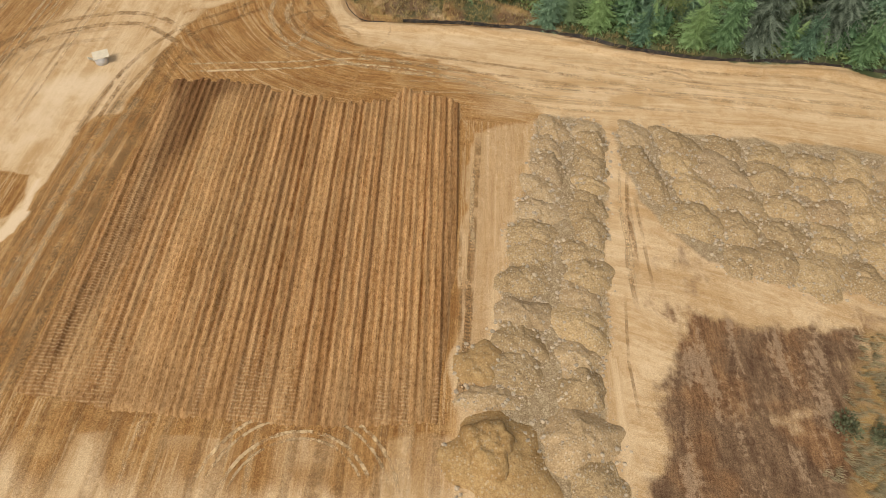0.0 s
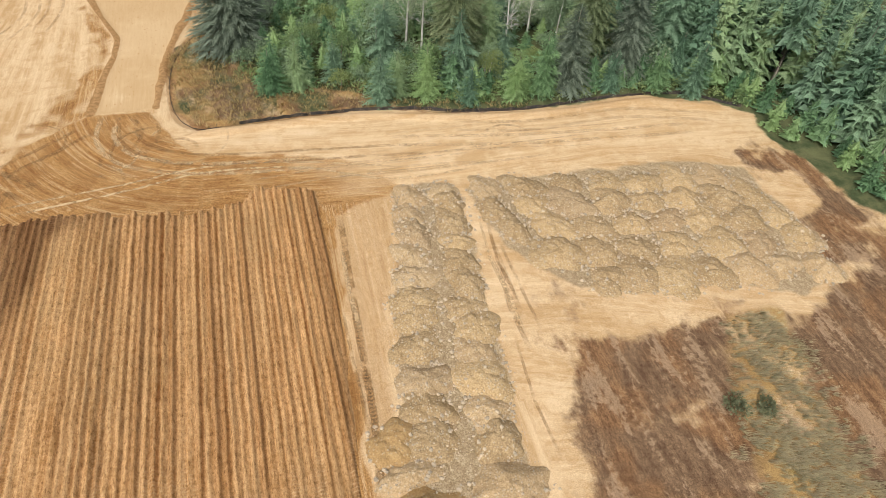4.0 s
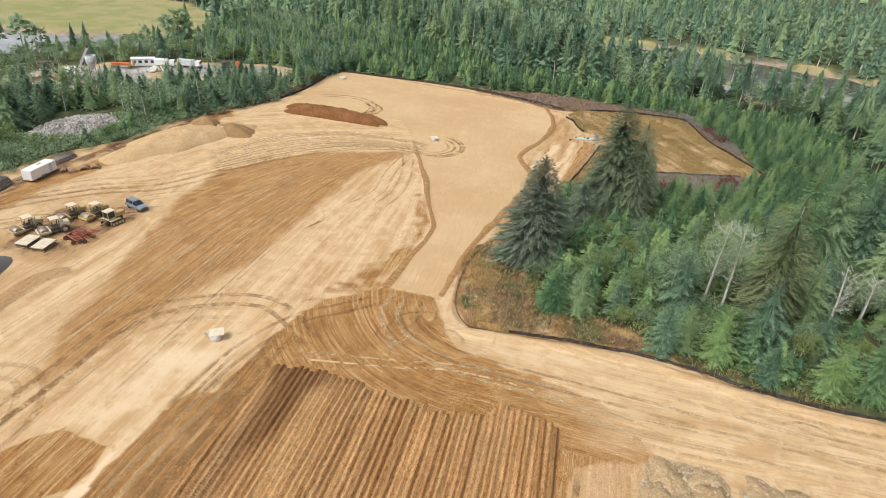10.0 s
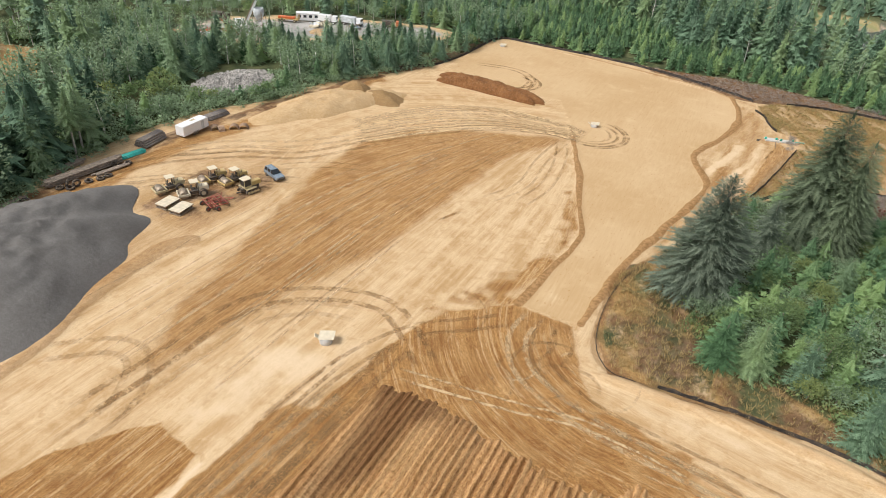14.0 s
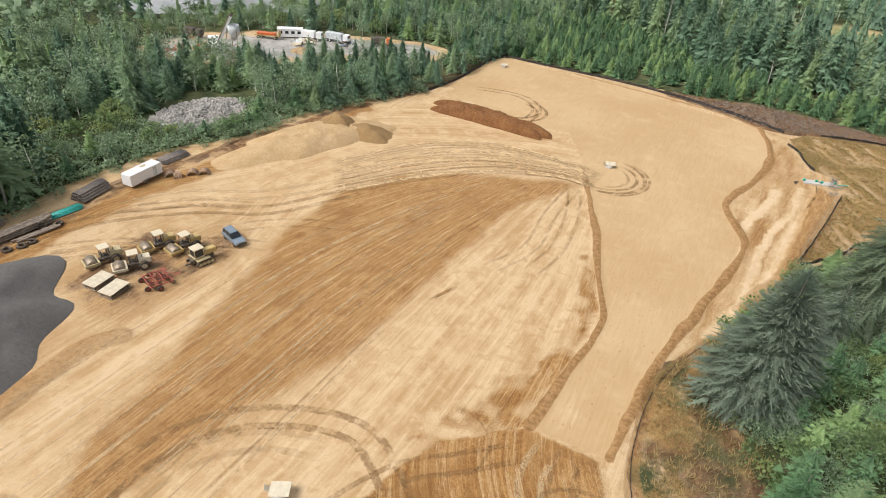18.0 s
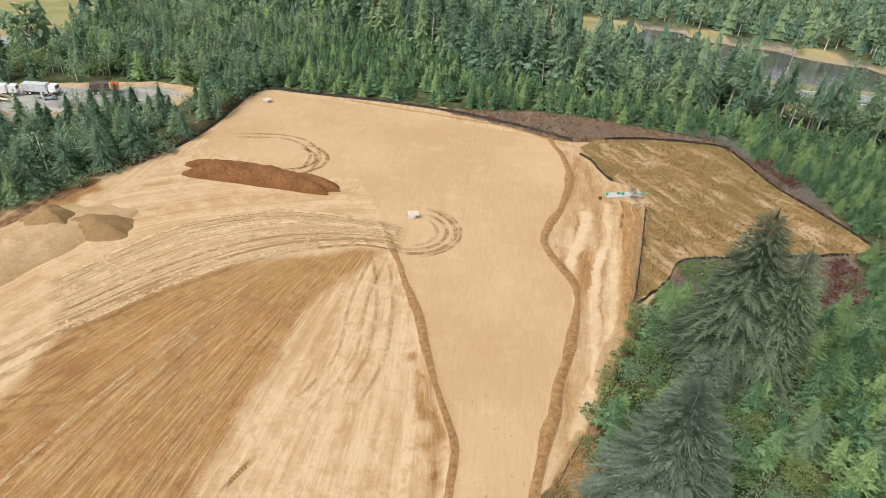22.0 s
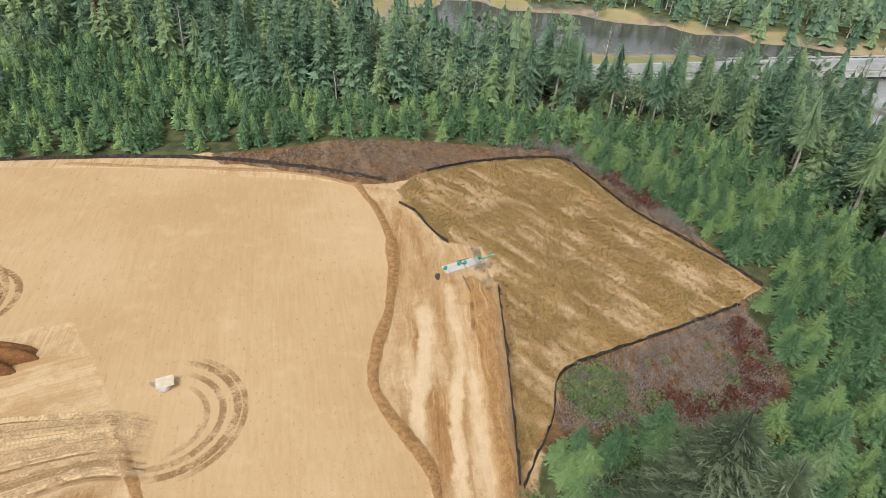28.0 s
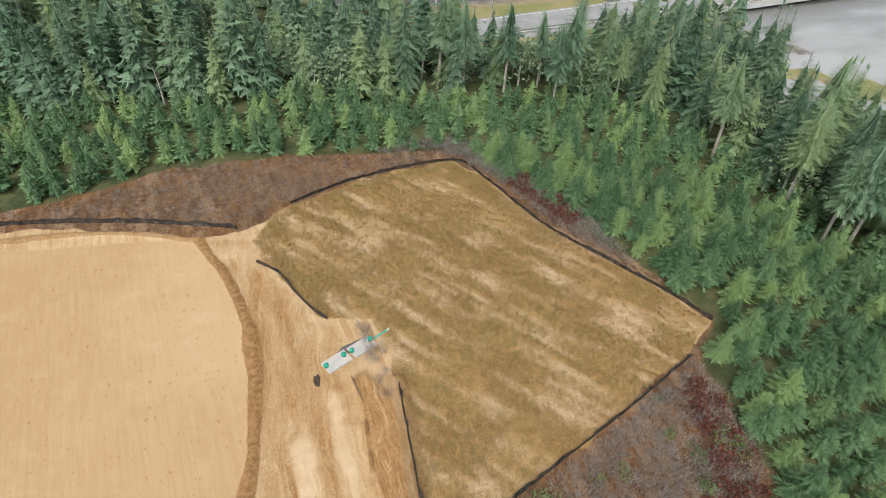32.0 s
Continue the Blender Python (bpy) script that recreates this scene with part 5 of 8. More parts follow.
def conifer_model(h, r, seed, boughs, pairs, skirts=(8, 10), fill=0.56, sides=6, fluff=0, size=0.3, **kw):
    bend = kw.get("bend", (0, 0))
    v, f = rings([(-0.3, 0.028 * h ** 0.8 + 0.04), (0.5 * h, 0.018 * h ** 0.8 + 0.02), (0.95 * h, 0.015)], sides, bend, seed)
    crown = tier_crown(h, r * (fill if boughs else 0.95), seed, *skirts, kw.get("bare", 0.06), kw.get("full", 0.8), bend, 0.75 if boughs else 1.0)
    if boughs:
        crown = join(crown, conifer_crown(h, r, seed, boughs, pairs, **kw))
    if fluff:
        crown = join(crown, twig_sprays(h, r, seed, fluff, size, **kw))
    return [crown, (v, tris(f))]


YOUNG = [conifer_model(4.5, 1.9, s, 150, 7, droop=-0.05, full=0.72, sag=0.16, spray=0.85, blade=0.3, skirts=(7, 9), fill=0.7) for s in (1, 2, 3, 4)]
MIDDLE = [conifer_model(9.5, 3.7, s, 180, 7, bare=0.03, full=0.72, droop=0.12, spray=0.8, blade=0.29, skirts=(10, 10), fill=0.62) for s in (11, 12, 13)]
TALL = [conifer_model(16.0, 3.7, s, 220, 9, bare=0.06, full=0.7, droop=0.18, spray=0.75, blade=0.27, bend=(0.3 * s - 6.6, 0.2), skirts=(14, 11), fill=0.66) for s in (21, 22, 23)] + [conifer_model(16.5, 3.4, s, 170, 9, bare=0.42, spray=0.75, blade=0.26, bend=(1.2, 0.3), full=0.55, skirts=(6, 9)) for s in (24, 25)]
YOUNG_LIGHT = [conifer_model(4.5, 1.9, s, 54, 2, droop=-0.05, full=0.68, sag=0.16, spray=1.0, blade=0.4, skirts=(6, 7), fill=0.72, sides=3) for s in (1, 2, 3, 4)]
MIDDLE_LIGHT = [conifer_model(9.5, 3.7, s, 70, 2, bare=0.03, full=0.7, spray=0.95, blade=0.4, skirts=(8, 8), fill=0.72, sides=3) for s in (11, 12, 13)]
TALL_LIGHT = [conifer_model(16.0, 4.2, s, 100, 2, bare=0.08, spray=0.95, blade=0.4, full=0.66, bend=(0.3 * s - 6.6, 0.2), skirts=(12, 9), fill=0.7, sides=4) for s in (21, 22, 23)] + [conifer_model(16.5, 3.4, s, 70, 3, bare=0.42, spray=0.95, blade=0.4, bend=(1.2, 0.3), full=0.55, skirts=(6, 8), sides=4) for s in (24, 25)]
FAR = [conifer_model(15.0, 4.3, s, 14, 1, bare=0.05, full=0.7, spray=1.2, skirts=(6, 6), fill=0.88, sides=3) for s in (31, 32, 33)]
FARTHEST = [conifer_model(15.0, 4.4, s, 0, 0, bare=0.06, skirts=(4, 5), sides=3) for s in (41, 42)]


def stem(levels, sides, bend=(0, 0), seed=0):
    v, f = rings(levels, sides, bend, seed)
    return v, tris(f)


SHRUB = [[leafy_crown(2.6, 1.7, s, 1300, 0.145, 12), stem([(-0.2, 0.07), (1.2, 0.03)], 5)] for s in (51, 52, 53)]
ALDER = [[leafy_crown(8.0, 2.6, s, 2400, 0.22, 14, 0.15), stem([(-0.3, 0.16), (3, 0.12), (6.5, 0.03)], 6, (0.3, 0.2))] for s in (61, 62)]
SHRUB_LIGHT = [[leafy_crown(2.6, 1.7, s, 260, 0.32, 9), stem([(-0.2, 0.07), (1.2, 0.03)], 4)] for s in (51, 52, 53)]
ALDER_LIGHT = [[leafy_crown(8.0, 2.9, s, 460, 0.46, 14, 0.02), stem([(-0.3, 0.16), (3, 0.12), (6.5, 0.03)], 5, (0.3, 0.2))] for s in (61, 62)]


FAR_LEAFY = [[leafy_crown(8.0, 3.0, s, 60, 1.5, 6, 0.15), stem([(-0.3, 0.2), (4, 0.1)], 4)] for s in (65, 66)]


def plant_kind(name, model, crown_mat, trunk_mat, label, category, group):
    """One tree with its parts, to be copied."""
    t = thing(name, pose(0, 0, 0), label, category, group)
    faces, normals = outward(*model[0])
    part_mesh("crown", mesh_of("crown", model[0][0], faces, {"tip_shade": tips_and_shade(model[0][0], name)}, True, normals), crown_mat, t)
    part_mesh("trunk", mesh_of("trunk", *model[1]), trunk_mat, t)
    return t


def plant_all(kinds, spots):
    """Copies of the kinds at spots x, y, scale, turn, kind; the patterns move to the first spot of their kind."""
    used = set()
    for x, y, s, a, k in spots:
        k = int(k)
        m = stand_plan(x, y, math.degrees(a)) @ Matrix.Scale(s, 4)
        if k not in used:
            kinds[k].matrix_basis = m
            used.add(k)
        else:
            copy_thing(kinds[k], pose(0, 0, 0)).matrix_basis = m
    for k, ob in enumerate(kinds):
        if k not in used:
            for o in (*ob.children_recursive, ob):
                bpy.data.objects.remove(o)


# the trees of that wood that stand out: kind, place, height, radius
WOOD_TREES = [
    ("blue", -4.4, 82.5, 15.4, 5.4), ("spruce", 5.6, 103.0, 18.9, 6.6), ("spruce", 8.9, 101.5, 16.4, 4.4), ("grey", 1.4, 95.0, 9.0, 2.9), ("grey", 10.6, 108.0, 11.0, 2.8),
    ("light", 31.1, 92.5, 18.2, 3.0), ("dark", 35.8, 95.8, 18.9, 4.0), ("dark", 40.3, 95.2, 16.5, 3.4), ("ragged", 23.6, 73.1, 18.0, 3.7), ("dark", 46.4, 103.0, 18.0, 4.4), ("dark", 52.0, 112.0, 17.0, 4.2),
    ("grey", 37.2, 66.6, 11.6, 4.0), ("dark", 42.2, 73.8, 13.9, 3.6), ("ragged", 41.4, 71.3, 15.6, 3.6), ("dark", 53.6, 70.8, 17.2, 4.4), ("grey", 46.4, 68.9, 15.8, 4.0), ("dark", 50.0, 80.0, 16.0, 4.0), ("dark", 57.5, 78.0, 16.5, 4.0),
    ("young", 23.3, 64.4, 5.4, 1.6), ("young", 18.2, 66.6, 7.6, 2.4), ("young", 12.4, 66.2, 7.0, 2.3), ("young", 14.8, 67.6, 6.2, 2.0), ("young", -0.4, 70.6, 6.1, 2.2), ("young", 2.8, 71.0, 6.7, 2.2), ("young", 7.5, 72.3, 5.6, 1.9), ("young", 29.6, 65.0, 6.8, 2.6),
    ("light", 33.2, 65.1, 9.0, 2.1), ("young", 43.1, 65.2, 5.8, 1.9), ("young", 49.3, 64.0, 6.2, 2.2), ("young", 54.1, 62.5, 7.6, 2.4), ("alder", 14.1, 78.5, 8.6, 3.4), ("alder", 41.7, 80.5, 10.2, 3.0), ("alder", 47.8, 92.0, 13.0, 3.6), ("leafy", 8.7, 74.6, 5.6, 2.4), ("leafy", 4.2, 78.3, 5.0, 2.2)]
BIRCHES = ((18.5, 79.6, 11.4, 0), (20.6, 78.8, 11.6, 1), (32.5, 77.4, 9.6, 2), (36.7, 79.9, 7.6, 3))


def build_woods():
    rng = np.random.RandomState(7)
    young, middle, tall, far, far_leafy, farthest, shrubs, alders = [], [], [], [], [], [], [], []

    def spot(x, y, lo, hi, n):
        return (float(x), float(y), rng.uniform(lo, hi), rng.uniform(0, 6.28), rng.randint(0, n))

    def near_yard(px, py):
        return inside_distance(np.array([px]), np.array([py]), YARD_FAR)[0] > -15 and px + 0.9 * py > 10

    # young plantation round the north and east of the clearing
    x, y = scatter(-76, 64, 108, 240, 2.5, 1)
    d, old = -inside_distance(x, y, SITE), inside_distance(x, y, OLD_WOOD)
    ok = open_ground(x, y) & (old < 0.5) & ((x > -70) | (y > 176)) & ~((x < 26) & (y < 118)) & ~((np.hypot(x + 38, (y - 181) * 0.6) < 2.6))
    for px, py, pd in zip(x[ok], y[ok], d[ok]):
        young.append(spot(px, py, 0.62, 1.18, 4) if pd > 1.5 else spot(px, py, 0.45, 0.95, 4))
    # the wood between the haul road and the pad: low growth inside, tall trees to the east
    x, y = scatter(-10, 62, 60, 120, 2.3, 2)
    d = -inside_distance(x, y, SITE)
    ok = open_ground(x, y) & ~((x > 26) & (y > 108)) & ~((y < 70) & (d < 2.0))
    for bx, by, br in [(q[1], q[2], q[4]) for q in WOOD_TREES] + [(q[0], q[1], 3.0) for q in BIRCHES]:
        ok &= np.hypot(x - bx, y - by) > 0.72 * br
    for px, py, pd in zip(x[ok], y[ok], d[ok]):
        k = rng.rand()
        if any(abs(px - bx - 0.3 * (by - py)) < 3.4 and -9 < py - by < 1.5 for bx, by, _, _ in BIRCHES):
            (shrubs if k < 0.5 else young).append(spot(px, py, 0.6, 1.0, 3))
        elif px < 9 and py > 76:
            if k < 0.46:
                shrubs.append(spot(px, py, 0.7, 1.3, 3))
            elif k < 0.80:
                young.append(spot(px, py, 0.6, 1.2, 4))
        elif pd < 5:
            if k < 0.7:
                young.append(spot(px, py, 0.6, 1.35, 4))
            elif k < 0.92:
                shrubs.append(spot(px, py, 0.5, 1.0, 3))
        elif px < 29 and py > 78:
            if k < 0.52:
                young.append(spot(px, py, 0.7, 1.5, 4))
            elif k < 0.84:
                shrubs.append(spot(px, py, 0.7, 1.5, 3))
            elif k < 0.92:
                middle.append(spot(px, py, 0.4, 0.7, 3))
        elif k < 0.30:
            middle.append(spot(px, py, 0.6, 1.15, 3))
        elif k < 0.30 + 0.16 * (px > 38):
            tall.append(spot(px, py, 0.6, 0.9, 3))
        elif k < 0.56:
            alders.append(spot(px, py, 0.5, 0.85, 2))
        elif k < 0.86:
            shrubs.append(spot(px, py, 0.8, 1.6, 3))
    # east edge beyond the piles
    x, y = scatter(58, 84, 20, 118, 3.0, 3)
    d = -inside_distance(x, y, SITE)
    ok = open_ground(x, y) & (x < 84)
    for px, py, pd in zip(x[ok], y[ok], d[ok]):
        (young if pd < 7 else tall).append(spot(px, py, 0.7, 1.2, 4) if pd < 7 else spot(px, py, 0.7, 1.0, 5))
    # west wood behind the yard
    x, y = scatter(-150, -68, 18, 176, 3.25, 4)
    d, near = -inside_distance(x, y, SITE), np.hypot(x + 96.8, (y - 101.5) * 0.75)
    ok = open_ground(x, y) & (inside_distance(x, y, WEST_CLEARING) < 0) & (near > 8.4) & (inside_distance(x, y, SEEN) > -12)
    for px, py, pd in zip(x[ok], y[ok], d[ok]):
        k = rng.rand()
        low = 74 < py < 108 and pd < 16
        if 32 * (py - 122) > 42 * (px + 138):  # beyond the works yard
            if k < 0.12:
                middle.append(spot(px, py, 0.5, 0.9, 3))
            elif k < 0.55:
                alders.append(spot(px, py, 0.35, 0.65, 2))
            elif k < 0.9:
                shrubs.append(spot(px, py, 0.9, 1.6, 3))
        elif near_yard(px, py):
            if k < 0.62:
                middle.append(spot(px, py, 0.42, 0.74, 3))
            elif k < 0.72:
                alders.append(spot(px, py, 0.4, 0.7, 2))
            elif k < 0.82:
                young.append(spot(px, py, 0.9, 1.5, 4))
            elif k < 0.92:
                shrubs.append(spot(px, py, 0.9, 1.6, 3))
        elif low:
            if k < 0.5:
                shrubs.append(spot(px, py, 0.7, 1.5, 3))
            elif k < 0.75:
                young.append(spot(px, py, 0.6, 1.2, 4))
            elif k < 0.9:
                alders.append(spot(px, py, 0.35, 0.6, 2))
        elif px < -100 and py < 84:
            if k < 0.52:
                alders.append(spot(px, py, 0.7, 1.1, 2))
            elif k < 0.75:
                middle.append(spot(px, py, 0.6, 1.0, 3))
            else:
                shrubs.append(spot(px, py, 0.8, 1.4, 3))
        elif k < 0.30:
            middle.append(spot(px, py, 0.8, 1.4, 3) if py < 96 else spot(px, py, 0.55, 0.9, 3))
        elif k < 0.48:
            middle.append(spot(px, py, 0.5, 1.0, 3))
        elif k < 0.62:
            tall.append(spot(px, py, 0.6, 0.8, 5)) if py < 76 else young.append(spot(px, py, 0.8, 1.3, 4))
        elif k < 0.9:
            alders.append(spot(px, py, 0.7, 1.0, 2))
    # bare-stemmed edge trees behind the gravel, and leaning ones at the old wood's edge
    edge_trees = []
    for i in range(11):
        edge_trees.append((-88.2 - 1.3 * (i % 3), 46.0 + 1.9 * i, rng.uniform(0.52, 0.68), rng.uniform(0, 6.28), 3 + i % 2))
    for i, (px, py) in enumerate(((60, 163.3), (58.4, 142.3), (59.2, 141.4), (60.6, 140.6), (64.2, 171.6), (44.4, 183), (60.4, 150.1), (62.8, 138.4), (61.6, 134))):
        tall.append((px, py, rng.uniform(0.75, 0.95), 2.2 + 0.3 * (i % 4), 3 + i % 2))
    # old wood to the north and east
    x, y = scatter(-160, 200, 108, 300, 4.3, 5)
    old = inside_distance(x, y, OLD_WOOD)
    ok = open_ground(x, y) & (old > 0) & (old < 30) & (inside_distance(x, y, SEEN) > -5)
    for px, py, po in zip(x[ok], y[ok], old[ok]):
        k = rng.rand()
        if (px > 0 and py > 206) or (px > 40 and py > 196) or px > 84:
            if k < 0.6:
                middle.append(spot(px, py, 0.6, 0.95, 3))
            elif k < 0.75:
                alders.append(spot(px, py, 0.5, 0.8, 2))
        elif k < 0.62:
            tall.append(spot(px, py, 0.62, 1.1, 5) if (po < 9 and px > 20) else spot(px, py, 0.6, 1.15, 3))
        elif k < 0.84:
            middle.append(spot(px, py, 0.8, 1.3, 3))
        else:
            alders.append(spot(px, py, 0.8, 1.2, 2))
    # mixed trees round the north-west corner
    x, y = scatter(-128, -70, 172, 232, 3.2, 9)
    ok = open_ground(x, y) & (inside_distance(x, y, OLD_WOOD) < 0)
    corner = [(-128, 172), (-70, 172), (-70, 232), (-128, 232)]
    for px, py in zip(x[ok], y[ok]):
        k = rng.rand()
        if k < 0.42:
            young.append(spot(px, py, 0.9, 1.6, 4))
        elif k < 0.68:
            middle.append(spot(px, py, 0.5, 0.9, 3))
        elif k < 0.9:
            alders.append(spot(px, py, 0.6, 0.95, 2))
    x, y = scatter(-280, 330, 100, 520, 5.4, 6)
    old, west = inside_distance(x, y, OLD_WOOD), (x < -150) | ((x < -70) & (y > 172))
    ok = open_ground(x, y) & ((old >= 30) | (west & (old < 0)) | ((x > 84) & (old < 0))) & (inside_distance(x, y, SEEN) > 0) & (inside_distance(x, y, corner) < 0)
    for px, py in zip(x[ok], y[ok]):
        if rng.rand() < (0.75 if px < -100 and py < 215 else 0.34):
            far_leafy.append(spot(px, py, 0.6, 1.3, 2))
        else:
            far.append(spot(px, py, 0.35, 0.65, 3) if px < -105 and py < 185 else spot(px, py, 0.42, 0.95, 3))
    x, y = scatter(-700, 800, -500, 900, 33, 8)
    ok = open_ground(x, y) & (inside_distance(x, y, SEEN) < -3) & (np.hypot(x, y - 150) < 650)
    for px, py in zip(x[ok], y[ok]):
        farthest.append(spot(px, py, 0.8, 1.5, 2))

    def nearest(spots, cx, cy, n):
        spots.sort(key=lambda q: math.hypot(q[0] - cx, q[1] - cy))
        return spots[:n], spots[n:]

    near_young, young = nearest(young, 20, 138, 240)
    near_mid, middle = nearest(middle, 14, 95, 70)
    near_west, middle = nearest(middle, -90, 118, 80)
    near_mid += near_west
    near_tall, tall = nearest(tall, 42, 150, 115)
    near_tall += edge_trees
    near_shrub, shrubs = nearest(shrubs, 10, 80, 110)
    near_alder, alders = nearest(alders, 15, 85, 24)
    kinds = [plant_kind("young_fir_tree", m, MAT_YOUNG, MAT_BARK, "dense bushy green young fir in a planted stand", "tree", "young firs of the plantation") for m in YOUNG]
    plant_all(kinds, near_young)
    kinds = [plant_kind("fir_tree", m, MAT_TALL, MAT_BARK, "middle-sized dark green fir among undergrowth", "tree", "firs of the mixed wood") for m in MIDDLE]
    plant_all(kinds, near_mid)
    labels = ["tall dark green spruce of the old wood"] * 3 + ["tall leaning conifer with a bare lower trunk"] * 2
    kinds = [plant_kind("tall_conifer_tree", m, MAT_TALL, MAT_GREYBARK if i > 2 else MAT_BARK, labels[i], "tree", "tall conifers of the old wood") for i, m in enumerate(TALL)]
    plant_all(kinds, near_tall)
    kinds = [plant_kind("shrub", m, MAT_LEAF if i != 1 else MAT_OLIVE, MAT_BARK, "rounded leafy green shrub at the wood's edge", "shrub", "shrubs of the wood's edge") for i, m in enumerate(SHRUB)]
    plant_all(kinds, near_shrub)
    kinds = [plant_kind("alder_tree", m, MAT_OLIVE if i else MAT_LEAF, MAT_PALEBARK, "broadleaf tree with a rounded grey-green crown", "tree", "alders of the mixed wood") for i, m in enumerate(ALDER)]
    plant_all(kinds, near_alder)
    spread_stuff("young_plantation", YOUNG_LIGHT, young, [MAT_YOUNG, MAT_BARK], "dense young green fir plantation", "trees")
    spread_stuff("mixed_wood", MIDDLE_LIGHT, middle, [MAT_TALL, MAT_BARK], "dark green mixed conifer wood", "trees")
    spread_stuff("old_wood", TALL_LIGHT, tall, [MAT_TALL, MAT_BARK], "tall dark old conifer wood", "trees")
    spread_stuff("alder_wood", ALDER_LIGHT, alders, [MAT_OLIVE, MAT_PALEBARK], "grey-green broadleaf trees among conifers", "trees")
    spread_stuff("undergrowth", SHRUB_LIGHT, shrubs, [MAT_LEAF, MAT_BARK], "leafy green undergrowth shrubs", "shrubs")
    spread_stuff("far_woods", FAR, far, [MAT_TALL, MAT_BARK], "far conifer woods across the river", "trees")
    spread_stuff("far_broadleaf_woods", FAR_LEAFY, far_leafy, [MAT_OLIVE, MAT_PALEBARK], "far grey-green broadleaf trees", "trees")
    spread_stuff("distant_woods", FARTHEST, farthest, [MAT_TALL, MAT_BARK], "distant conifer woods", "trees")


build_woods()


def single_tree(name, x, y, model, crown_mat, trunk_mat, label, rz=0.0):
    t = plant_kind(name, model, crown_mat, trunk_mat, label, "tree", "")
    t.matrix_basis = stand_plan(x, y, rz)
    return t


def limbs(h, seed, count, start_at=0.35, reach=0.22, thick=1.0):
    """Bare limbs with forks, for leafless trees."""
    rng, pieces = np.random.RandomState(seed), []
    for i in range(count):
        z, az, el = h * rng.uniform(start_at, 0.95), rng.uniform(0, 6.28), rng.uniform(0.3, 1.0)
        ln = h * reach * rng.uniform(0.5, 1.1)
        d = np.array([math.cos(az) * math.cos(el), math.sin(az) * math.cos(el), math.sin(el)])
        p = np.array([[0, 0, z]]) + d * np.linspace(0, ln, 4)[:, None]
        n = 4
        dirs = unit(d + rng.normal(size=(n, 3)) * 0.5)
        pieces.append(sprays(p[:1], d[None], ln, 0.08 * thick, rng))
        pieces.append(sprays(p[:1], d[None], ln, 0.08 * thick, rng))
        pieces.append(sprays(p, dirs, ln * 0.5, 0.045 * thick, rng))
        pieces.append(sprays(p, unit(dirs + rng.normal(size=(n, 3)) * 0.4), ln * 0.4, 0.04 * thick, rng))
    return join(*pieces)


def wood_tree(kind, x, y, h, r, seed):
    """One of the trees that stand out in the wood by the haul road."""
    n = int(26 * h) + 90
    if kind in ("spruce", "blue"):
        blue = kind == "blue"
        m = conifer_model(h, r, seed, int(n * 2.0), 12, bare=0.02, full=0.68, droop=0.1 if blue else 0.28, sag=0.14 if blue else 0.26, spray=0.66, blade=0.24, skirts=(16, 14), fill=0.56, fluff=3500, size=0.5)
        return single_tree("spruce_tree", x, y, m, MAT_BLUE if kind == "blue" else MAT_SPRUCE, MAT_BARK, "broad dark grey-green spruce with drooping boughs in tiers", 40.0 * seed)
    if kind in ("grey", "dark", "light"):
        m = conifer_model(h, r, seed, int(n * 1.1), 9, bare=0.05, full=0.62 if kind == "light" else 0.7, droop=0.2, sag=0.2, spray=0.75, blade=0.26, bend=(0.3 * (seed % 3) - 0.3, 0.2), skirts=(13, 10), fill=0.56, fluff=900, size=0.5)
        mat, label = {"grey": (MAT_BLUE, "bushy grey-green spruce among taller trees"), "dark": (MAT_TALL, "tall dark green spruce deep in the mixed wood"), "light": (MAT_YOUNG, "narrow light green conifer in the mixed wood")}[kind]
        return single_tree("spruce_tree", x, y, m, mat, MAT_BARK, label, 40.0 * seed)
    if kind == "ragged":
        m = conifer_model(h, r, seed, int(n * 1.0), 9, bare=0.2, full=0.55, droop=0.3, sag=0.3, spray=0.7, blade=0.26, bend=(1.0, 0.6), skirts=(9, 9), fill=0.42, fluff=1400, size=0.5)
        return single_tree("hemlock_tree", x, y, m, MAT_HEMLOCK, MAT_PALEBARK, "tall ragged light green conifer with a bare pale foot", 40.0 * seed)
    if kind == "young":
        m = conifer_model(h, r, seed, 200, 8, bare=0.02, full=0.66, droop=0.0, sag=0.14, spray=0.8, blade=0.27, skirts=(9, 11), fill=0.58, fluff=500, size=0.34)
        return single_tree("young_fir_tree", x, y, m, MAT_TALL if seed % 3 else MAT_YOUNG, MAT_BARK, "young fresh green fir at the haul road's edge", 40.0 * seed)
    m = [leafy_crown(h, r, seed, 4200 if kind == "alder" else 2200, 0.17, 16, 0.05), stem([(-0.3, 0.15), (h * 0.4, 0.11), (h * 0.8, 0.03)], 6, (0.3, 0.2))]
    if kind == "alder":
        return single_tree("alder_tree", x, y, m, MAT_OLIVE, MAT_PALEBARK, "rounded grey-green broadleaf tree with a dense crown", 40.0 * seed)
    return single_tree("willow_shrub", x, y, m, MAT_LEAF, MAT_BARK, "tall bright green leafy shrub among young firs", 40.0 * seed)


for i, tree_row in enumerate(WOOD_TREES):
    wood_tree(*tree_row, 101 + i)
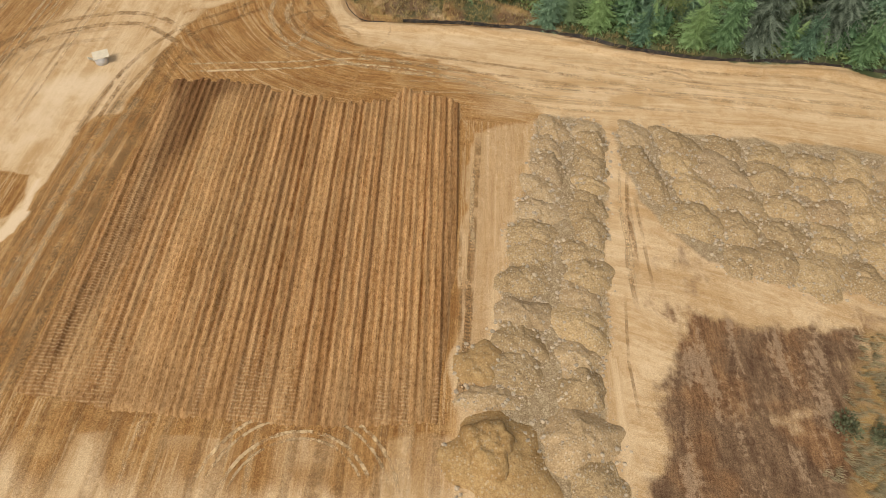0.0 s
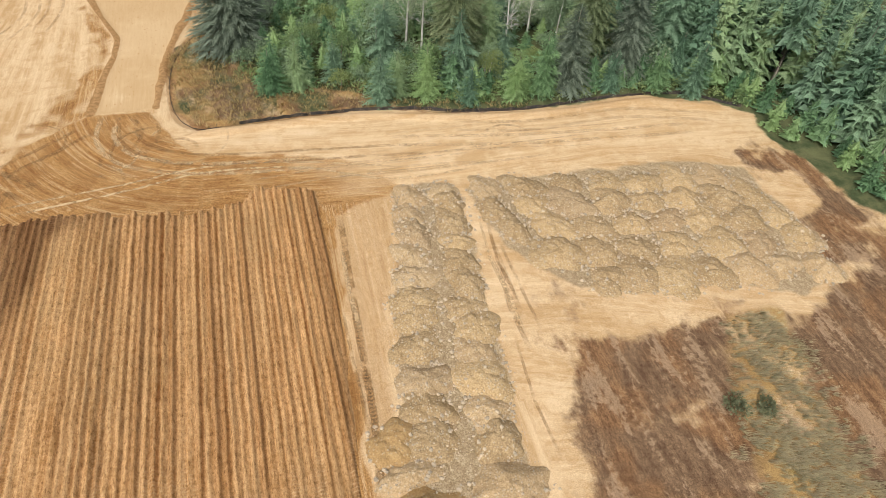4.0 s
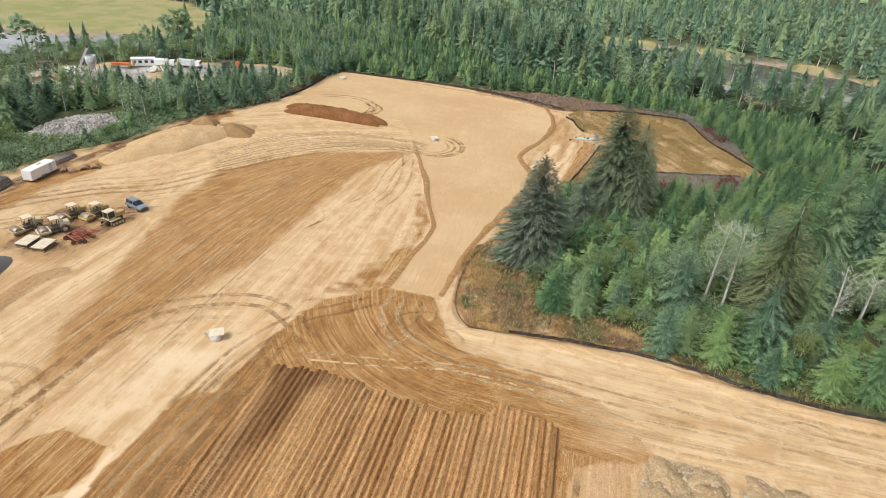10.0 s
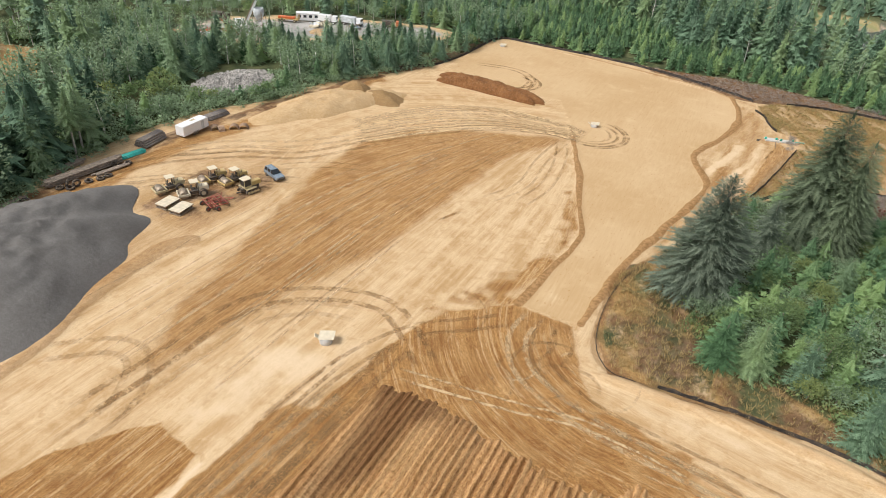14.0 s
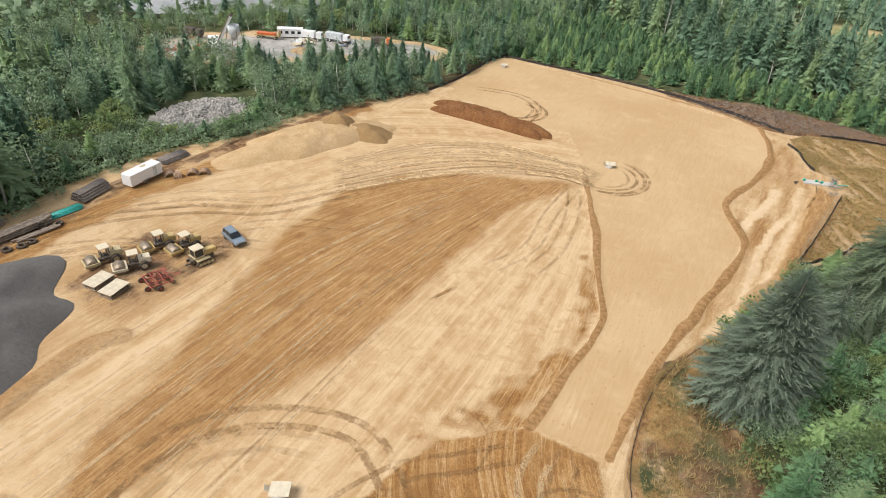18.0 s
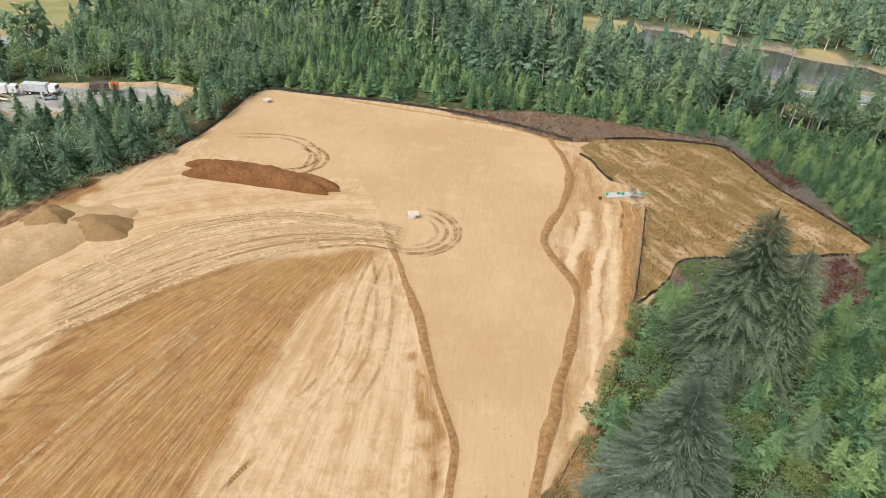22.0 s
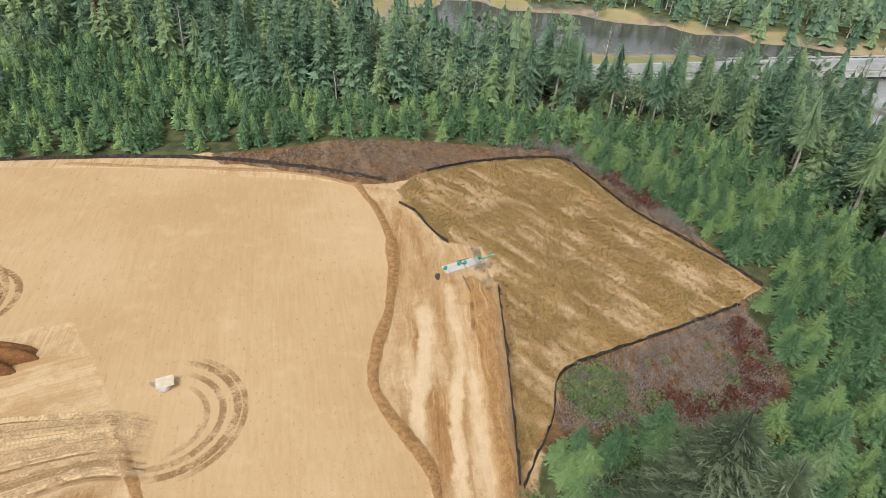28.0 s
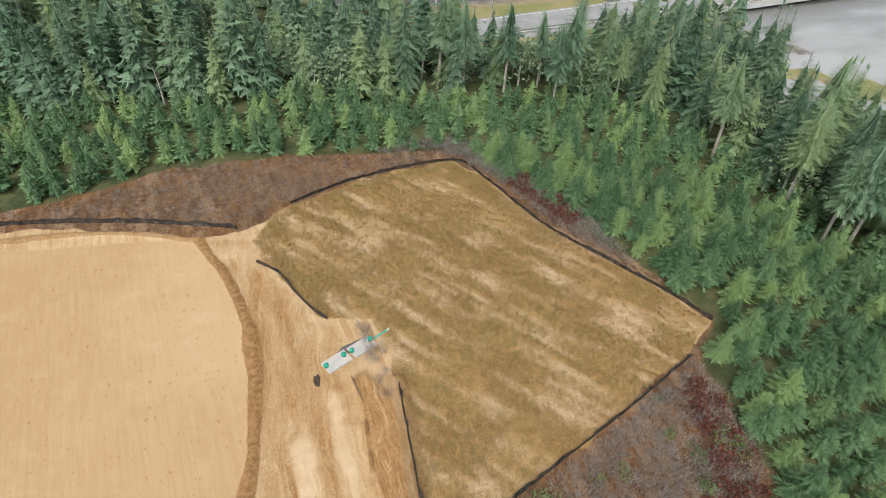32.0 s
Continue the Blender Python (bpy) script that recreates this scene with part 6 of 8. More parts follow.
for bx, by, bh, i in BIRCHES:
    wood = join(stem([(-0.3, 0.2), (bh * 0.5, 0.12), (bh, 0.03)], 7, (0.5, 0.2), i), limbs(bh, 80 + i, 30 if i < 2 else 44, 0.34, 0.2, 0.42))
    single_tree("birch_tree", bx, by, [leafy_crown(bh, 2.7, 85 + i, (3000, 3200, 160, 1100)[i], 0.14, 18, 0.36), wood], MAT_BIRCH, MAT_PALEBARK, "pale-barked birch with a thin pale green crown" if i != 2 else "bare white-limbed birch without leaves", 70.0 * i)
single_tree("dead_fir_tree", -60.0, 229.0, conifer_model(13.5, 2.0, 91, 90, 4, bare=0.1), MAT_RUST, MAT_BARK, "dead fir with rust-red needles")
for i, (bx, by, bh) in enumerate(((-29.6, 213.0, 15.0), (-42, 217, 12.0), (-20.5, 203.5, 7.0), (-12.5, 199.5, 6.0), (44.0, 207.0, 13.0))):
    single_tree("dead_snag_tree", bx, by, [limbs(bh, 95 + i, 22, 0.25, 0.09), stem([(-0.3, 0.18), (bh * 0.5, 0.11), (bh, 0.03)], 6, (0.4, 0.3), i)], MAT_GREYTWIG, MAT_PALEBARK, "bleached bare standing dead trunk", 50.0 * i)


# ---- grass, brush ----
def build_low_growth():
    rng = np.random.RandomState(17)

    def spots(x, y, lo, hi, n):
        return [(float(a), float(b), rng.uniform(lo, hi), rng.uniform(0, 6.28), rng.randint(0, n)) for a, b in zip(x, y)]

    tufts = [[tuft(s, 8, 0.42, 0.7, 0.022)] for s in (1, 2, 3)]
    x, y = scatter(-8, 40, 110, 176, 0.36, 21)
    d = inside_distance(x, y, GRASS)
    rows = clumps(x, y)
    patch = value_noise(x, y, 9, 33)
    keep = (d > 0.2) & (rng.rand(len(x)) < 0.24 + 0.56 * step(rows, -0.25, 0.15) + 0.6 * step(-d, -3.0, -0.5) * (y > 150))
    green = keep & (patch * 0.6 + rows > 0.22)
    spread_stuff("dry_grass", tufts, spots(x[keep & ~green], y[keep & ~green], 0.7, 1.5, 3), [MAT_STRAW], "dry straw-coloured grass in mown rows", "grass")
    spread_stuff("olive_grass", tufts, spots(x[green], y[green], 0.7, 1.3, 3), [MAT_GRASS], "olive green grass tufts among straw", "grass")
    x, y = scatter(-15, 40, 60, 98, 0.55, 22)
    d, e = inside_distance(x, y, ISLE), inside_distance(x, y, SITE)
    keep = (d > 0.3) & (e > -2) & (rng.rand(len(x)) < 0.75)
    spread_stuff("rough_grass", tufts, spots(x[keep], y[keep], 0.8, 1.9, 3), [MAT_STRAW], "rough dry grass at the wood's edge", "grass")
    long_tufts = [[tuft(s, 15, 0.8, 0.45, 0.02, (0.5, -0.9))] for s in (4, 5, 6)]
    x, y = scatter(28, 44, 5, 30, 0.23, 23)
    d, t = inside_distance(x, y, PEAT), inside_distance(x, y, TALL_GRASS)
    t = t + 1.6 * value_noise(x, y, 2.2, 97) + 0.9 * value_noise(x, y, 0.8, 96)
    keep = (d > 0.3) & (rng.rand(len(x)) < np.clip(0.25 + 0.16 * t, 0, 0.75) * (t > 0) * (0.7 + 0.9 * value_noise(x + 0.4 * y, y * 0.25, 1.6, 98)))
    spread_stuff("long_dead_grass", long_tufts, [(a, b, c, 0.7 * r / 6.28 - 0.35, k) for a, b, c, r, k in spots(x[keep], y[keep], 0.55, 1.25, 3)], [MAT_DULLSTRAW], "long flattened weathered grass", "grass")
    twigs = [[twig_crown(1.0, 1.3, s, 40)] for s in (7, 8, 9)]
    x, y = scatter(-32, 34, 112, 183, 0.6, 24)
    n, e = inside_distance(x, y, BRUSH_N), inside_distance(x, y, BRUSH_E)
    outer = inside_distance(x, y, GRASS)
    outer = (outer < -0.9) & (outer > -5.5) & (x > 2) & (y > 133)
    keep = ((n > 0.3) | (e > 0.3) | outer) & (rng.rand(len(x)) < 0.85)
    spread_stuff("brush", twigs, [(a, b, s * (0.5 if c > 0 else 1.0), r, k) for (a, b, s, r, k), c in zip(spots(x[keep], y[keep], 0.6, 1.3, 3), n[keep])], [MAT_GREYTWIG], "grey leafless brush and cut branches", "brush")
    dx, dy = scatter(-82, -70, 124, 172, 0.55, 27)
    keep = line_distance(dx, dy, DEBRIS)[0] < 1.5
    spread_stuff("brushwood", twigs, spots(dx[keep], dy[keep], 0.4, 0.8, 3), [MAT_BROWNTWIG], "heaped red-brown brushwood along a fence", "brush")
    red = [[leafy_crown(0.9, 0.8, s, 60, 0.28, 4)] for s in (10, 11)]
    red_at = np.minimum(line_distance(x, y, [(28.6, 129), (27.2, 124.6), (26.0, 120.9), (22.0, 118.6), (13.6, 118.6)])[0], line_distance(x, y, [(28.9, 166), (30.4, 160), (30.6, 156)])[0] + 0.4)
    keep = (red_at < 1.9 + 0.9 * value_noise(x, y, 2.0, 15)) & (rng.rand(len(x)) < 0.26)
    spread_stuff("red_brush", red, spots(x[keep], y[keep], 0.6, 1.2, 2), [MAT_RED], "low brush with dark red leaves", "brush")
    green = [[leafy_crown(0.9, 0.8, s, 80, 0.2, 5)] for s in (12, 13)]
    keep = ((e > 0.2) & (rng.rand(len(x)) < 0.06)) | ((e > 0.2) & (np.hypot(x - 8.4, (y - 122.4) * 0.8) < 3.2) & (rng.rand(len(x)) < 0.8))
    spread_stuff("green_brush", green, spots(x[keep], y[keep], 0.6, 1.3, 2), [MAT_LEAF], "low green brambles among grey brush", "brush")
    x, y = scatter(-14, 62, 58, 112, 1.0, 25)
    d = -inside_distance(x, y, SITE)
    keep = (d > np.where(y < 68, 1.3, -1.0)) & (d < 6) & (rng.rand(len(x)) < 0.55)
    spread_stuff("brambles", green, spots(x[keep], y[keep], 0.6, 1.5, 2), [MAT_LEAF], "low green brambles under the trees", "brush")
    x, y = scatter(-104, -68, 30, 140, 1.0, 26)
    d = -inside_distance(x, y, SITE)
    keep = (d > -1.6) & (d < 3.5 + 7.0 * ((y > 78) & (y < 118))) & (rng.rand(len(x)) < 0.6) & (np.hypot((x + 96.0) / 6.6, (y - 101.5) / 9.6) > 0.95)
    spread_stuff("hedge_brush", green, spots(x[keep], y[keep], 0.8, 1.9, 2), [MAT_OLIVE], "olive scrub along the yard's edge", "brush")


build_low_growth()


for i, (bx, by) in enumerate(((31.8, 18.0), (34.2, 17.6))):
    bush = plant_kind("bush", [leafy_crown(1.3 - 0.3 * i, 1.15 - 0.2 * i, 58 + i, 420, 0.2, 7, 0.0), stem([(-0.2, 0.05), (0.6, 0.02)], 5)], MAT_SCRUB, MAT_BARK, "small dark green bush among flattened grass", "bush", "bushes on the peat flat")
    bush.matrix_basis = stand_plan(bx, by, 40.0 * i)


# ---- mesh helpers for things ----
def box(bm, cx, cy, cz, sx, sy, sz, bev=0.0, taper=1.0, rot=None):
    """A bevelled block about its middle; taper narrows its top."""
    r = bmesh.ops.create_cube(bm, size=1.0)
    for v in r["verts"]:
        k = taper if v.co.z > 0 else 1.0
        v.co = Vector((v.co.x * sx * k, v.co.y * sy * k, v.co.z * sz))
    if bev:
        edges = list({e for v in r["verts"] for e in v.link_edges})
        out = bmesh.ops.bevel(bm, geom=edges, offset=bev, segments=2, affect="EDGES", profile=0.6)
        verts = list({v for f in out["faces"] for v in f.verts} | {v for v in r["verts"] if v.is_valid})
    else:
        verts = r["verts"]
    m = Matrix.Translation((cx, cy, cz)) @ (rot or Matrix.Identity(4))
    bmesh.ops.transform(bm, matrix=m, verts=[v for v in verts if v.is_valid])
    return bm


def tube(bm, a, b, r0, r1=None, sides=12, caps=True):
    """A round bar from a to b."""
    a, b = Vector(a), Vector(b)
    d = b - a
    m = Matrix.Translation((a + b) / 2) @ d.to_track_quat("Z", "Y").to_matrix().to_4x4()
    bmesh.ops.create_cone(bm, cap_ends=caps, segments=sides, radius1=r0, radius2=r0 if r1 is None else r1, depth=d.length, matrix=m)
    return bm


def solid(*makes):
    bm = bmesh.new()
    for make in makes:
        make(bm)
    return bm


def boxed(*a, **k):
    return solid(lambda bm: box(bm, *a, **k))


def tubed(*a, **k):
    return solid(lambda bm: tube(bm, *a, **k))


def lathe(profile, sides, axis_y=False):
    """A turned ring from (radius, offset) points; its axle along y or z."""
    bm = bmesh.new()
    loops = []
    for i in range(sides):
        a = 2 * math.pi * i / sides
        loops.append([bm.verts.new((r * math.cos(a), h, r * math.sin(a)) if axis_y else (r * math.cos(a), r * math.sin(a), h)) for r, h in profile])
    for i in range(sides):
        p, q = loops[i], loops[(i + 1) % sides]
        for k in range(len(profile) - 1):
            bm.faces.new((p[k], q[k], q[k + 1], p[k + 1]))
    bmesh.ops.recalc_face_normals(bm, faces=bm.faces)
    for f in bm.faces:
        f.smooth = True
    return bm


def moved(bm, m):
    bmesh.ops.transform(bm, matrix=m, verts=bm.verts)
    return bm


MAT_CONCRETE = simple("pale_concrete", (0.53, 0.52, 0.49), 0.85, 0, 0.2, 1.5, DUST, 0.4)
MAT_PLY = simple("weathered_plywood", (0.60, 0.52, 0.38), 0.8, 0, 0.15, 2.0)
MAT_GREEN = simple("green_plastic", (0.02, 0.36, 0.25), 0.4, 0, 0.15, 2.0)
MAT_TEAL = simple("teal_plastic_pipe", (0.06, 0.50, 0.42), 0.4, 0, 0.2, 2.0)
MAT_WHITE = simple("white_paint", (0.80, 0.80, 0.79), 0.4, 0, 0.08, 0.8, DUST, 0.2)
MAT_CREAM = simple("cream_paint", (0.66, 0.58, 0.42), 0.5, 0, 0.15, 1.5, DUST, 0.4)
MAT_MACHINE = simple("machine_yellow_paint", (0.50, 0.36, 0.13), 0.45, 0, 0.2, 1.5, DUST, 0.6)
MAT_DULLYELLOW = simple("faded_yellow_paint", (0.50, 0.42, 0.24), 0.55, 0, 0.2, 1.5, DUST, 0.5)
MAT_REDPAINT = simple("worn_red_paint", (0.36, 0.07, 0.05), 0.5, 0, 0.3, 3.0, DUST, 0.4)
MAT_STEEL = simple("dusty_steel", (0.36, 0.30, 0.23), 0.55, 0.6, 0.3, 3.0, DUST, 0.6)
MAT_DARKSTEEL = simple("dark_greased_steel", (0.075, 0.07, 0.065), 0.6, 0.3, 0.3, 3.0, DUST, 0.5)
MAT_RUBBER = simple("tyre_rubber", (0.035, 0.033, 0.032), 0.85, 0, 0.3, 4.0, DUST, 0.5)
MAT_RUSTPIPE = simple("rusty_corrugated_steel", (0.34, 0.23, 0.15), 0.75, 0.4, 0.35, 3.0)
MAT_GREYPIPE = simple("weathered_grey_pipe", (0.20, 0.18, 0.165), 0.75, 0, 0.3, 3.0, DUST, 0.4)
MAT_TIMBER = simple("weathered_timber", (0.27, 0.215, 0.165), 0.9, 0, 0.35, 3.0)
MAT_FABRIC = simple("black_silt_fabric", (0.022, 0.02, 0.019), 0.8, 0, 0.4, 2.0, (0.13, 0.09, 0.05), 0.5)
MAT_STAKE = simple("wooden_stake", (0.20, 0.15, 0.095), 0.85, 0, 0.3, 4.0)
MAT_CAR = simple("slate_blue_car_paint", (0.27, 0.345, 0.41), 0.25, 0.35, 0.1, 1.0, DUST, 0.15)
MAT_CHROME = simple("bright_metal", (0.6, 0.6, 0.6), 0.25, 0.9, 0.1)
MAT_ASPHALT = simple("worn_grey_road", (0.33, 0.33, 0.325), 0.9, 0, 0.15, 0.2)
MAT_PAINTLINE = simple("road_line_paint", (0.75, 0.74, 0.70), 0.7, 0, 0.1)
MAT_ORANGE = simple("orange_paint", (0.60, 0.14, 0.04), 0.5, 0, 0.2)
MAT_TARP = simple("pale_grey_tarpaulin", (0.55, 0.57, 0.57), 0.6, 0, 0.2, 1.0)


def glass_material():
    m, nt, b = start("tinted_glass")
    b.inputs["Base Color"].default_value = (0.02, 0.025, 0.03, 1)
    b.inputs["Roughness"].default_value, b.inputs["IOR"].default_value = 0.06, 1.5
    return m


MAT_GLASS = glass_material()


# ---- heaps ----
def mound_mesh(rx, ry, h, seed, power=1.25, flat=0.0, rough=1.7, sides=40, steps=15, square=0.0):
    """A dumped load: rounded top, uneven skirt, lumps and slumped ribs."""
    rng = np.random.RandomState(seed)
    ph = rng.uniform(0, 6.28, 6)
    a = np.arange(sides) * 2 * np.pi / sides
    edge = 1 + 0.12 * np.sin(2 * a + ph[0]) + 0.10 * np.sin(3 * a + ph[1]) + 0.07 * np.sin(5 * a + ph[2]) + 0.05 * np.sin(9 * a + ph[3])
    edge = edge * (1 + square * ((np.abs(np.cos(a)) ** 4 + np.abs(np.sin(a)) ** 4) ** -0.25 - 1))
    rho = np.linspace(0, 1, steps + 1)[1:] ** 0.9
    rr, aa = np.meshgrid(rho, a, indexing="ij")
    ee = np.broadcast_to(edge, rr.shape)
    x, y = rr * ee * rx * np.cos(aa), rr * ee * ry * np.sin(aa)
    body = np.clip(np.cos(np.clip((rr - flat) / (1 - flat), 0, 1) * np.pi / 2), 0, 1) ** power
    ox, oy = rng.uniform(0, 200, 2)
    z = h * body * (1 + 0.18 * value_noise(x + ox, y + oy, 1.3, seed % 97, 3)) + rough * 0.09 * value_noise(x + ox, y + oy, 0.42, seed % 89, 2) * (1 - rr ** 4) - 0.10 * rr ** 3
    v = np.concatenate([[[0, 0, h * (1 + 0.0)]], np.stack([x, y, z], -1).reshape(-1, 3)])
    v[0, 2] = z[0].mean()
    i = np.arange(sides)
    j = (i + 1) % sides
    quads = [np.stack([1 + k * sides + i, 1 + (k + 1) * sides + i, 1 + (k + 1) * sides + j, 1 + k * sides + j], 1) for k in range(steps - 1)]
    cap = np.stack([np.zeros_like(i), 1 + i, 1 + j, 1 + j], 1)
    me = bpy.data.meshes.new("heap")
    me.from_pydata(v.tolist(), [], [tuple(q[:3]) for q in cap.tolist()] + [tuple(q) for k in quads for q in k.tolist()])
    me.polygons.foreach_set("use_smooth", np.full(len(me.polygons), True))
    return me


HEAPS = []
ROW, FIELDPILES = "dumped loads beside the field", "dumped loads on the stony flat"


def heap(name, x, y, rx, ry, h, seed, material, label, group="", turn=0.0, **kw):
    if group in (ROW, FIELDPILES) and name == "soil_mound":
        vary = np.random.RandomState(seed).uniform(-1, 1, 4)
        x, y, rx, ry, h = x + 0.35 * vary[0], y + 0.45 * vary[1], rx * (1 + 0.14 * vary[2]), ry * (1 + 0.18 * vary[3]), h * (0.92 + 0.2 * vary[0])
    me = mound_mesh(rx, ry, h, seed, **kw)
    me.materials.append(material)
    ob = tagged(new(name, me), label, "soil mound", group)
    ob.matrix_basis = stand_plan(x, y, turn, -0.05)
    HEAPS.append((x, y, max(rx, ry), h, rx, ry, radians(turn)))
    return ob


for i in range(11):
    hy = 47.6 - 2.7 * i
    heap("soil_mound", 8.0 + 0.155 * (hy - 22) - 0.3 * (i % 2), hy, 2.5 - 0.05 * (10 - i), 2.35, 0.72 + 0.16 * (i % 3), 100 + i, MAT_PALEPILE if i < 5 or i == 8 else MAT_STONY, "orange-tan heap of dumped sandy soil" if i < 5 or i == 8 else "grey-tan heap of dumped stony soil", ROW, 4.0 * (i % 4) - 6, power=1.1)
for i in range(12):
    hy = 48.2 - 2.6 * i
    heap("soil_mound", 12.3 + 0.135 * (hy - 22) + 0.3 * (i % 2), hy, 2.45 - 0.05 * (11 - i), 2.3, 0.72 + 0.2 * (i % 2), 130 + i, MAT_PALEPILE if i in (0, 8, 10) else MAT_STONY, "tan heap of dumped soil strewn with stones", ROW, 5.0 * (i % 3) - 5, power=1.1)
heap("soil_mound", 11.8, 16.0, 3.1, 2.3, 1.15, 150, MAT_PALEPILE, "pale sandy heap at the end of a row", ROW)
heap("soil_mound", 12.8, 12.6, 2.7, 2.4, 0.8, 151, MAT_STONY, "dull brown heap of dumped soil", ROW)
heap("clay_mound", 4.9, 21.0, 2.0, 1.9, 0.6, 152, MAT_YELLOW, "block-shaped heap of orange-yellow clay", ROW, power=0.5, flat=0.35, rough=2.0)
heap("clay_mound", 5.6, 18.4, 2.5, 1.4, 0.7, 153, MAT_PALEPILE, "low tan heap of stony clay", ROW)
heap("clay_mound", 6.4, 13.8, 4.0, 3.6, 1.1, 154, MAT_YELLOW, "broad orange-yellow clay heap with a broken top", ROW, power=0.8, rough=1.8)
heap("clay_mound", 5.6, 14.6, 2.0, 2.0, 1.75, 155, MAT_YELLOW, "broken block of yellow clay on a broad heap", ROW, power=0.35, flat=0.5, rough=2.4)
n = 0
for hy, x0, x1 in ((32.8, 27.6, 42.0), (36.4, 24.0, 50.2), (40.0, 21.4, 50.4), (43.4, 20.2, 49.6), (46.4, 20.4, 47.0)):
    for k in range(round((x1 - x0) / 4.1) + 1):
        hx = x0 + (x1 - x0) * k / round((x1 - x0) / 4.1)
        heap("soil_mound", hx, hy - 0.10 * (hx - 30), 2.5 + 0.5 * ((n * 7) % 5) / 4, 2.2 + 0.4 * ((n * 3) % 4) / 3, 0.65 + 0.45 * ((n * 5) % 7) / 6, 200 + n, MAT_PALEPILE if n % 6 == 4 else MAT_STONY, "pale tan heap of dumped sandy soil" if n % 6 == 4 else "grey-brown heap of dumped stony soil", FIELDPILES, 23.0 * n, power=1.1)
        n += 1
for hx, hy in ((46.0, 31.6), (49.6, 30.2), (51.0, 33.6)):
    heap("soil_mound", hx, hy, 2.4, 2.0, 1.0, 240 + int(hx), MAT_PALEPILE, "pale tan heap of dumped sandy soil", FIELDPILES, power=0.9)
heap("gravel_mound", -70.0, 39.2, 11.6, 20.8, 4.9, 300, MAT_GRAVEL, "large smooth heap of fine dark grey gravel", turn=-5, power=0.95, flat=0.08, rough=0.2, sides=72, steps=30)
heap("sand_mound", -75.0, 104.5, 6.4, 15.0, 2.0, 302, MAT_SANDPILE, "long smooth bank of pale graded sand", turn=-20, power=0.8, rough=0.3, sides=64, steps=24)
heap("sand_mound", -74.2, 111.4, 4.8, 4.2, 2.9, 303, MAT_BROWNPILE, "brown cone of soil on a sand bank", power=1.15, rough=0.5)
heap("sand_mound", -69.2, 112.6, 5.0, 3.6, 1.8, 304, MAT_BROWNPILE, "brown heap of soil spilling down a sand bank", power=1.2, rough=0.6, turn=25)
heap("soil_ridge", -55.3, 132.4, 12.8, 2.3, 2.0, 320, MAT_REDSOIL, "long low ridge of dumped red-brown soil", turn=-1.5, power=0.5, flat=0.35, rough=2.0, square=0.9, sides=110, steps=22)


def rock_mesh(seed):
    rng = np.random.RandomState(seed)
    bm = bmesh.new()
    bmesh.ops.create_icosphere(bm, subdivisions=1, radius=1.0)
    for v in bm.verts:
        v.co = Vector((v.co.x, v.co.y * rng.uniform(0.7, 1.0), v.co.z * 0.7)) * rng.uniform(0.75, 1.15)
    v = np.array([p.co[:] for p in bm.verts])
    f = np.array([[q.index for q in t.verts] for t in bm.faces])
    bm.free()
    return v, f


def build_stones():
    rng = np.random.RandomState(23)
    rocks = [rock_mesh(s) for s in range(5)]
    vs, fs, at = [], [], 0
    for x, y, r, h, rx, ry, turn in HEAPS:
        if x < 0:
            continue
        for _ in range(90):
            a, q = rng.uniform(0, 6.28), 1.06 * rng.rand() ** 0.28
            s = 0.05 + 0.19 * rng.rand() ** 4
            lx, ly = q * rx * math.cos(a), q * ry * math.sin(a)
            px, py = x + lx * math.cos(turn) - ly * math.sin(turn), y + lx * math.sin(turn) + ly * math.cos(turn)
            pz = ground_z(px, py) + h * max(math.cos(min(q, 1) * math.pi / 2), 0) ** 1.25 + 0.02
            v, f = rocks[rng.randint(5)]
            c, sn = math.cos(a), math.sin(a)
            vs.append(np.stack([(v[:, 0] * c - v[:, 1] * sn) * s + px, (v[:, 0] * sn + v[:, 1] * c) * s + py, v[:, 2] * s + pz], 1))
            fs.append(f + at)
            at += len(v)
    me = mesh_of("stones", UNIT * np.concatenate(vs), np.concatenate(fs), None, False)
    me.materials.append(MAT_ROCK)
    tagged(new("stones", me), "pale grey stones strewn over soil heaps", "stones", kind="stuff")
    vs, fs, at = [], [], 0
    for _ in range(2300):
        a, q = rng.uniform(0, 6.28), rng.rand() ** 0.5
        px, py = -96.2 + 5.8 * q * math.cos(a), 101.5 + 9.4 * q * math.sin(a)
        s = rng.uniform(0.1, 0.42)
        v = np.array([(sx, sy, sz) for sx in (-1, 1) for sy in (-0.7, 0.7) for sz in (-0.28, 0.28)]) * s * rng.uniform(0.7, 1.2, 3)
        m = np.array(Euler((rng.uniform(-0.9, 0.9), rng.uniform(-0.9, 0.9), a)).to_matrix())
        vs.append(v @ m.T + [px, py, ground_z(px, py) + 0.6 * (1 - q * q) * (1 + 0.5 * math.sin(px * 1.3 + py)) + 0.08])
        fs.append(np.array([(0, 1, 3, 2), (4, 6, 7, 5), (0, 4, 5, 1), (2, 3, 7, 6), (0, 2, 6, 4), (1, 5, 7, 3)]) + at)
        at += 8
    me = mesh_of("rubble", UNIT * np.concatenate(vs), np.concatenate(fs), None, False)
    me.materials.append(MAT_RUBBLE)
    tagged(new("rubble_pile", me), "jumbled pile of grey broken concrete slabs", "rubble", kind="stuff")


build_stones()


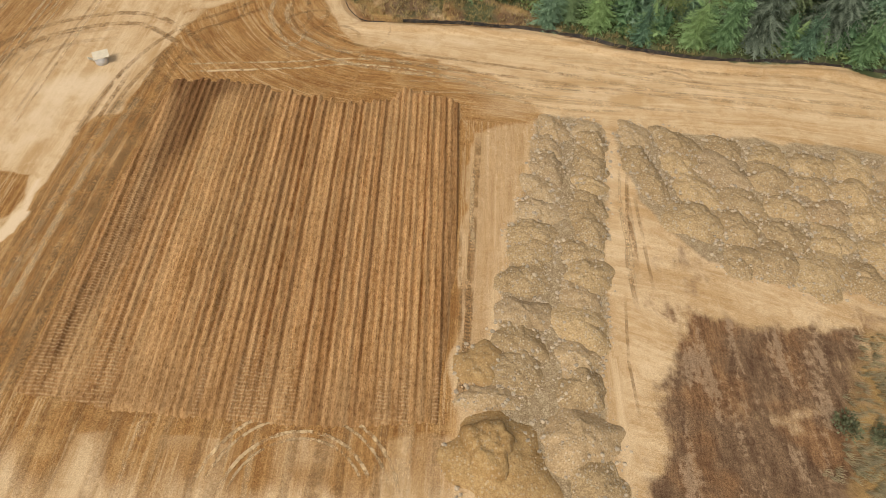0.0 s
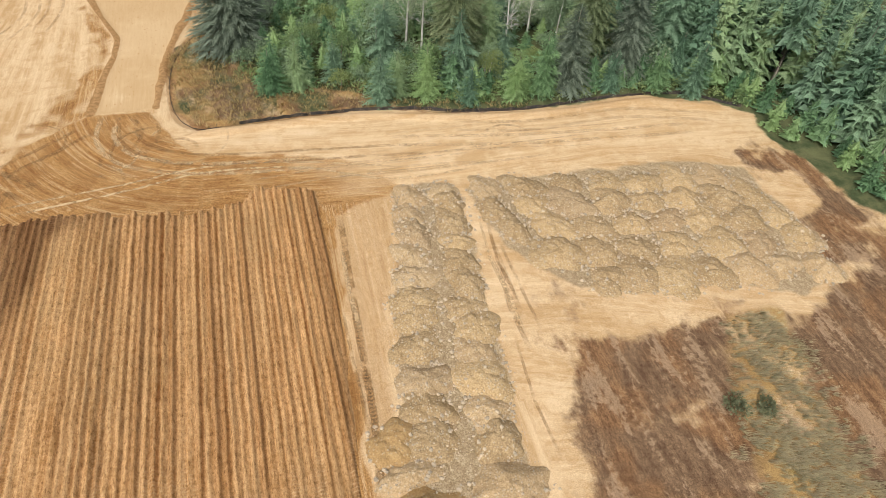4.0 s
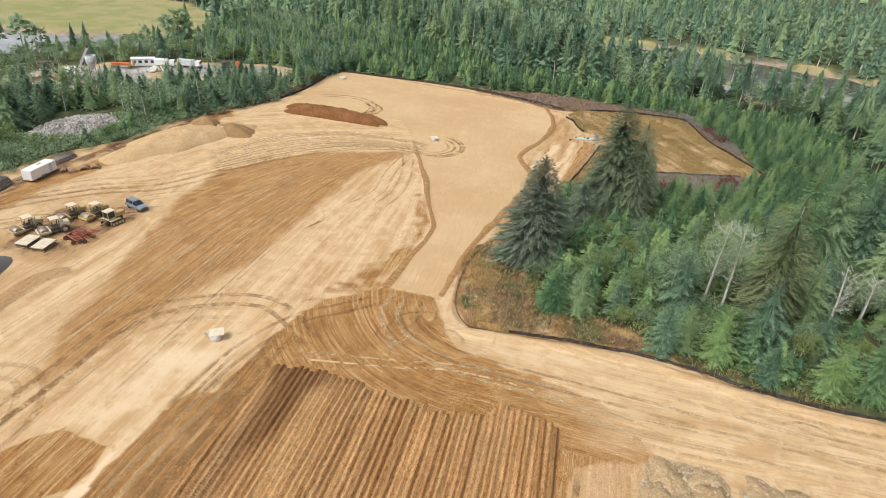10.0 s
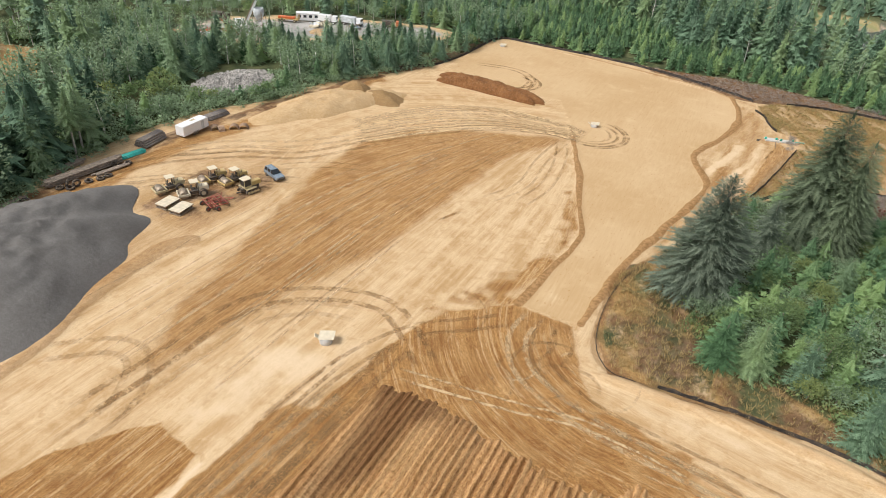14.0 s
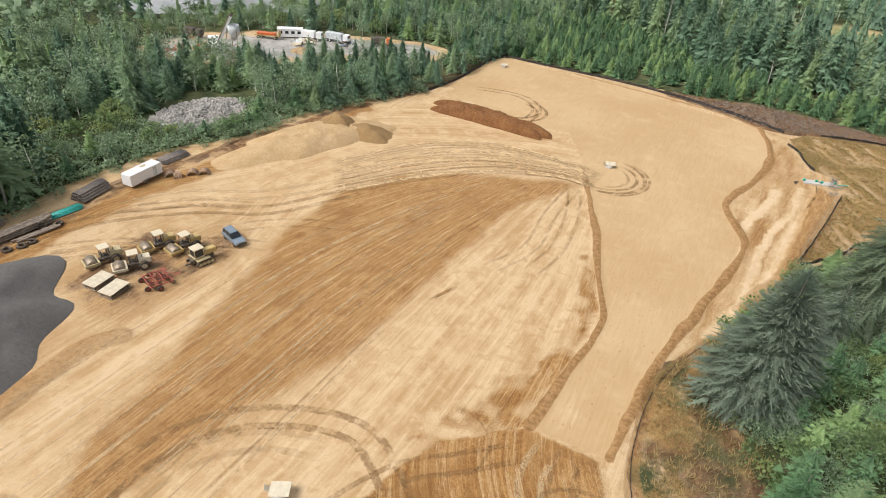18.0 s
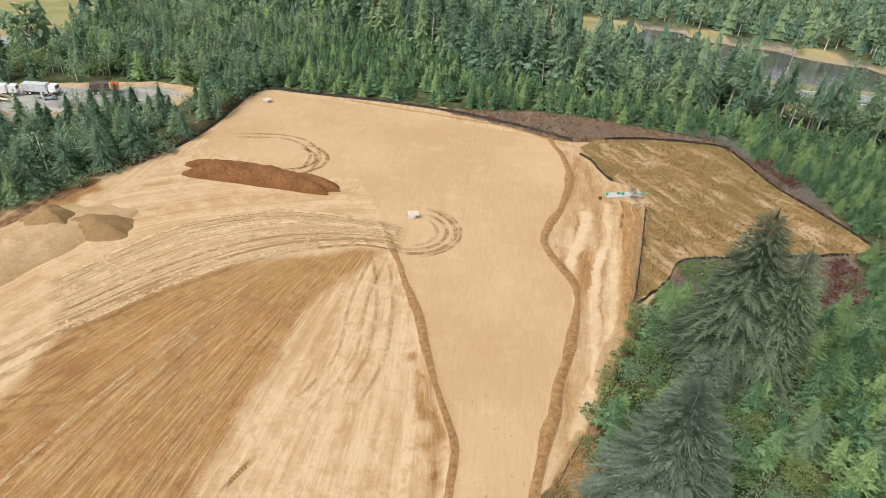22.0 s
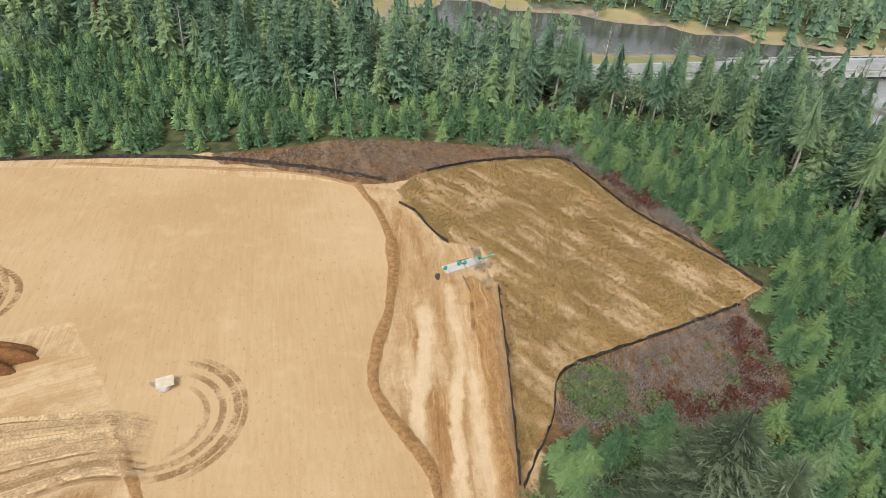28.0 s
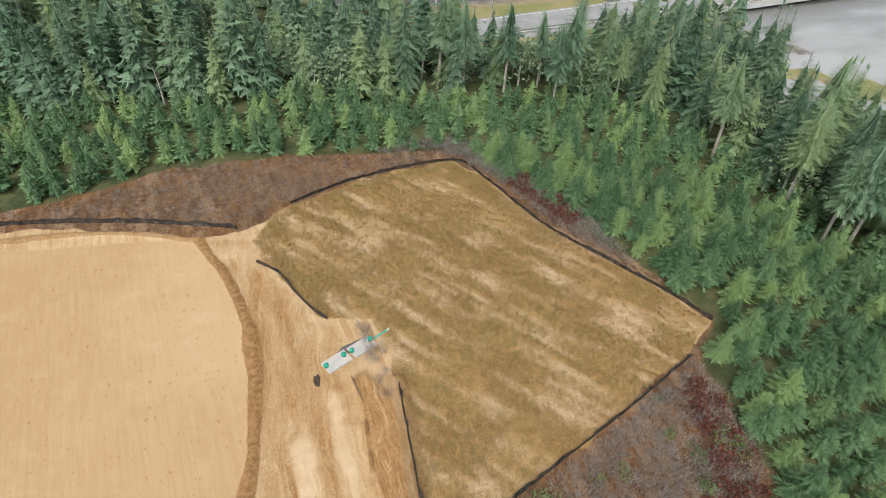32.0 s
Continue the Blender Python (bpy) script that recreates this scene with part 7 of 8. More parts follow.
# ---- silt fences ----
def silt_fence(pts, seed, height=0.5):
    line = fair(pts, 5)
    x, y = pts[0]
    t = thing("silt_fence", stand_plan(x, y), "sagging black fabric silt fence on wooden stakes", "fence", "silt fences round the site")
    rng = np.random.RandomState(seed)
    place_in = pose(x, y, ground_z(x, y)).inverted()
    # resample to about 0.7 m
    pos, run = [], 0.0
    for a, b in zip(line, line[1:]):
        d = math.dist(a, b)
        n = max(1, round(d / 0.7))
        pos += [(a[0] + (b[0] - a[0]) * k / n, a[1] + (b[1] - a[1]) * k / n) for k in range(n)]
    pos.append(line[-1])
    bm, prev = bmesh.new(), None
    for i, (px, py) in enumerate(pos):
        q = pos[min(i + 1, len(pos) - 1)] if i < len(pos) - 1 else pos[i - 1]
        d = Vector((q[0] - px, q[1] - py, 0)).normalized()
        s = Vector((-d.y, d.x, 0))
        flap = min(1.0, height / 0.4)
        z, lean = ground_z(px, py), flap * rng.uniform(-0.12, 0.2)
        h = height * rng.uniform(0.72, 1.05)
        rows = [bm.verts.new(place_in @ (Vector((px, py, z)) + s * o + Vector((0, 0, k)))) for o, k in ((0.09 * flap, 0.03), (0.03, 0.06), (0.03 + lean * 0.5, h * 0.55), (0.02 + lean, h), (-0.02 + lean, h), (-0.03 + lean * 0.5, h * 0.55), (-0.06 * flap, -0.1))]
        if prev:
            for k in range(6):
                bm.faces.new((prev[k], rows[k], rows[k + 1], prev[k + 1]))
        prev = rows
    part("fabric", bm, MAT_FABRIC, t)
    stake = boxed(0, 0, 0.22, 0.035, 0.035, 0.72, 0.006)
    me = bpy.data.meshes.new("post")
    stake.to_mesh(me)
    stake.free()
    me.materials.append(MAT_STAKE)
    for px, py in pos[::3]:
        ob = new("post", me)
        ob.parent = t
        ob.matrix_basis = place_in @ pose(px, py, ground_z(px, py), rng.uniform(-6, 6), rng.uniform(-6, 6), rng.uniform(0, 90))


silt_fence([(-76.3, 130.8), (-72.3, 140.6), (-71.4, 153.2), (-72.2, 169.8), (-70.4, 174.2), (-60.7, 174.8), (-38, 175), (-21.7, 171.8), (-10, 167.5), (-6.6, 165.8)], 1, 0.6)
silt_fence([(-5.5, 159.3), (-3.6, 157.0), (-2.7, 153.8), (-1.2, 149.9), (-0.4, 148.7)], 2)
silt_fence([(3.4, 138.4), (2.0, 130.5), (0.5, 122.6), (-0.6, 117.0), (-1.7, 112.4)], 3)
silt_fence([(-1.2, 112.3), (0.5, 114.9), (3.7, 119.4), (6.3, 124.6), (12.7, 127.1), (21.9, 129.9), (31.2, 133.0)], 4)
silt_fence([(36.5, 136.2), (34.8, 141.1), (31.1, 148.8), (27.8, 156.0), (25.4, 167.0), (22.8, 172.8), (9.8, 172.2), (0.0, 169.0)], 5)
silt_fence([(-8.6, 90.9), (-11.4, 84), (-12.6, 77), (-11.9, 68.5), (-9.6, 64.2), (-6.5, 63.6)], 6, 0.1)
silt_fence([(-4.5, 64.3), (1.9, 65.0), (8.1, 65.0), (16.3, 64.2), (21, 63.0), (30.3, 62.2), (42.2, 63.2), (52.5, 62.8), (59.4, 58.4)], 7, 0.42)


# ---- wheel and track prints, pressed into the soil ----
def prints_material():
    m, nt, b = start("tyre_prints")
    p = place(nt)
    small, mid = noise_tex(nt, p, 3.0, 4, 0.65), noise_tex(nt, p, 0.6, 3)
    ac, tone = attr(nt, "across"), attr(nt, "tone")
    side = mth(nt, "ABSOLUTE", ac)
    lug = nd(nt, "TexWave", 1, {"Vector": nd(nt, "CombineXYZ", 0, {0: mth(nt, "MULTIPLY_ADD", side, 0.16, attr(nt, "along")), 1: 0.0, 2: 0.0}), "Scale": 0.95, "Distortion": 0.4})
    bar = ramp(nt, lug, 0.35, 0.65)
    dark = mix(nt, mth(nt, "MULTIPLY_ADD", bar, 0.6, mth(nt, "MULTIPLY", small, 0.4)), (0.20, 0.098, 0.034), (0.43, 0.26, 0.115))
    pale = mix(nt, mth(nt, "MULTIPLY_ADD", bar, 0.3, mth(nt, "MULTIPLY", small, 0.7)), (0.565, 0.39, 0.20), (0.68, 0.50, 0.29))
    plug(nt, b.inputs["Base Color"], mix(nt, tone, dark, pale))
    b.inputs["Roughness"].default_value, b.inputs["Specular IOR Level"].default_value = 0.95, 0.15
    bump(nt, b, mth(nt, "MULTIPLY_ADD", bar, 0.6, small), 0.7, 0.1)
    edge = ramp(nt, mth(nt, "MULTIPLY_ADD", small, 0.7, mth(nt, "MULTIPLY", side, -1.0)), -0.62, -0.25)
    worn = ramp(nt, mth(nt, "MULTIPLY_ADD", mid, 0.6, mth(nt, "MULTIPLY", small, 0.4)), 0.36, 0.58)
    fac = mth(nt, "MULTIPLY", mth(nt, "MULTIPLY", edge, worn), attr(nt, "strength"))
    clear = nt.nodes.new("ShaderNodeBsdfTransparent")
    both = nt.nodes.new("ShaderNodeMixShader")
    plug(nt, both.inputs[0], fac)
    nt.links.new(clear.outputs[0], both.inputs[1]), nt.links.new(b.outputs[0], both.inputs[2])
    nt.links.new(both.outputs[0], nt.nodes["Material Output"].inputs["Surface"])
    return m


def slope_line(l0, y0, y1, n=26):
    """A line of the scraping machines on the graded slope, gathering towards its top."""
    out = []
    for i in range(n + 1):
        y = y0 + (y1 - y0) * i / n
        k = 0.66 * min(max((y - 70) / 50, 0), 1) ** 1.7
        out.append((l0 * (1 - k) - 33 * k, y))
    return out


def build_prints():
    rng = np.random.RandomState(31)
    lines = list(TRACKS)
    for i in range(30):  # scraper passes up the slope
        l0 = rng.uniform(-60, -38)
        y0 = rng.uniform(36, 66)
        lines.append((slope_line(l0, y0, min(y0 + rng.uniform(22, 60), 114)), 0.0, rng.uniform(0.06, 0.14), rng.choice([-0.6, -0.5, -0.4, 0.3])))
    for i in range(30):  # scrapers swinging round below the ridge
        o = 0.48 * i + rng.uniform(-0.3, 0.3)
        lines.append((fair([(-60 - 0.5 * o, 92 + 0.6 * o), (-53 - 0.5 * o, 103 + 0.9 * o), (-45 - 0.3 * o, 112.5 + 0.8 * o), (-36, 117.5 + 0.5 * o), (-30.5, 117 + 0.45 * o)]), 0.0, rng.uniform(0.1, 0.36), rng.choice([-0.95, -0.85, -0.7, -0.6, 0.55, 0.4])))
    for i in range(12):  # turning marks at the junction
        cx, cy = rng.uniform(-27, -10), rng.uniform(53, 66)
        a0 = rng.uniform(0, 360)
        lines.append((arc(cx, cy, rng.uniform(1.6, 6), a0, a0 + rng.uniform(60, 200), 14), rng.choice([0.0, 0.9]), rng.uniform(0.1, 0.22), rng.choice([-0.4, -0.3, 0.3, 0.4])))
    for i in range(11):  # lorries along the haul road
        y0 = rng.uniform(50.5, 61)
        x0 = rng.uniform(-8, 26)
        lines.append((fair([(x0, y0), (x0 + 10, y0 + rng.uniform(-1, 1)), (x0 + rng.uniform(18, 30), y0 + rng.uniform(-1.5, 1.5))]), rng.choice([0.0, 0.9]), rng.uniform(0.08, 0.24), rng.choice([-0.4, -0.3, -0.2, 0.12])))
    for i in range(9):  # crawler passes on the strip west of the field
        x0 = -33 + 0.72 * i
        y0 = rng.uniform(10, 20)
        lines.append((fair([(x0 + 0.6, y0), (x0 + 0.4, y0 + 12), (x0 + 0.5, y0 + 22), (x0 + 1.2, y0 + rng.uniform(28, 38))]), 0.0, rng.uniform(0.16, 0.3), rng.choice([0.45, 0.6, 0.3, -0.3])))
    for i in range(17):  # crawlers leaving the field southwards
        x0 = -30 + 2.0 * i + rng.uniform(-0.5, 0.5)
        lines.append((fair([(x0 + rng.uniform(-0.6, 0.6), 7.5), (x0, 12), (x0 + 0.2, 17.2)]), 0.0, rng.uniform(0.2, 0.6), rng.choice([-0.5, -0.35, 0.3, 0.4])))
    for i in range(7):  # passes on the yard and the flats
        x0, y0 = rng.uniform(-80, -66), rng.uniform(60, 76)
        lines.append((fair([(x0, y0), (x0 + 6, y0 + 7), (x0 + 13, y0 + 11)]), 0.9, 0.24, rng.choice([-0.5, 0.3])))
    for i in range(12):  # strips between field, rows and flats
        x0 = rng.choice([rng.uniform(3.4, 5.2), rng.uniform(16.2, 19.5)])
        y0 = rng.uniform(14, 34)
        lines.append(([(x0, y0), (x0 + rng.uniform(-0.4, 0.2), y0 + 5), (x0 + rng.uniform(-0.3, 0.6), y0 + 11)], 0.0, rng.uniform(0.12, 0.26), rng.choice([-0.6, 0.4, 0.3])))
    vs, fs, al, ac, to, st, at = [], [], [], [], [], [], 0
    for n, (pts, gauge, w, f) in enumerate(lines):
        pos = []
        for a, b in zip(pts, pts[1:]):
            m = max(1, round(math.dist(a, b) / 0.42))
            pos += [(a[0] + (b[0] - a[0]) * k / m, a[1] + (b[1] - a[1]) * k / m) for k in range(m)]
        pos.append(pts[-1])
        for g in ((gauge, -gauge) if gauge else (0.0,)):
            run, rows = 0.0, 0
            for i, (px, py) in enumerate(pos):
                q, o = pos[min(i + 1, len(pos) - 1)], pos[max(i - 1, 0)]
                ln = math.dist(q, o) or 1.0
                nx, ny = -(q[1] - o[1]) / ln, (q[0] - o[0]) / ln
                run += math.dist(pos[i - 1], pos[i]) if i else 0
                fade = min(1.0, i / 5, (len(pos) - 1 - i) / 5)
                for k in range(3):
                    c = -1.0 + k
                    x, y = px + nx * (g + c * w * 1.25), py + ny * (g + c * w * 1.25)
                    vs.append((x * UNIT, y * UNIT, (ground_z(x, y) + 0.03 + 0.0006 * (n % 40)) * UNIT))
                    al.append(run), ac.append(c), to.append(1.0 if f < 0 else 0.0), st.append(abs(f) * fade)
                rows += 1
            i = np.arange(rows - 1)[:, None] * 3 + np.arange(2)[None, :] + at
            fs.append(np.stack([i, i + 3, i + 4, i + 1], -1).reshape(-1, 4))
            at += rows * 3
    me = mesh_of("tyre_prints", vs, np.concatenate(fs), {"along": al, "across": ac, "tone": to, "strength": st})
    me.materials.append(prints_material())
    tagged(new("tyre_prints", me), "tyre and crawler prints pressed into sand and clay", "tracks", kind="stuff")


build_prints()


# ---- drainage works ----
def manhole(x, y, turn, h=0.8, tilt=4.0):
    t = thing("manhole_riser", stand_plan(x, y, turn), "round concrete manhole riser covered by a plywood sheet", "manhole", "manhole risers on the graded ground")
    part("riser", lathe([(0.46, -0.3), (0.62, -0.3), (0.62, h), (0.46, h), (0.46, -0.3)], 28), MAT_CONCRETE, t)
    part("lid", moved(boxed(0, 0, 0, 1.55, 1.25, 0.05, 0.01), pose(0.12, 0.05, h + 0.06, tilt, -tilt, 8)), MAT_PLY, t, "pale plywood sheet")
    part("board", moved(boxed(0, 0, 0, 0.9, 0.55, 0.04, 0.01), pose(-0.85, 0.25, 0.30, 0, 38, 20)), MAT_PLY, t)


manhole(-34.3, 51.8, 20)
manhole(-30.7, 127.0, 4, 0.6)
manhole(-67.7, 166.6, 15, 0.5)


def septic_tank(x, y, turn, risers):
    t = thing("septic_tank", stand_plan(x, y, turn), "buried pale concrete septic tank with green riser lids", "septic tank", "septic tanks below the grass field")
    part("tank", boxed(0, 0, -0.25, 2.55, 1.45, 0.9, 0.03), MAT_CONCRETE, t)
    for k, rx in enumerate(risers):
        r = part("riser", moved(lathe([(0.20, 0.15), (0.23, 0.15), (0.21, 0.40), (0.23, 0.44), (0.19, 0.46), (0.0, 0.46)], 20), pose(rx, 0.12, 0)), MAT_GREEN, t, "green plastic riser")
        part("cap", moved(lathe([(0.0, 0.44), (0.17, 0.44), (0.17, 0.49), (0.0, 0.51)], 18), pose(rx, 0.12, 0.02)), MAT_GREEN, r)


septic_tank(-0.9, 143.1, 22, (-1.1, 0.85))
septic_tank(1.75, 144.15, 22, (-1.1, 1.05))
pipe = thing("drain_pipe", stand_plan(3.9, 145.1, 20, 0.1), "pale green plastic drain pipe end", "pipe")
part("pipe", tubed((-0.9, 0, 0), (0.9, 0, 0.1), 0.07, sides=12), MAT_TEAL, pipe)
part("collar", tubed((0.7, 0, 0.08), (0.9, 0, 0.1), 0.09, sides=12), MAT_WHITE, pipe)
# A low dark mound stands in for the shaded hole of a trench.
heap("trench_spoil", -3.0, 141.8, 0.5, 1.2, 0.12, 350, MAT_TRENCHDARK, "low dark mound painted as the shaded trench beside a buried tank", turn=-20, rough=0.5)
heap("gravel_spread", 0.4, 144.3, 3.0, 0.8, 0.12, 351, MAT_GRAVEL, "thin grey gravel bedding behind buried tanks", turn=22, rough=0.3)
plank = thing("plank", stand_plan(-0.1, 139.3, 5, 0.12), "weathered grade plank on edge", "plank")
part("board", boxed(0, 0, 0, 0.06, 2.9, 0.2, 0.008), MAT_STAKE, plank)


# ---- machines ----
def wheel(parent, x, y, r, w, hub=MAT_CREAM, lugs=0):
    ty = part("tyre", moved(lathe([(r * 0.55, -w / 2), (r * 0.92, -w / 2), (r, -w * 0.36), (r, w * 0.36), (r * 0.92, w / 2), (r * 0.55, w / 2)], 26, True), pose(x, y, r)), MAT_RUBBER, parent)
    part("rim", moved(lathe([(0.0, -w * 0.2), (r * 0.3, -w * 0.3), (r * 0.57, -w * 0.42), (r * 0.57, w * 0.42), (r * 0.3, w * 0.3), (0.0, w * 0.2)], 20, True), pose(x, y, r)), hub, ty)
    if lugs:
        bm = bmesh.new()
        for k in range(lugs):
            a = 2 * math.pi * k / lugs
            for s in (-1, 1):
                box(bm, 0, 0, 0, 0.09, w * 0.46, 0.07, rot=Matrix.Translation((x + r * math.cos(a + 0.08 * s), y + s * w * 0.24, r + r * math.sin(a + 0.08 * s))) @ Euler((0, -a + math.pi / 2, s * 0.4)).to_matrix().to_4x4())
        part("tread", bm, MAT_RUBBER, ty)
    return ty


def roller(x, y, heading, paint, roof):
    t = thing("soil_compactor", stand(x, y, heading), "dusty yellow single-drum soil compactor with a canopy", "compactor", "compactors parked in the yard")
    part("drum", moved(lathe([(0, -1.02), (0.70, -1.02), (0.76, -0.99), (0.76, 0.99), (0.70, 1.02), (0, 1.02)], 36, True), pose(1.75, 0, 0.76)), MAT_STEEL, t, "polished dusty steel drum")
    part("drum_frame", solid(lambda bm: box(bm, 1.75, 1.16, 0.85, 2.0, 0.16, 0.42, 0.04), lambda bm: box(bm, 1.75, -1.16, 0.85, 2.0, 0.16, 0.42, 0.04), lambda bm: box(bm, 2.68, 0, 0.78, 0.2, 2.45, 0.4, 0.04), lambda bm: box(bm, 0.82, 0, 0.85, 0.24, 2.45, 0.5, 0.04)), paint, t)
    part("hitch", boxed(0.45, 0, 0.8, 0.7, 0.55, 0.5, 0.05), MAT_DARKSTEEL, t)
    part("chassis", boxed(-1.0, 0, 0.85, 2.4, 1.1, 0.5, 0.06), MAT_DARKSTEEL, t)
    part("hood", boxed(-1.75, 0, 1.5, 1.9, 1.45, 0.95, 0.14, 0.9), paint, t)
    part("grille", boxed(-2.70, 0, 1.4, 0.06, 1.0, 0.6, 0.02), MAT_DARKSTEEL, t)
    part("platform", boxed(-0.25, 0, 1.2, 1.2, 1.6, 0.16, 0.03), MAT_DARKSTEEL, t)
    part("seat", solid(lambda bm: box(bm, -0.4, 0, 1.55, 0.5, 0.5, 0.14, 0.04), lambda bm: box(bm, -0.62, 0, 1.85, 0.12, 0.5, 0.55, 0.04)), MAT_RUBBER, t)
    part("console", boxed(0.2, 0, 1.65, 0.2, 0.5, 0.8, 0.04), MAT_DARKSTEEL, t)
    part("steering_wheel", moved(lathe([(0.17, 0), (0.2, 0.02), (0.2, -0.02), (0.17, 0)], 16), pose(0.05, 0, 2.05, 0, -25, 0)), MAT_RUBBER, t)
    for px in (0.3, -0.85):
        for py in (0.68, -0.68):
            part("canopy_post", tubed((px, py, 1.25), (px, py, 2.85), 0.045, sides=8), MAT_DARKSTEEL, t)
    part("canopy", boxed(-0.28, 0, 2.9, 1.55, 1.6, 0.12, 0.05), roof, t, "pale canopy roof")
    for s in (1, -1):
        wheel(t, -1.55, s * 0.88, 0.74, 0.52, paint, 14)
        part("lamp", tubed((-2.72, s * 0.55, 1.75), (-2.66, s * 0.55, 1.75), 0.08, sides=10), MAT_WHITE, t)
    part("exhaust", tubed((-1.5, 0.45, 1.95), (-1.5, 0.45, 2.5), 0.05, sides=8), MAT_DARKSTEEL, t)


roller(-70.3, 64.1, -110, MAT_DULLYELLOW, MAT_CREAM)
roller(-66.9, 65.1, -120, MAT_CREAM, MAT_CREAM)
roller(-68.0, 69.4, -110, MAT_MACHINE, MAT_CREAM)
roller(-65.4, 70.9, -102, MAT_MACHINE, MAT_CREAM)


def crawler(x, y, heading):
    t = thing("crawler_tractor", stand(x, y, heading), "dusty yellow rubber-tracked crawler tractor with a cab", "tractor")
    for s in (1, -1):
        bm = bmesh.new()
        prof = [(1.35 * math.cos(a) + (0.95 if math.cos(a) > 0 else -0.95) * 1.0, 0.48 + 0.48 * math.sin(a)) for a in np.linspace(0, 2 * math.pi, 28, endpoint=False)]
        prof = [(px * 0.62 if abs(px) > 0 else px, pz) for px, pz in prof]
        a = [bm.verts.new((px, s * 1.15 - 0.28, pz)) for px, pz in prof]
        b = [bm.verts.new((px, s * 1.15 + 0.28, pz)) for px, pz in prof]
        bm.faces.new(a), bm.faces.new(b[::-1])
        for k in range(len(a)):
            bm.faces.new((a[k], a[(k + 1) % len(a)], b[(k + 1) % len(a)], b[k]))
        bmesh.ops.recalc_face_normals(bm, faces=bm.faces)
        tr = part("track", bm, MAT_RUBBER, t)
        for k in range(4):
            part("road_wheel", tubed((-1.0 + 0.66 * k, s * 1.15 + s * 0.24, 0.45), (-1.0 + 0.66 * k, s * 1.15 + s * 0.34, 0.45), 0.27, sides=16), MAT_DULLYELLOW, tr)
        part("fender", boxed(-0.3, s * 1.1, 1.12, 2.2, 0.66, 0.10, 0.03), MAT_DULLYELLOW, t)
    part("body", boxed(0.0, 0, 0.85, 3.6, 1.2, 0.7, 0.08), MAT_DARKSTEEL, t)
    part("hood", boxed(1.35, 0, 1.55, 2.2, 1.05, 0.85, 0.14, 0.92), MAT_MACHINE, t)
    part("grille", boxed(2.46, 0, 1.45, 0.06, 0.85, 0.6, 0.02), MAT_DARKSTEEL, t)
    cab = part("cab", solid(*[lambda bm, px=px, py=py: tube(bm, (px, py, 1.15), (px * 0.94 - 0.03, py * 0.92, 2.75), 0.06, sides=8) for px in (-1.35, 0.15) for py in (-0.72, 0.72)], lambda bm: box(bm, -0.6, 0, 1.3, 1.6, 1.5, 0.35, 0.05)), MAT_DULLYELLOW, t)
    part("cab_glass", boxed(-0.6, 0, 2.05, 1.42, 1.34, 1.25, 0.04, 0.94), MAT_GLASS, cab, "dark cab glass")
    part("cab_roof", boxed(-0.6, 0, 2.82, 1.75, 1.6, 0.16, 0.07), MAT_CREAM, cab)
    part("exhaust", tubed((0.75, 0.42, 1.9), (0.75, 0.42, 2.95), 0.06, sides=10), MAT_DARKSTEEL, t)
    part("drawbar", solid(lambda bm: box(bm, -2.2, 0, 0.5, 1.0, 0.3, 0.14, 0.02), lambda bm: box(bm, -1.9, 0.5, 0.8, 0.6, 0.12, 0.5, 0.02), lambda bm: box(bm, -1.9, -0.5, 0.8, 0.6, 0.12, 0.5, 0.02)), MAT_DARKSTEEL, t)


crawler(-62.1, 70.4, 78)


def disc_harrow(x, y, heading):
    t = thing("disc_harrow", stand(x, y, heading), "folded red disc harrow with worn steel discs", "harrow")
    part("drawbar", solid(lambda bm: tube(bm, (3.4, 0, 0.5), (1.4, 0.7, 0.7), 0.07), lambda bm: tube(bm, (3.4, 0, 0.5), (1.4, -0.7, 0.7), 0.07)), MAT_REDPAINT, t)
    for k, py in enumerate((-1.7, -0.6, 0.6, 1.7)):
        part("beam", boxed(0, py, 0.78, 3.4, 0.14, 0.14, 0.02), MAT_REDPAINT, t)
    for k, px in enumerate((-1.6, -0.55, 0.5, 1.5)):
        part("cross_beam", boxed(px, 0, 0.86, 0.14, 3.9, 0.14, 0.02), MAT_REDPAINT, t)
    for k, (px, a) in enumerate(((1.2, 16), (0.1, -16), (-1.2, 12))):
        g = part("disc_gang", moved(tubed((0, -1.9, 0.36), (0, 1.9, 0.36), 0.05, sides=8), pose(px, 0, 0, 0, 0, a)), MAT_DARKSTEEL, t)
        for j in range(9):
            part("disc", moved(lathe([(0.0, 0.02), (0.2, 0.05), (0.34, 0.0), (0.2, 0.07), (0.0, 0.04)], 16, True), pose(px, 0, 0, 0, 0, a) @ pose(0, -1.7 + 0.42 * j, 0.36)), MAT_STEEL, g)
    for k in range(6):
        part("spring_arm", tubed((-1.5 + 0.6 * k, -1.2 + (k % 3) * 1.1, 0.8), (-1.2 + 0.6 * k, -1.0 + (k % 3) * 1.1, 1.55), 0.05, sides=8), MAT_REDPAINT, t)
    part("fold_frame", solid(*[lambda bm, q=q: tube(bm, (-1.4, q, 0.9), (1.1, q * 0.8, 1.5), 0.055, sides=8) for q in (-1.5, -0.5, 0.5, 1.5)], lambda bm: tube(bm, (1.1, -1.2, 1.5), (1.1, 1.2, 1.5), 0.06, sides=8)), MAT_REDPAINT, t)
    for s in (1, -1):
        wheel(t, -0.4, s * 2.15, 0.42, 0.26, MAT_REDPAINT)
        wheel(t, -1.9, s * 1.3, 0.42, 0.26, MAT_REDPAINT)


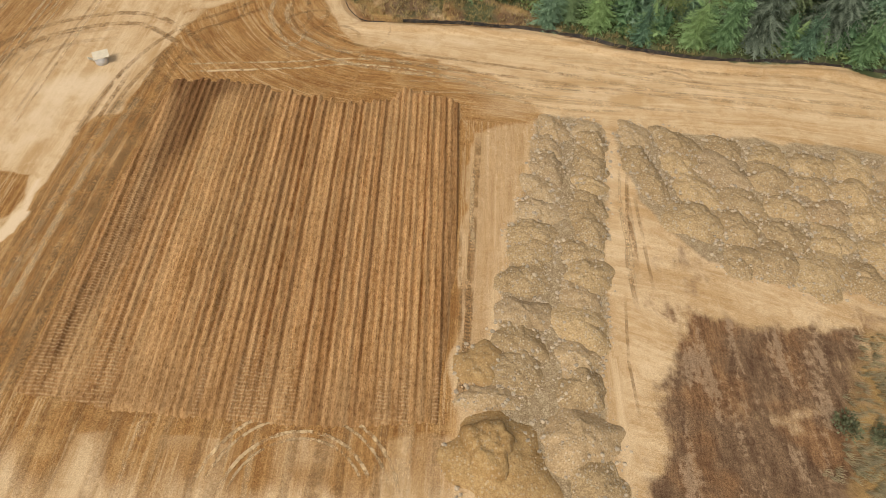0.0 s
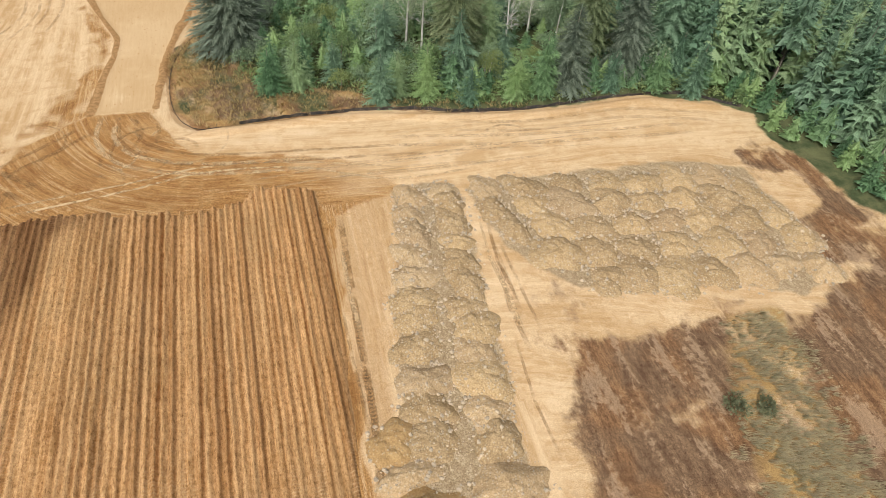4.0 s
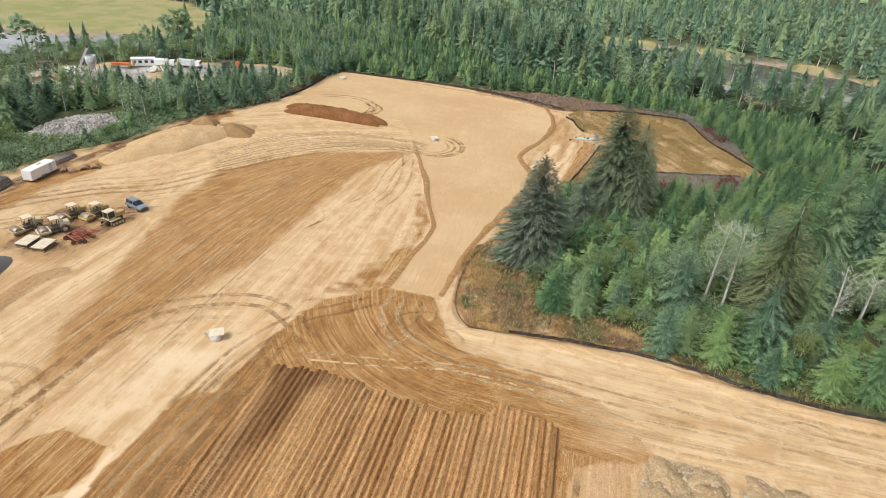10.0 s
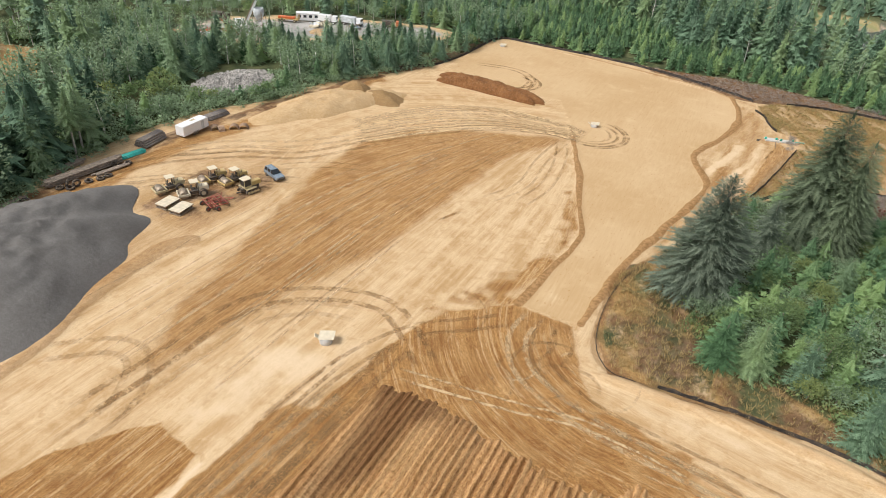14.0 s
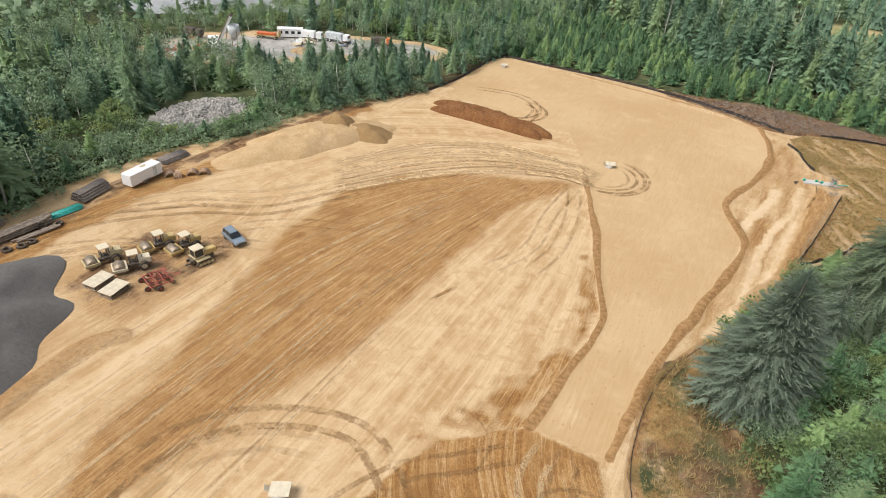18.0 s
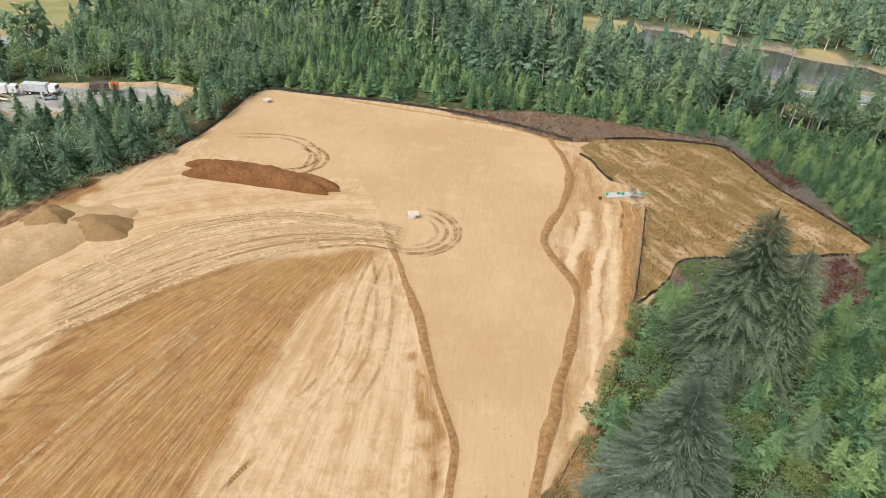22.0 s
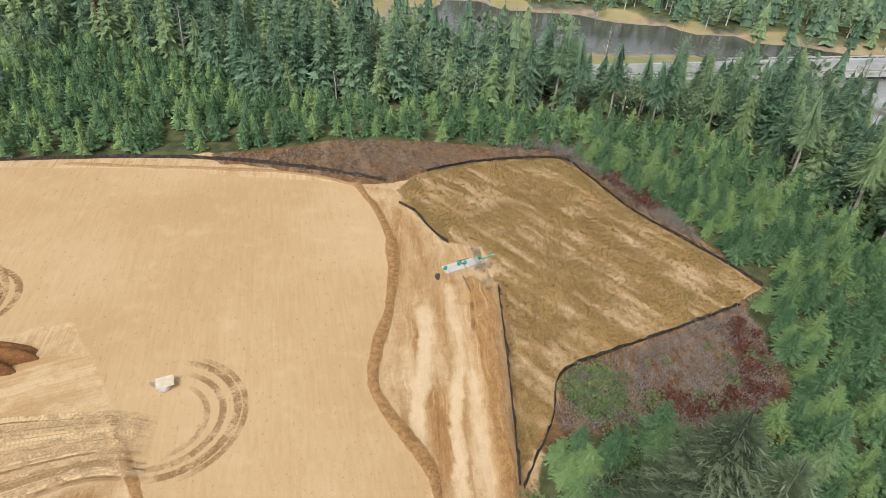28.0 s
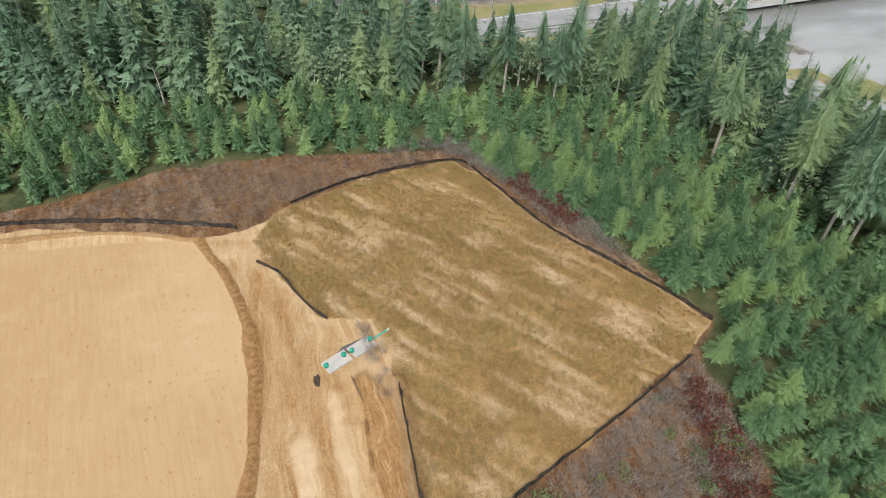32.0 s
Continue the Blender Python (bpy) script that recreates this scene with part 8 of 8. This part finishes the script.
disc_harrow(-62.7, 64.9, 70)


def trench_plate(x, y, turn):
    t = thing("trench_box", stand_plan(x, y, turn), "pale steel trench box lying flat on its side", "trench box", "trench boxes in the yard")
    part("top_plate", boxed(0, 0, 0.6, 1.75, 2.6, 0.08, 0.02), MAT_PLY, t)
    part("bottom_plate", boxed(0, 0, 0.10, 1.75, 2.6, 0.1, 0.02), MAT_STEEL, t)
    for sx in (-0.7, 0.7):
        for sy in (-1.1, 1.1):
            part("spreader", tubed((sx, sy, 0.14), (sx, sy, 0.57), 0.07, sides=12), MAT_DARKSTEEL, t)
    for sy in (-1.24, 1.24):
        part("rail", boxed(0, sy, 0.5, 1.75, 0.08, 0.12, 0.01), MAT_STEEL, t)


trench_plate(-67.45, 61.35, 6)
trench_plate(-65.0, 61.35, 8)


def suv(x, y, heading):
    t = thing("estate_car", stand(x, y, heading), "dusty slate-blue sport utility vehicle parked on sand", "car")
    outline = [(-2.3, 0.45), (-2.36, 0.8), (-2.28, 1.15), (0.62, 1.18), (1.1, 1.12), (2.2, 0.98), (2.36, 0.8), (2.36, 0.45)]
    top = [(-2.26, 1.15), (-2.02, 1.72), (-0.2, 1.78), (0.35, 1.72), (1.12, 1.14)]

    def skin(prof, w, w2):
        bm = bmesh.new()
        n = len(prof)
        mid = [bm.verts.new((px, -w * (w2 if pz > 1.3 else 1), pz)) for px, pz in prof], [bm.verts.new((px, w * (w2 if pz > 1.3 else 1), pz)) for px, pz in prof]
        for i in range(n):
            bm.faces.new((mid[0][i], mid[0][(i + 1) % n], mid[1][(i + 1) % n], mid[1][i]))
        bm.faces.new(mid[0][::-1]), bm.faces.new(mid[1])
        bmesh.ops.recalc_face_normals(bm, faces=bm.faces)
        bmesh.ops.bevel(bm, geom=bm.edges[:], offset=0.05, segments=2, affect="EDGES")
        return bm

    body = part("body", skin(outline, 0.93, 1.0), MAT_CAR, t)
    part("cabin", skin(top, 0.86, 0.86), MAT_GLASS, t, "dark tinted windows")
    part("roof", boxed(-0.95, 0, 1.79, 2.3, 1.36, 0.07, 0.03), MAT_CAR, t)
    for s in (1, -1):
        part("roof_rail", tubed((-1.9, s * 0.58, 1.88), (0.1, s * 0.58, 1.88), 0.025, sides=8), MAT_DARKSTEEL, t)
        for px in (-2.05, -1.05, 0.0):
            part("pillar", moved(boxed(0, 0, 0, 0.1, 0.05, 0.66, 0.01), pose(px + 0.02, s * 0.80, 1.45, s * 10, -4, 0)), MAT_CAR, t)
        for px in (-1.42, 1.48):
            wheel(t, px, s * 0.86, 0.36, 0.24, MAT_CHROME)
        part("headlight", boxed(2.33, s * 0.7, 0.84, 0.08, 0.32, 0.18, 0.03), MAT_CHROME, t)
        part("tail_light", boxed(-2.33, s * 0.76, 1.0, 0.07, 0.16, 0.36, 0.02), MAT_REDPAINT, t)
        part("mirror", boxed(0.75, s * 1.02, 1.2, 0.14, 0.2, 0.14, 0.03), MAT_CAR, t)
    part("front_bumper", boxed(2.36, 0, 0.55, 0.16, 1.8, 0.26, 0.05), MAT_DARKSTEEL, t)
    part("rear_bumper", boxed(-2.38, 0, 0.55, 0.16, 1.8, 0.24, 0.05), MAT_DARKSTEEL, t)
    part("grille", boxed(2.38, 0, 0.82, 0.04, 0.9, 0.18, 0.02), MAT_DARKSTEEL, t)


suv(-62.3, 75.6, -17)


def cargo_trailer(x, y, heading, length=7.2, h=2.15):
    t = thing("cargo_trailer", stand(x, y, heading), "long white enclosed cargo trailer with tandem wheels", "trailer")
    body = part("body", boxed(0, 0, 0.55 + h / 2, length, 2.35, h, 0.06), MAT_WHITE, t)
    part("roof", boxed(0, 0, 0.58 + h, length - 0.1, 2.3, 0.06, 0.02), MAT_WHITE, t)
    part("trim", solid(*[lambda bm, s=s: box(bm, 0, s * 1.18, 0.6, length, 0.03, 0.14, 0.005) for s in (1, -1)]), MAT_CHROME, t)
    door = part("side_door", boxed(length * 0.26, -1.185, 1.6, 0.85, 0.03, 1.85, 0.01), MAT_TARP, t, "grey side door")
    part("handle", boxed(length * 0.26 + 0.33, -1.21, 1.55, 0.05, 0.04, 0.2, 0.01), MAT_DARKSTEEL, door)
    for s in (1, -1):
        part("rear_door", boxed(-length / 2 - 0.02, s * 0.58, 0.6 + h / 2, 0.04, 1.1, h - 0.15, 0.01), MAT_WHITE, t)
        for px in (-0.75, 0.1):
            wheel(t, px, s * 1.1, 0.36, 0.22, MAT_CHROME)
        part("fender", boxed(-0.32, s * 1.2, 0.82, 1.9, 0.16, 0.06, 0.02), MAT_DARKSTEEL, t)
    part("tongue", solid(lambda bm: tube(bm, (length / 2, 0.7, 0.55), (length / 2 + 1.3, 0, 0.5), 0.05), lambda bm: tube(bm, (length / 2, -0.7, 0.55), (length / 2 + 1.3, 0, 0.5), 0.05)), MAT_DARKSTEEL, t)
    part("jack", tubed((length / 2 + 1.1, 0, 0.0), (length / 2 + 1.1, 0, 0.8), 0.04, sides=8), MAT_DARKSTEEL, t)
    part("stain", boxed(0.6, 0.3, 0.615 + h, 1.3, 0.7, 0.004), MAT_DULLYELLOW, t, "rusty patch")


cargo_trailer(-83.1, 79.7, 94)


def pipe_stack(x, y, heading, length, r, rows, material, label, ribs=True):
    t = thing("pipe_stack", stand(x, y, heading), label, "pipes")
    for lv in range(rows[1]):
        for k in range(rows[0] - lv):
            cy, cz = (k - (rows[0] - lv - 1) / 2) * 2.04 * r, 0.1 + r + lv * 1.76 * r
            off = 0.12 * math.sin(k * 5 + lv * 3)
            p = part("pipe", moved(lathe([(r * 0.86, -length / 2 + off), (r, -length / 2 + off), (r, length / 2 + off), (r * 0.86, length / 2 + off), (r * 0.86, -length / 2 + off)], 14, True), pose(0, 0, 0, 0, 0, -90) @ pose(cy, 0, cz)), material, t)
    for px in (-length * 0.3, length * 0.3):
        part("bearer", boxed(px, 0, 0.05, 0.12, rows[0] * 2.1 * r, 0.1, 0.01), MAT_TIMBER, t)


pipe_stack(-85.0, 73.2, 100, 6.2, 0.22, (7, 4), MAT_GREYPIPE, "stack of weathered grey-brown pipes on bearers")
pipe_stack(-85.6, 86.8, 88, 6.0, 0.15, (9, 3), MAT_GREYPIPE, "low stack of dark weathered pipes")
pipe_stack(-83.2, 68.4, 84, 5.2, 0.11, (7, 3), MAT_TEAL, "bundle of bright teal plastic pipes")


def half_culvert(x, y, heading, r=0.72, length=1.1):
    t = thing("culvert_half", stand_plan(x, y, heading), "rusty corrugated half-round culvert section", "culvert", "culvert sections in the yard")
    bm, rows = bmesh.new(), []
    for i in range(23):
        s = -length / 2 + length * i / 22
        rr = r + (0.04 if i % 4 in (1, 2) else 0.0)
        rows.append([[bm.verts.new(((rr - d) * math.cos(a), s, (rr - d) * math.sin(a))) for a in np.linspace(0, math.pi, 15)] for d in (0, 0.03)])
    for i in range(22):
        for d in (0, 1):
            for k in range(14):
                bm.faces.new((rows[i][d][k], rows[i][d][k + 1], rows[i + 1][d][k + 1], rows[i + 1][d][k]))
    for i in (0, 22):
        for k in range(14):
            bm.faces.new((rows[i][0][k], rows[i][0][k + 1], rows[i][1][k + 1], rows[i][1][k]))
    bmesh.ops.recalc_face_normals(bm, faces=bm.faces)
    part("shell", bm, MAT_RUSTPIPE, t)
    part("flange", solid(*[lambda bm, s=s: box(bm, s * (r + 0.04), 0, 0.03, 0.12, length, 0.05, 0.008) for s in (1, -1)]), MAT_RUSTPIPE, t)


half_culvert(-81.6, 82.9, 60)
half_culvert(-80.6, 83.2, 150)
half_culvert(-79.5, 85.0, 40)
half_culvert(-78.4, 86.1, 40)


def timber_stack(x, y, heading, length, wide, high, seed):
    t = thing("timber_stack", stand_plan(x, y, heading), "stack of long weathered grey timbers on bearers", "timber", "timber stacks along the yard")
    rng = np.random.RandomState(seed)
    for lv in range(high):
        for k in range(wide):
            part("beam", moved(boxed(0, 0, 0, length * rng.uniform(0.86, 1.0), 0.24, 0.2, 0.015), pose(rng.uniform(-0.3, 0.3), (k - wide / 2) * 0.27, 0.22 + 0.26 * lv, 0, 0, rng.uniform(-0.6, 0.6))), MAT_TIMBER, t)
        for px in (-length * 0.35, 0, length * 0.35):
            part("bearer", boxed(px, 0, 0.09 + 0.26 * lv, 0.1, wide * 0.28, 0.05, 0.008), MAT_TIMBER, t)


timber_stack(-83.2, 60.6, 87, 11.6, 5, 3, 1)
timber_stack(-86.4, 60.6, 94, 4.8, 4, 2, 2)
timber_stack(-82.0, 49.8, 93, 4.5, 5, 2, 3)
timber_stack(-81.4, 63.6, 84, 5.0, 3, 1, 4)


def loose_tyre(x, y, turn, tilt, r=0.55, w=0.34, dz=0.0):
    t = thing("loose_tyre", stand_plan(x, y, turn, dz + (w / 2 if abs(tilt) < 60 else r)), "worn black truck tyre lying in the yard", "tyre", "old tyres beside the timber")
    part("carcass", moved(lathe([(r * 0.55, -w * 0.42), (r * 0.9, -w / 2), (r, -w * 0.3), (r, w * 0.3), (r * 0.9, w / 2), (r * 0.55, w * 0.42)], 28), pose(0, 0, 0, tilt)), MAT_RUBBER, t)
    part("bead", moved(lathe([(r * 0.55, -w * 0.42), (r * 0.52, -w * 0.3), (r * 0.52, w * 0.3), (r * 0.55, w * 0.42)], 28), pose(0, 0, 0, tilt)), MAT_RUBBER, t)


for i, (tx, ty) in enumerate(((-81.8, 56.2), (-80.8, 57.0), (-80.7, 57.9), (-80.7, 59.6), (-80.2, 61.0), (-80.2, 62.2), (-81.9, 64.6), (-81.4, 66.2), (-81.5, 57.1), (-81.6, 50.4), (-81.2, 51.2))):
    loose_tyre(tx, ty, 40.0 * i, (0, 8, 90, 12, 0, 5, 90, 6, 70, 0, 80)[i])


# ---- works yard behind the trees ----
def batch_plant(x, y, turn):
    t = thing("batch_plant", stand(x, y, turn), "grey hopper tower on legs with a steep pale conveyor", "batch plant")
    part("silo", lathe([(0.0, 3.6), (0.4, 3.7), (1.7, 6.2), (1.7, 8.2), (1.55, 8.3), (1.55, 6.3), (0.0, 4.0)], 20), MAT_TARP, t)
    for sx in (-1.5, 1.5):
        for sy in (-1.5, 1.5):
            part("leg", tubed((sx * 1.25, sy * 1.25, -0.1), (sx, sy, 7.4), 0.12, sides=8), MAT_STEEL, t)
    for k, z in enumerate((1.4, 3.6)):
        for s in (1, -1):
            part("brace", tubed((-1.75, s * 1.75, z), (1.7, s * 1.7, z + 2.0), 0.06, sides=8), MAT_STEEL, t)
            part("brace", tubed((s * 1.75, 1.75, z), (s * 1.7, -1.7, z + 2.0), 0.06, sides=8), MAT_STEEL, t)
    conv = part("conveyor", moved(boxed(0, 0, 0, 12.6, 1.1, 0.8, 0.06), pose(-3.6, 0.4, 5.3, 0, -62, 15)), MAT_WHITE, t)
    for s in (0.62, -0.62):
        part("side_rail", moved(boxed(0, s, 0.45, 12.6, 0.08, 0.35, 0.02), pose(-3.6, 0.4, 5.3, 0, -62, 15)), MAT_STEEL, conv)
    part("head_pulley", moved(tubed((0, -0.6, 0), (0, 0.6, 0), 0.45, sides=14), pose(-0.8, 1.1, 10.8, 0, 0, 15)), MAT_DARKSTEEL, conv)
    part("feed_hopper", boxed(-6.6, -0.4, 1.3, 2.8, 2.4, 2.4, 0.08, 1.25), MAT_WHITE, t)
    part("water_tank", moved(tubed((-1.6, 0, 0), (1.6, 0, 0), 1.1, sides=18), pose(-8.4, 3.2, 2.4, 0, 0, 30)), MAT_WHITE, t)
    for s in (1, -1):
        part("tank_stand", boxed(-8.4 + s * 0.8, 3.2 + s * 0.45, 0.7, 0.3, 1.4, 1.5, 0.02), MAT_DARKSTEEL, t)


batch_plant(-118.0, 132.4, 20)


def lorry(x, y, heading, length, cover, label, cab=MAT_WHITE):
    t = thing("lorry", stand(x, y, heading), label, "lorry")
    part("chassis", boxed(0, 0, 0.8, length, 1.0, 0.3, 0.03), MAT_DARKSTEEL, t)
    part("cab", boxed(length / 2 - 0.9, 0, 1.9, 1.9, 2.3, 1.9, 0.15, 0.93), cab, t)
    part("windscreen", boxed(length / 2 - 0.02, 0, 2.25, 0.14, 1.9, 0.8, 0.04), MAT_GLASS, t)
    part("load_bed", boxed(-1.1, 0, 1.95, length - 2.4, 2.4, 2.0, 0.12, 0.96), cover, t)
    for px in (-length / 2 + 0.8, -length / 2 + 1.9, length / 2 - 1.2):
        for s in (1, -1):
            wheel(t, px, s * 1.0, 0.5, 0.32, MAT_WHITE)


def site_cabin(x, y, heading, length):
    t = thing("site_cabin", stand(x, y, heading), "long white portable site cabin with a metal roof", "cabin")
    part("wall", boxed(0, 0, 1.6, length, 2.9, 2.4, 0.05), MAT_WHITE, t)
    part("roof", boxed(0, 0, 2.9, length + 0.3, 3.2, 0.18, 0.05), MAT_WHITE, t)
    for k in range(4):
        w = part("window", boxed(-length / 2 + length * (k + 0.5) / 4, -1.47, 1.9, 1.1, 0.04, 0.8, 0.01), MAT_GLASS, t)
        part("window_sill", boxed(-length / 2 + length * (k + 0.5) / 4, -1.475, 1.46, 1.2, 0.05, 0.07), MAT_CHROME, w)
        part("window_head", boxed(-length / 2 + length * (k + 0.5) / 4, -1.475, 2.33, 1.2, 0.05, 0.07), MAT_CHROME, w)
    for s in (-0.35, 0.35):
        part("skid", boxed(length * s, 0, 0.2, 0.3, 2.6, 0.4, 0.02), MAT_TIMBER, t)


site_cabin(-118.4, 151.0, 36, 8.0)
lorry(-113.0, 152.6, 20, 7.0, MAT_WHITE, "white box lorry parked in the works yard")
lorry(-107.6, 155.6, 10, 8.5, MAT_TARP, "lorry with a pale grey tarpaulin cover")
lorry(-97.8, 160.2, 30, 7.0, MAT_DARKSTEEL, "dark lorry at the end of the works yard", MAT_ORANGE)
flat = thing("flatbed_trailer", stand(-121.4, 146.4, 24), "yellow flatbed trailer loaded with timber", "trailer")
part("deck", boxed(0, 0, 1.1, 8.2, 2.4, 0.25, 0.03), MAT_MACHINE, flat)
part("headboard", boxed(4.0, 0, 1.9, 0.15, 2.4, 1.4, 0.03), MAT_MACHINE, flat)
for k in range(5):
    part("stake", tubed((-3.6 + 1.7 * k, -1.15, 1.2), (-3.6 + 1.7 * k, -1.15, 2.2), 0.06, sides=8), MAT_MACHINE, flat)
part("load", boxed(-0.4, 0, 1.55, 6.0, 1.9, 0.6, 0.05), MAT_ORANGE, flat)
for k in (-3.0, -1.9, 2.6):
    for s in (1, -1):
        wheel(flat, k, s * 1.0, 0.48, 0.3)
dig = thing("excavator", stand(-125.6, 129.6, 200), "small orange excavator among scrap", "excavator")
part("tracks", solid(lambda bm: box(bm, 0, 0.9, 0.4, 3.0, 0.5, 0.8, 0.2), lambda bm: box(bm, 0, -0.9, 0.4, 3.0, 0.5, 0.8, 0.2)), MAT_RUBBER, dig)
part("body", boxed(-0.3, 0, 1.45, 2.4, 2.0, 1.1, 0.12), MAT_ORANGE, dig)
part("cab", boxed(0.5, 0.5, 2.3, 1.2, 0.95, 1.2, 0.08, 0.92), MAT_GLASS, dig)
part("boom", solid(lambda bm: tube(bm, (1.0, -0.3, 1.5), (3.0, -0.3, 3.4), 0.18, 0.14), lambda bm: tube(bm, (3.0, -0.3, 3.4), (4.4, -0.3, 1.6), 0.13, 0.1)), MAT_ORANGE, dig)
part("bucket", boxed(4.4, -0.3, 1.2, 0.7, 0.8, 0.7, 0.1, 0.7), MAT_DARKSTEEL, dig)
lorry(-134.0, 135.2, 15, 6.0, MAT_DARKSTEEL, "dark tipper lorry beside the works yard", MAT_DARKSTEEL)
heap("scrap_mound", -122.4, 128.2, 3.6, 2.0, 1.3, 360, MAT_REDSOIL, "rusty heap of scrap and soil", turn=30)


def junk_pile(x, y, rx, ry, seed, count, mats, label):
    t = thing("junk_pile", stand_plan(x, y, 20.0 * seed), label, "scrap", "junk in the works yard")
    rng = np.random.RandomState(700 + seed)
    for k in range(count):
        a, q = rng.uniform(0, 6.28), rng.rand() ** 0.5
        m = pose(rx * q * math.cos(a), ry * q * math.sin(a), 0.35 + 0.7 * (1 - q) * rng.rand(), rng.uniform(-35, 35), rng.uniform(-35, 35), rng.uniform(0, 360))
        if k % 3:
            part("panel", moved(boxed(0, 0, 0, rng.uniform(0.7, 2.0), rng.uniform(0.5, 1.3), rng.uniform(0.05, 0.4), 0.02), m), mats[k % len(mats)], t)
        else:
            part("pipe", moved(tubed((-rng.uniform(0.5, 1.8), 0, 0), (1.0, 0, 0), rng.uniform(0.07, 0.25), sides=10), m), mats[k % len(mats)], t)


junk_pile(-123.4, 123.8, 3.6, 1.8, 1, 22, (MAT_WHITE, MAT_TARP, MAT_WHITE), "loose white sheets and pipes dumped on sand")
junk_pile(-119.8, 129.6, 3.2, 2.2, 2, 26, (MAT_TARP, MAT_CONCRETE, MAT_STEEL, MAT_RUSTPIPE), "mixed grey and rusty scrap beside a hopper tower")
junk_pile(-127.2, 125.6, 2.6, 1.8, 3, 16, (MAT_REDPAINT, MAT_ORANGE, MAT_RUSTPIPE), "red and rusty machine parts lying in a yard")
junk_pile(-112.4, 148.8, 3.4, 2.0, 4, 20, (MAT_PLY, MAT_CREAM, MAT_TARP), "pale boards and sheets heaped beside lorries")
junk_pile(-105.0, 155.2, 3.0, 2.0, 5, 18, (MAT_TARP, MAT_CAR, MAT_STEEL), "pale blue-grey tanks and panels heaped together")
junk_pile(-115.6, 130.4, 2.2, 1.6, 6, 14, (MAT_RUSTPIPE, MAT_REDPAINT, MAT_DARKSTEEL), "rusty steel offcuts near a hopper tower")
heap("stone_mound", -108.0, 143.0, 3.0, 2.6, 1.2, 361, MAT_PALEPILE, "pale heap of crushed stone in a works yard")


# ---- road and bridge over the river ----
def build_road():
    line = fair(ROAD, 10)
    bm, prev = bmesh.new(), None
    bl, pl = bmesh.new(), None
    for i, (px, py) in enumerate(line):
        q, p = line[min(i + 1, len(line) - 1)], line[max(i - 1, 0)]
        d = Vector((q[0] - p[0], q[1] - p[1], 0)).normalized()
        s = Vector((-d.y, d.x, 0))
        c = Vector((px, py, -1.75))
        row = [bm.verts.new(UNIT * (c + s * o + Vector((0, 0, k)))) for o, k in ((-6.2, -1.2), (-4.8, 0), (4.8, 0), (6.2, -1.2))]
        mk = [bl.verts.new(UNIT * (c + s * o + Vector((0, 0, 0.012)))) for o in (-4.1, -3.9, 3.9, 4.1)]
        if prev:
            for k in range(3):
                bm.faces.new((prev[k], row[k], row[k + 1], prev[k + 1]))
            for k in (0, 2):
                bl.faces.new((pl[k], mk[k], mk[k + 1], pl[k + 1]))
        prev, pl = row, mk
    road = part("road", bm, MAT_ASPHALT, None)
    tagged(road, "pale grey two-lane road on an embankment", "road", kind="structure")
    part("edge_line", bl, MAT_PAINTLINE, road)
    t = thing("road_bridge", PLAN @ pose(95, 221.2, -1.75, 0, 0, 5.5), "low concrete road bridge over the tidal river", "bridge", kind="structure")
    part("deck", boxed(40, 0, -0.35, 96, 10.6, 0.62, 0.05), MAT_CONCRETE, t)
    for s in (1, -1):
        rail = part("parapet", boxed(40, s * 5.2, 0.45, 96, 0.22, 0.35, 0.03), MAT_CONCRETE, t)
        for k in range(32):
            part("parapet_post", boxed(-7 + 3 * k, s * 5.2, 0.12, 0.3, 0.2, 0.4), MAT_CONCRETE, rail)
    for k in range(6):
        part("pier", solid(lambda bm, k=k: box(bm, 6 + 15 * k, 0, -1.0, 1.0, 9.6, 0.8, 0.06), *[lambda bm, k=k, o=o: tube(bm, (6 + 15 * k, o, -4.5), (6 + 15 * k, o, -1.2), 0.4, sides=14) for o in (-3.4, 0, 3.4)]), MAT_CONCRETE, t)
    g = thing("guard_rail", PLAN @ pose(0, 0, 0), "galvanised steel guard rail beside the road", "guard rail")
    for a, b in zip(line[10:34], line[11:35]):
        bm = bmesh.new()
        d = Vector((b[0] - a[0], b[1] - a[1], 0)).normalized()
        s = Vector((-d.y, d.x, 0)) * -4.9
        tube(bm, Vector((*a, -1.1)) + s, Vector((*b, -1.1)) + s, 0.14, sides=6)
        part("rail", bm, MAT_CHROME, g)
    for a in line[10:34]:
        part("post", tubed((a[0] + 0.3, a[1] - 4.95, -2.4), (a[0] + 0.3, a[1] - 4.95, -1.0), 0.07, sides=8), MAT_TIMBER, g)


build_road()
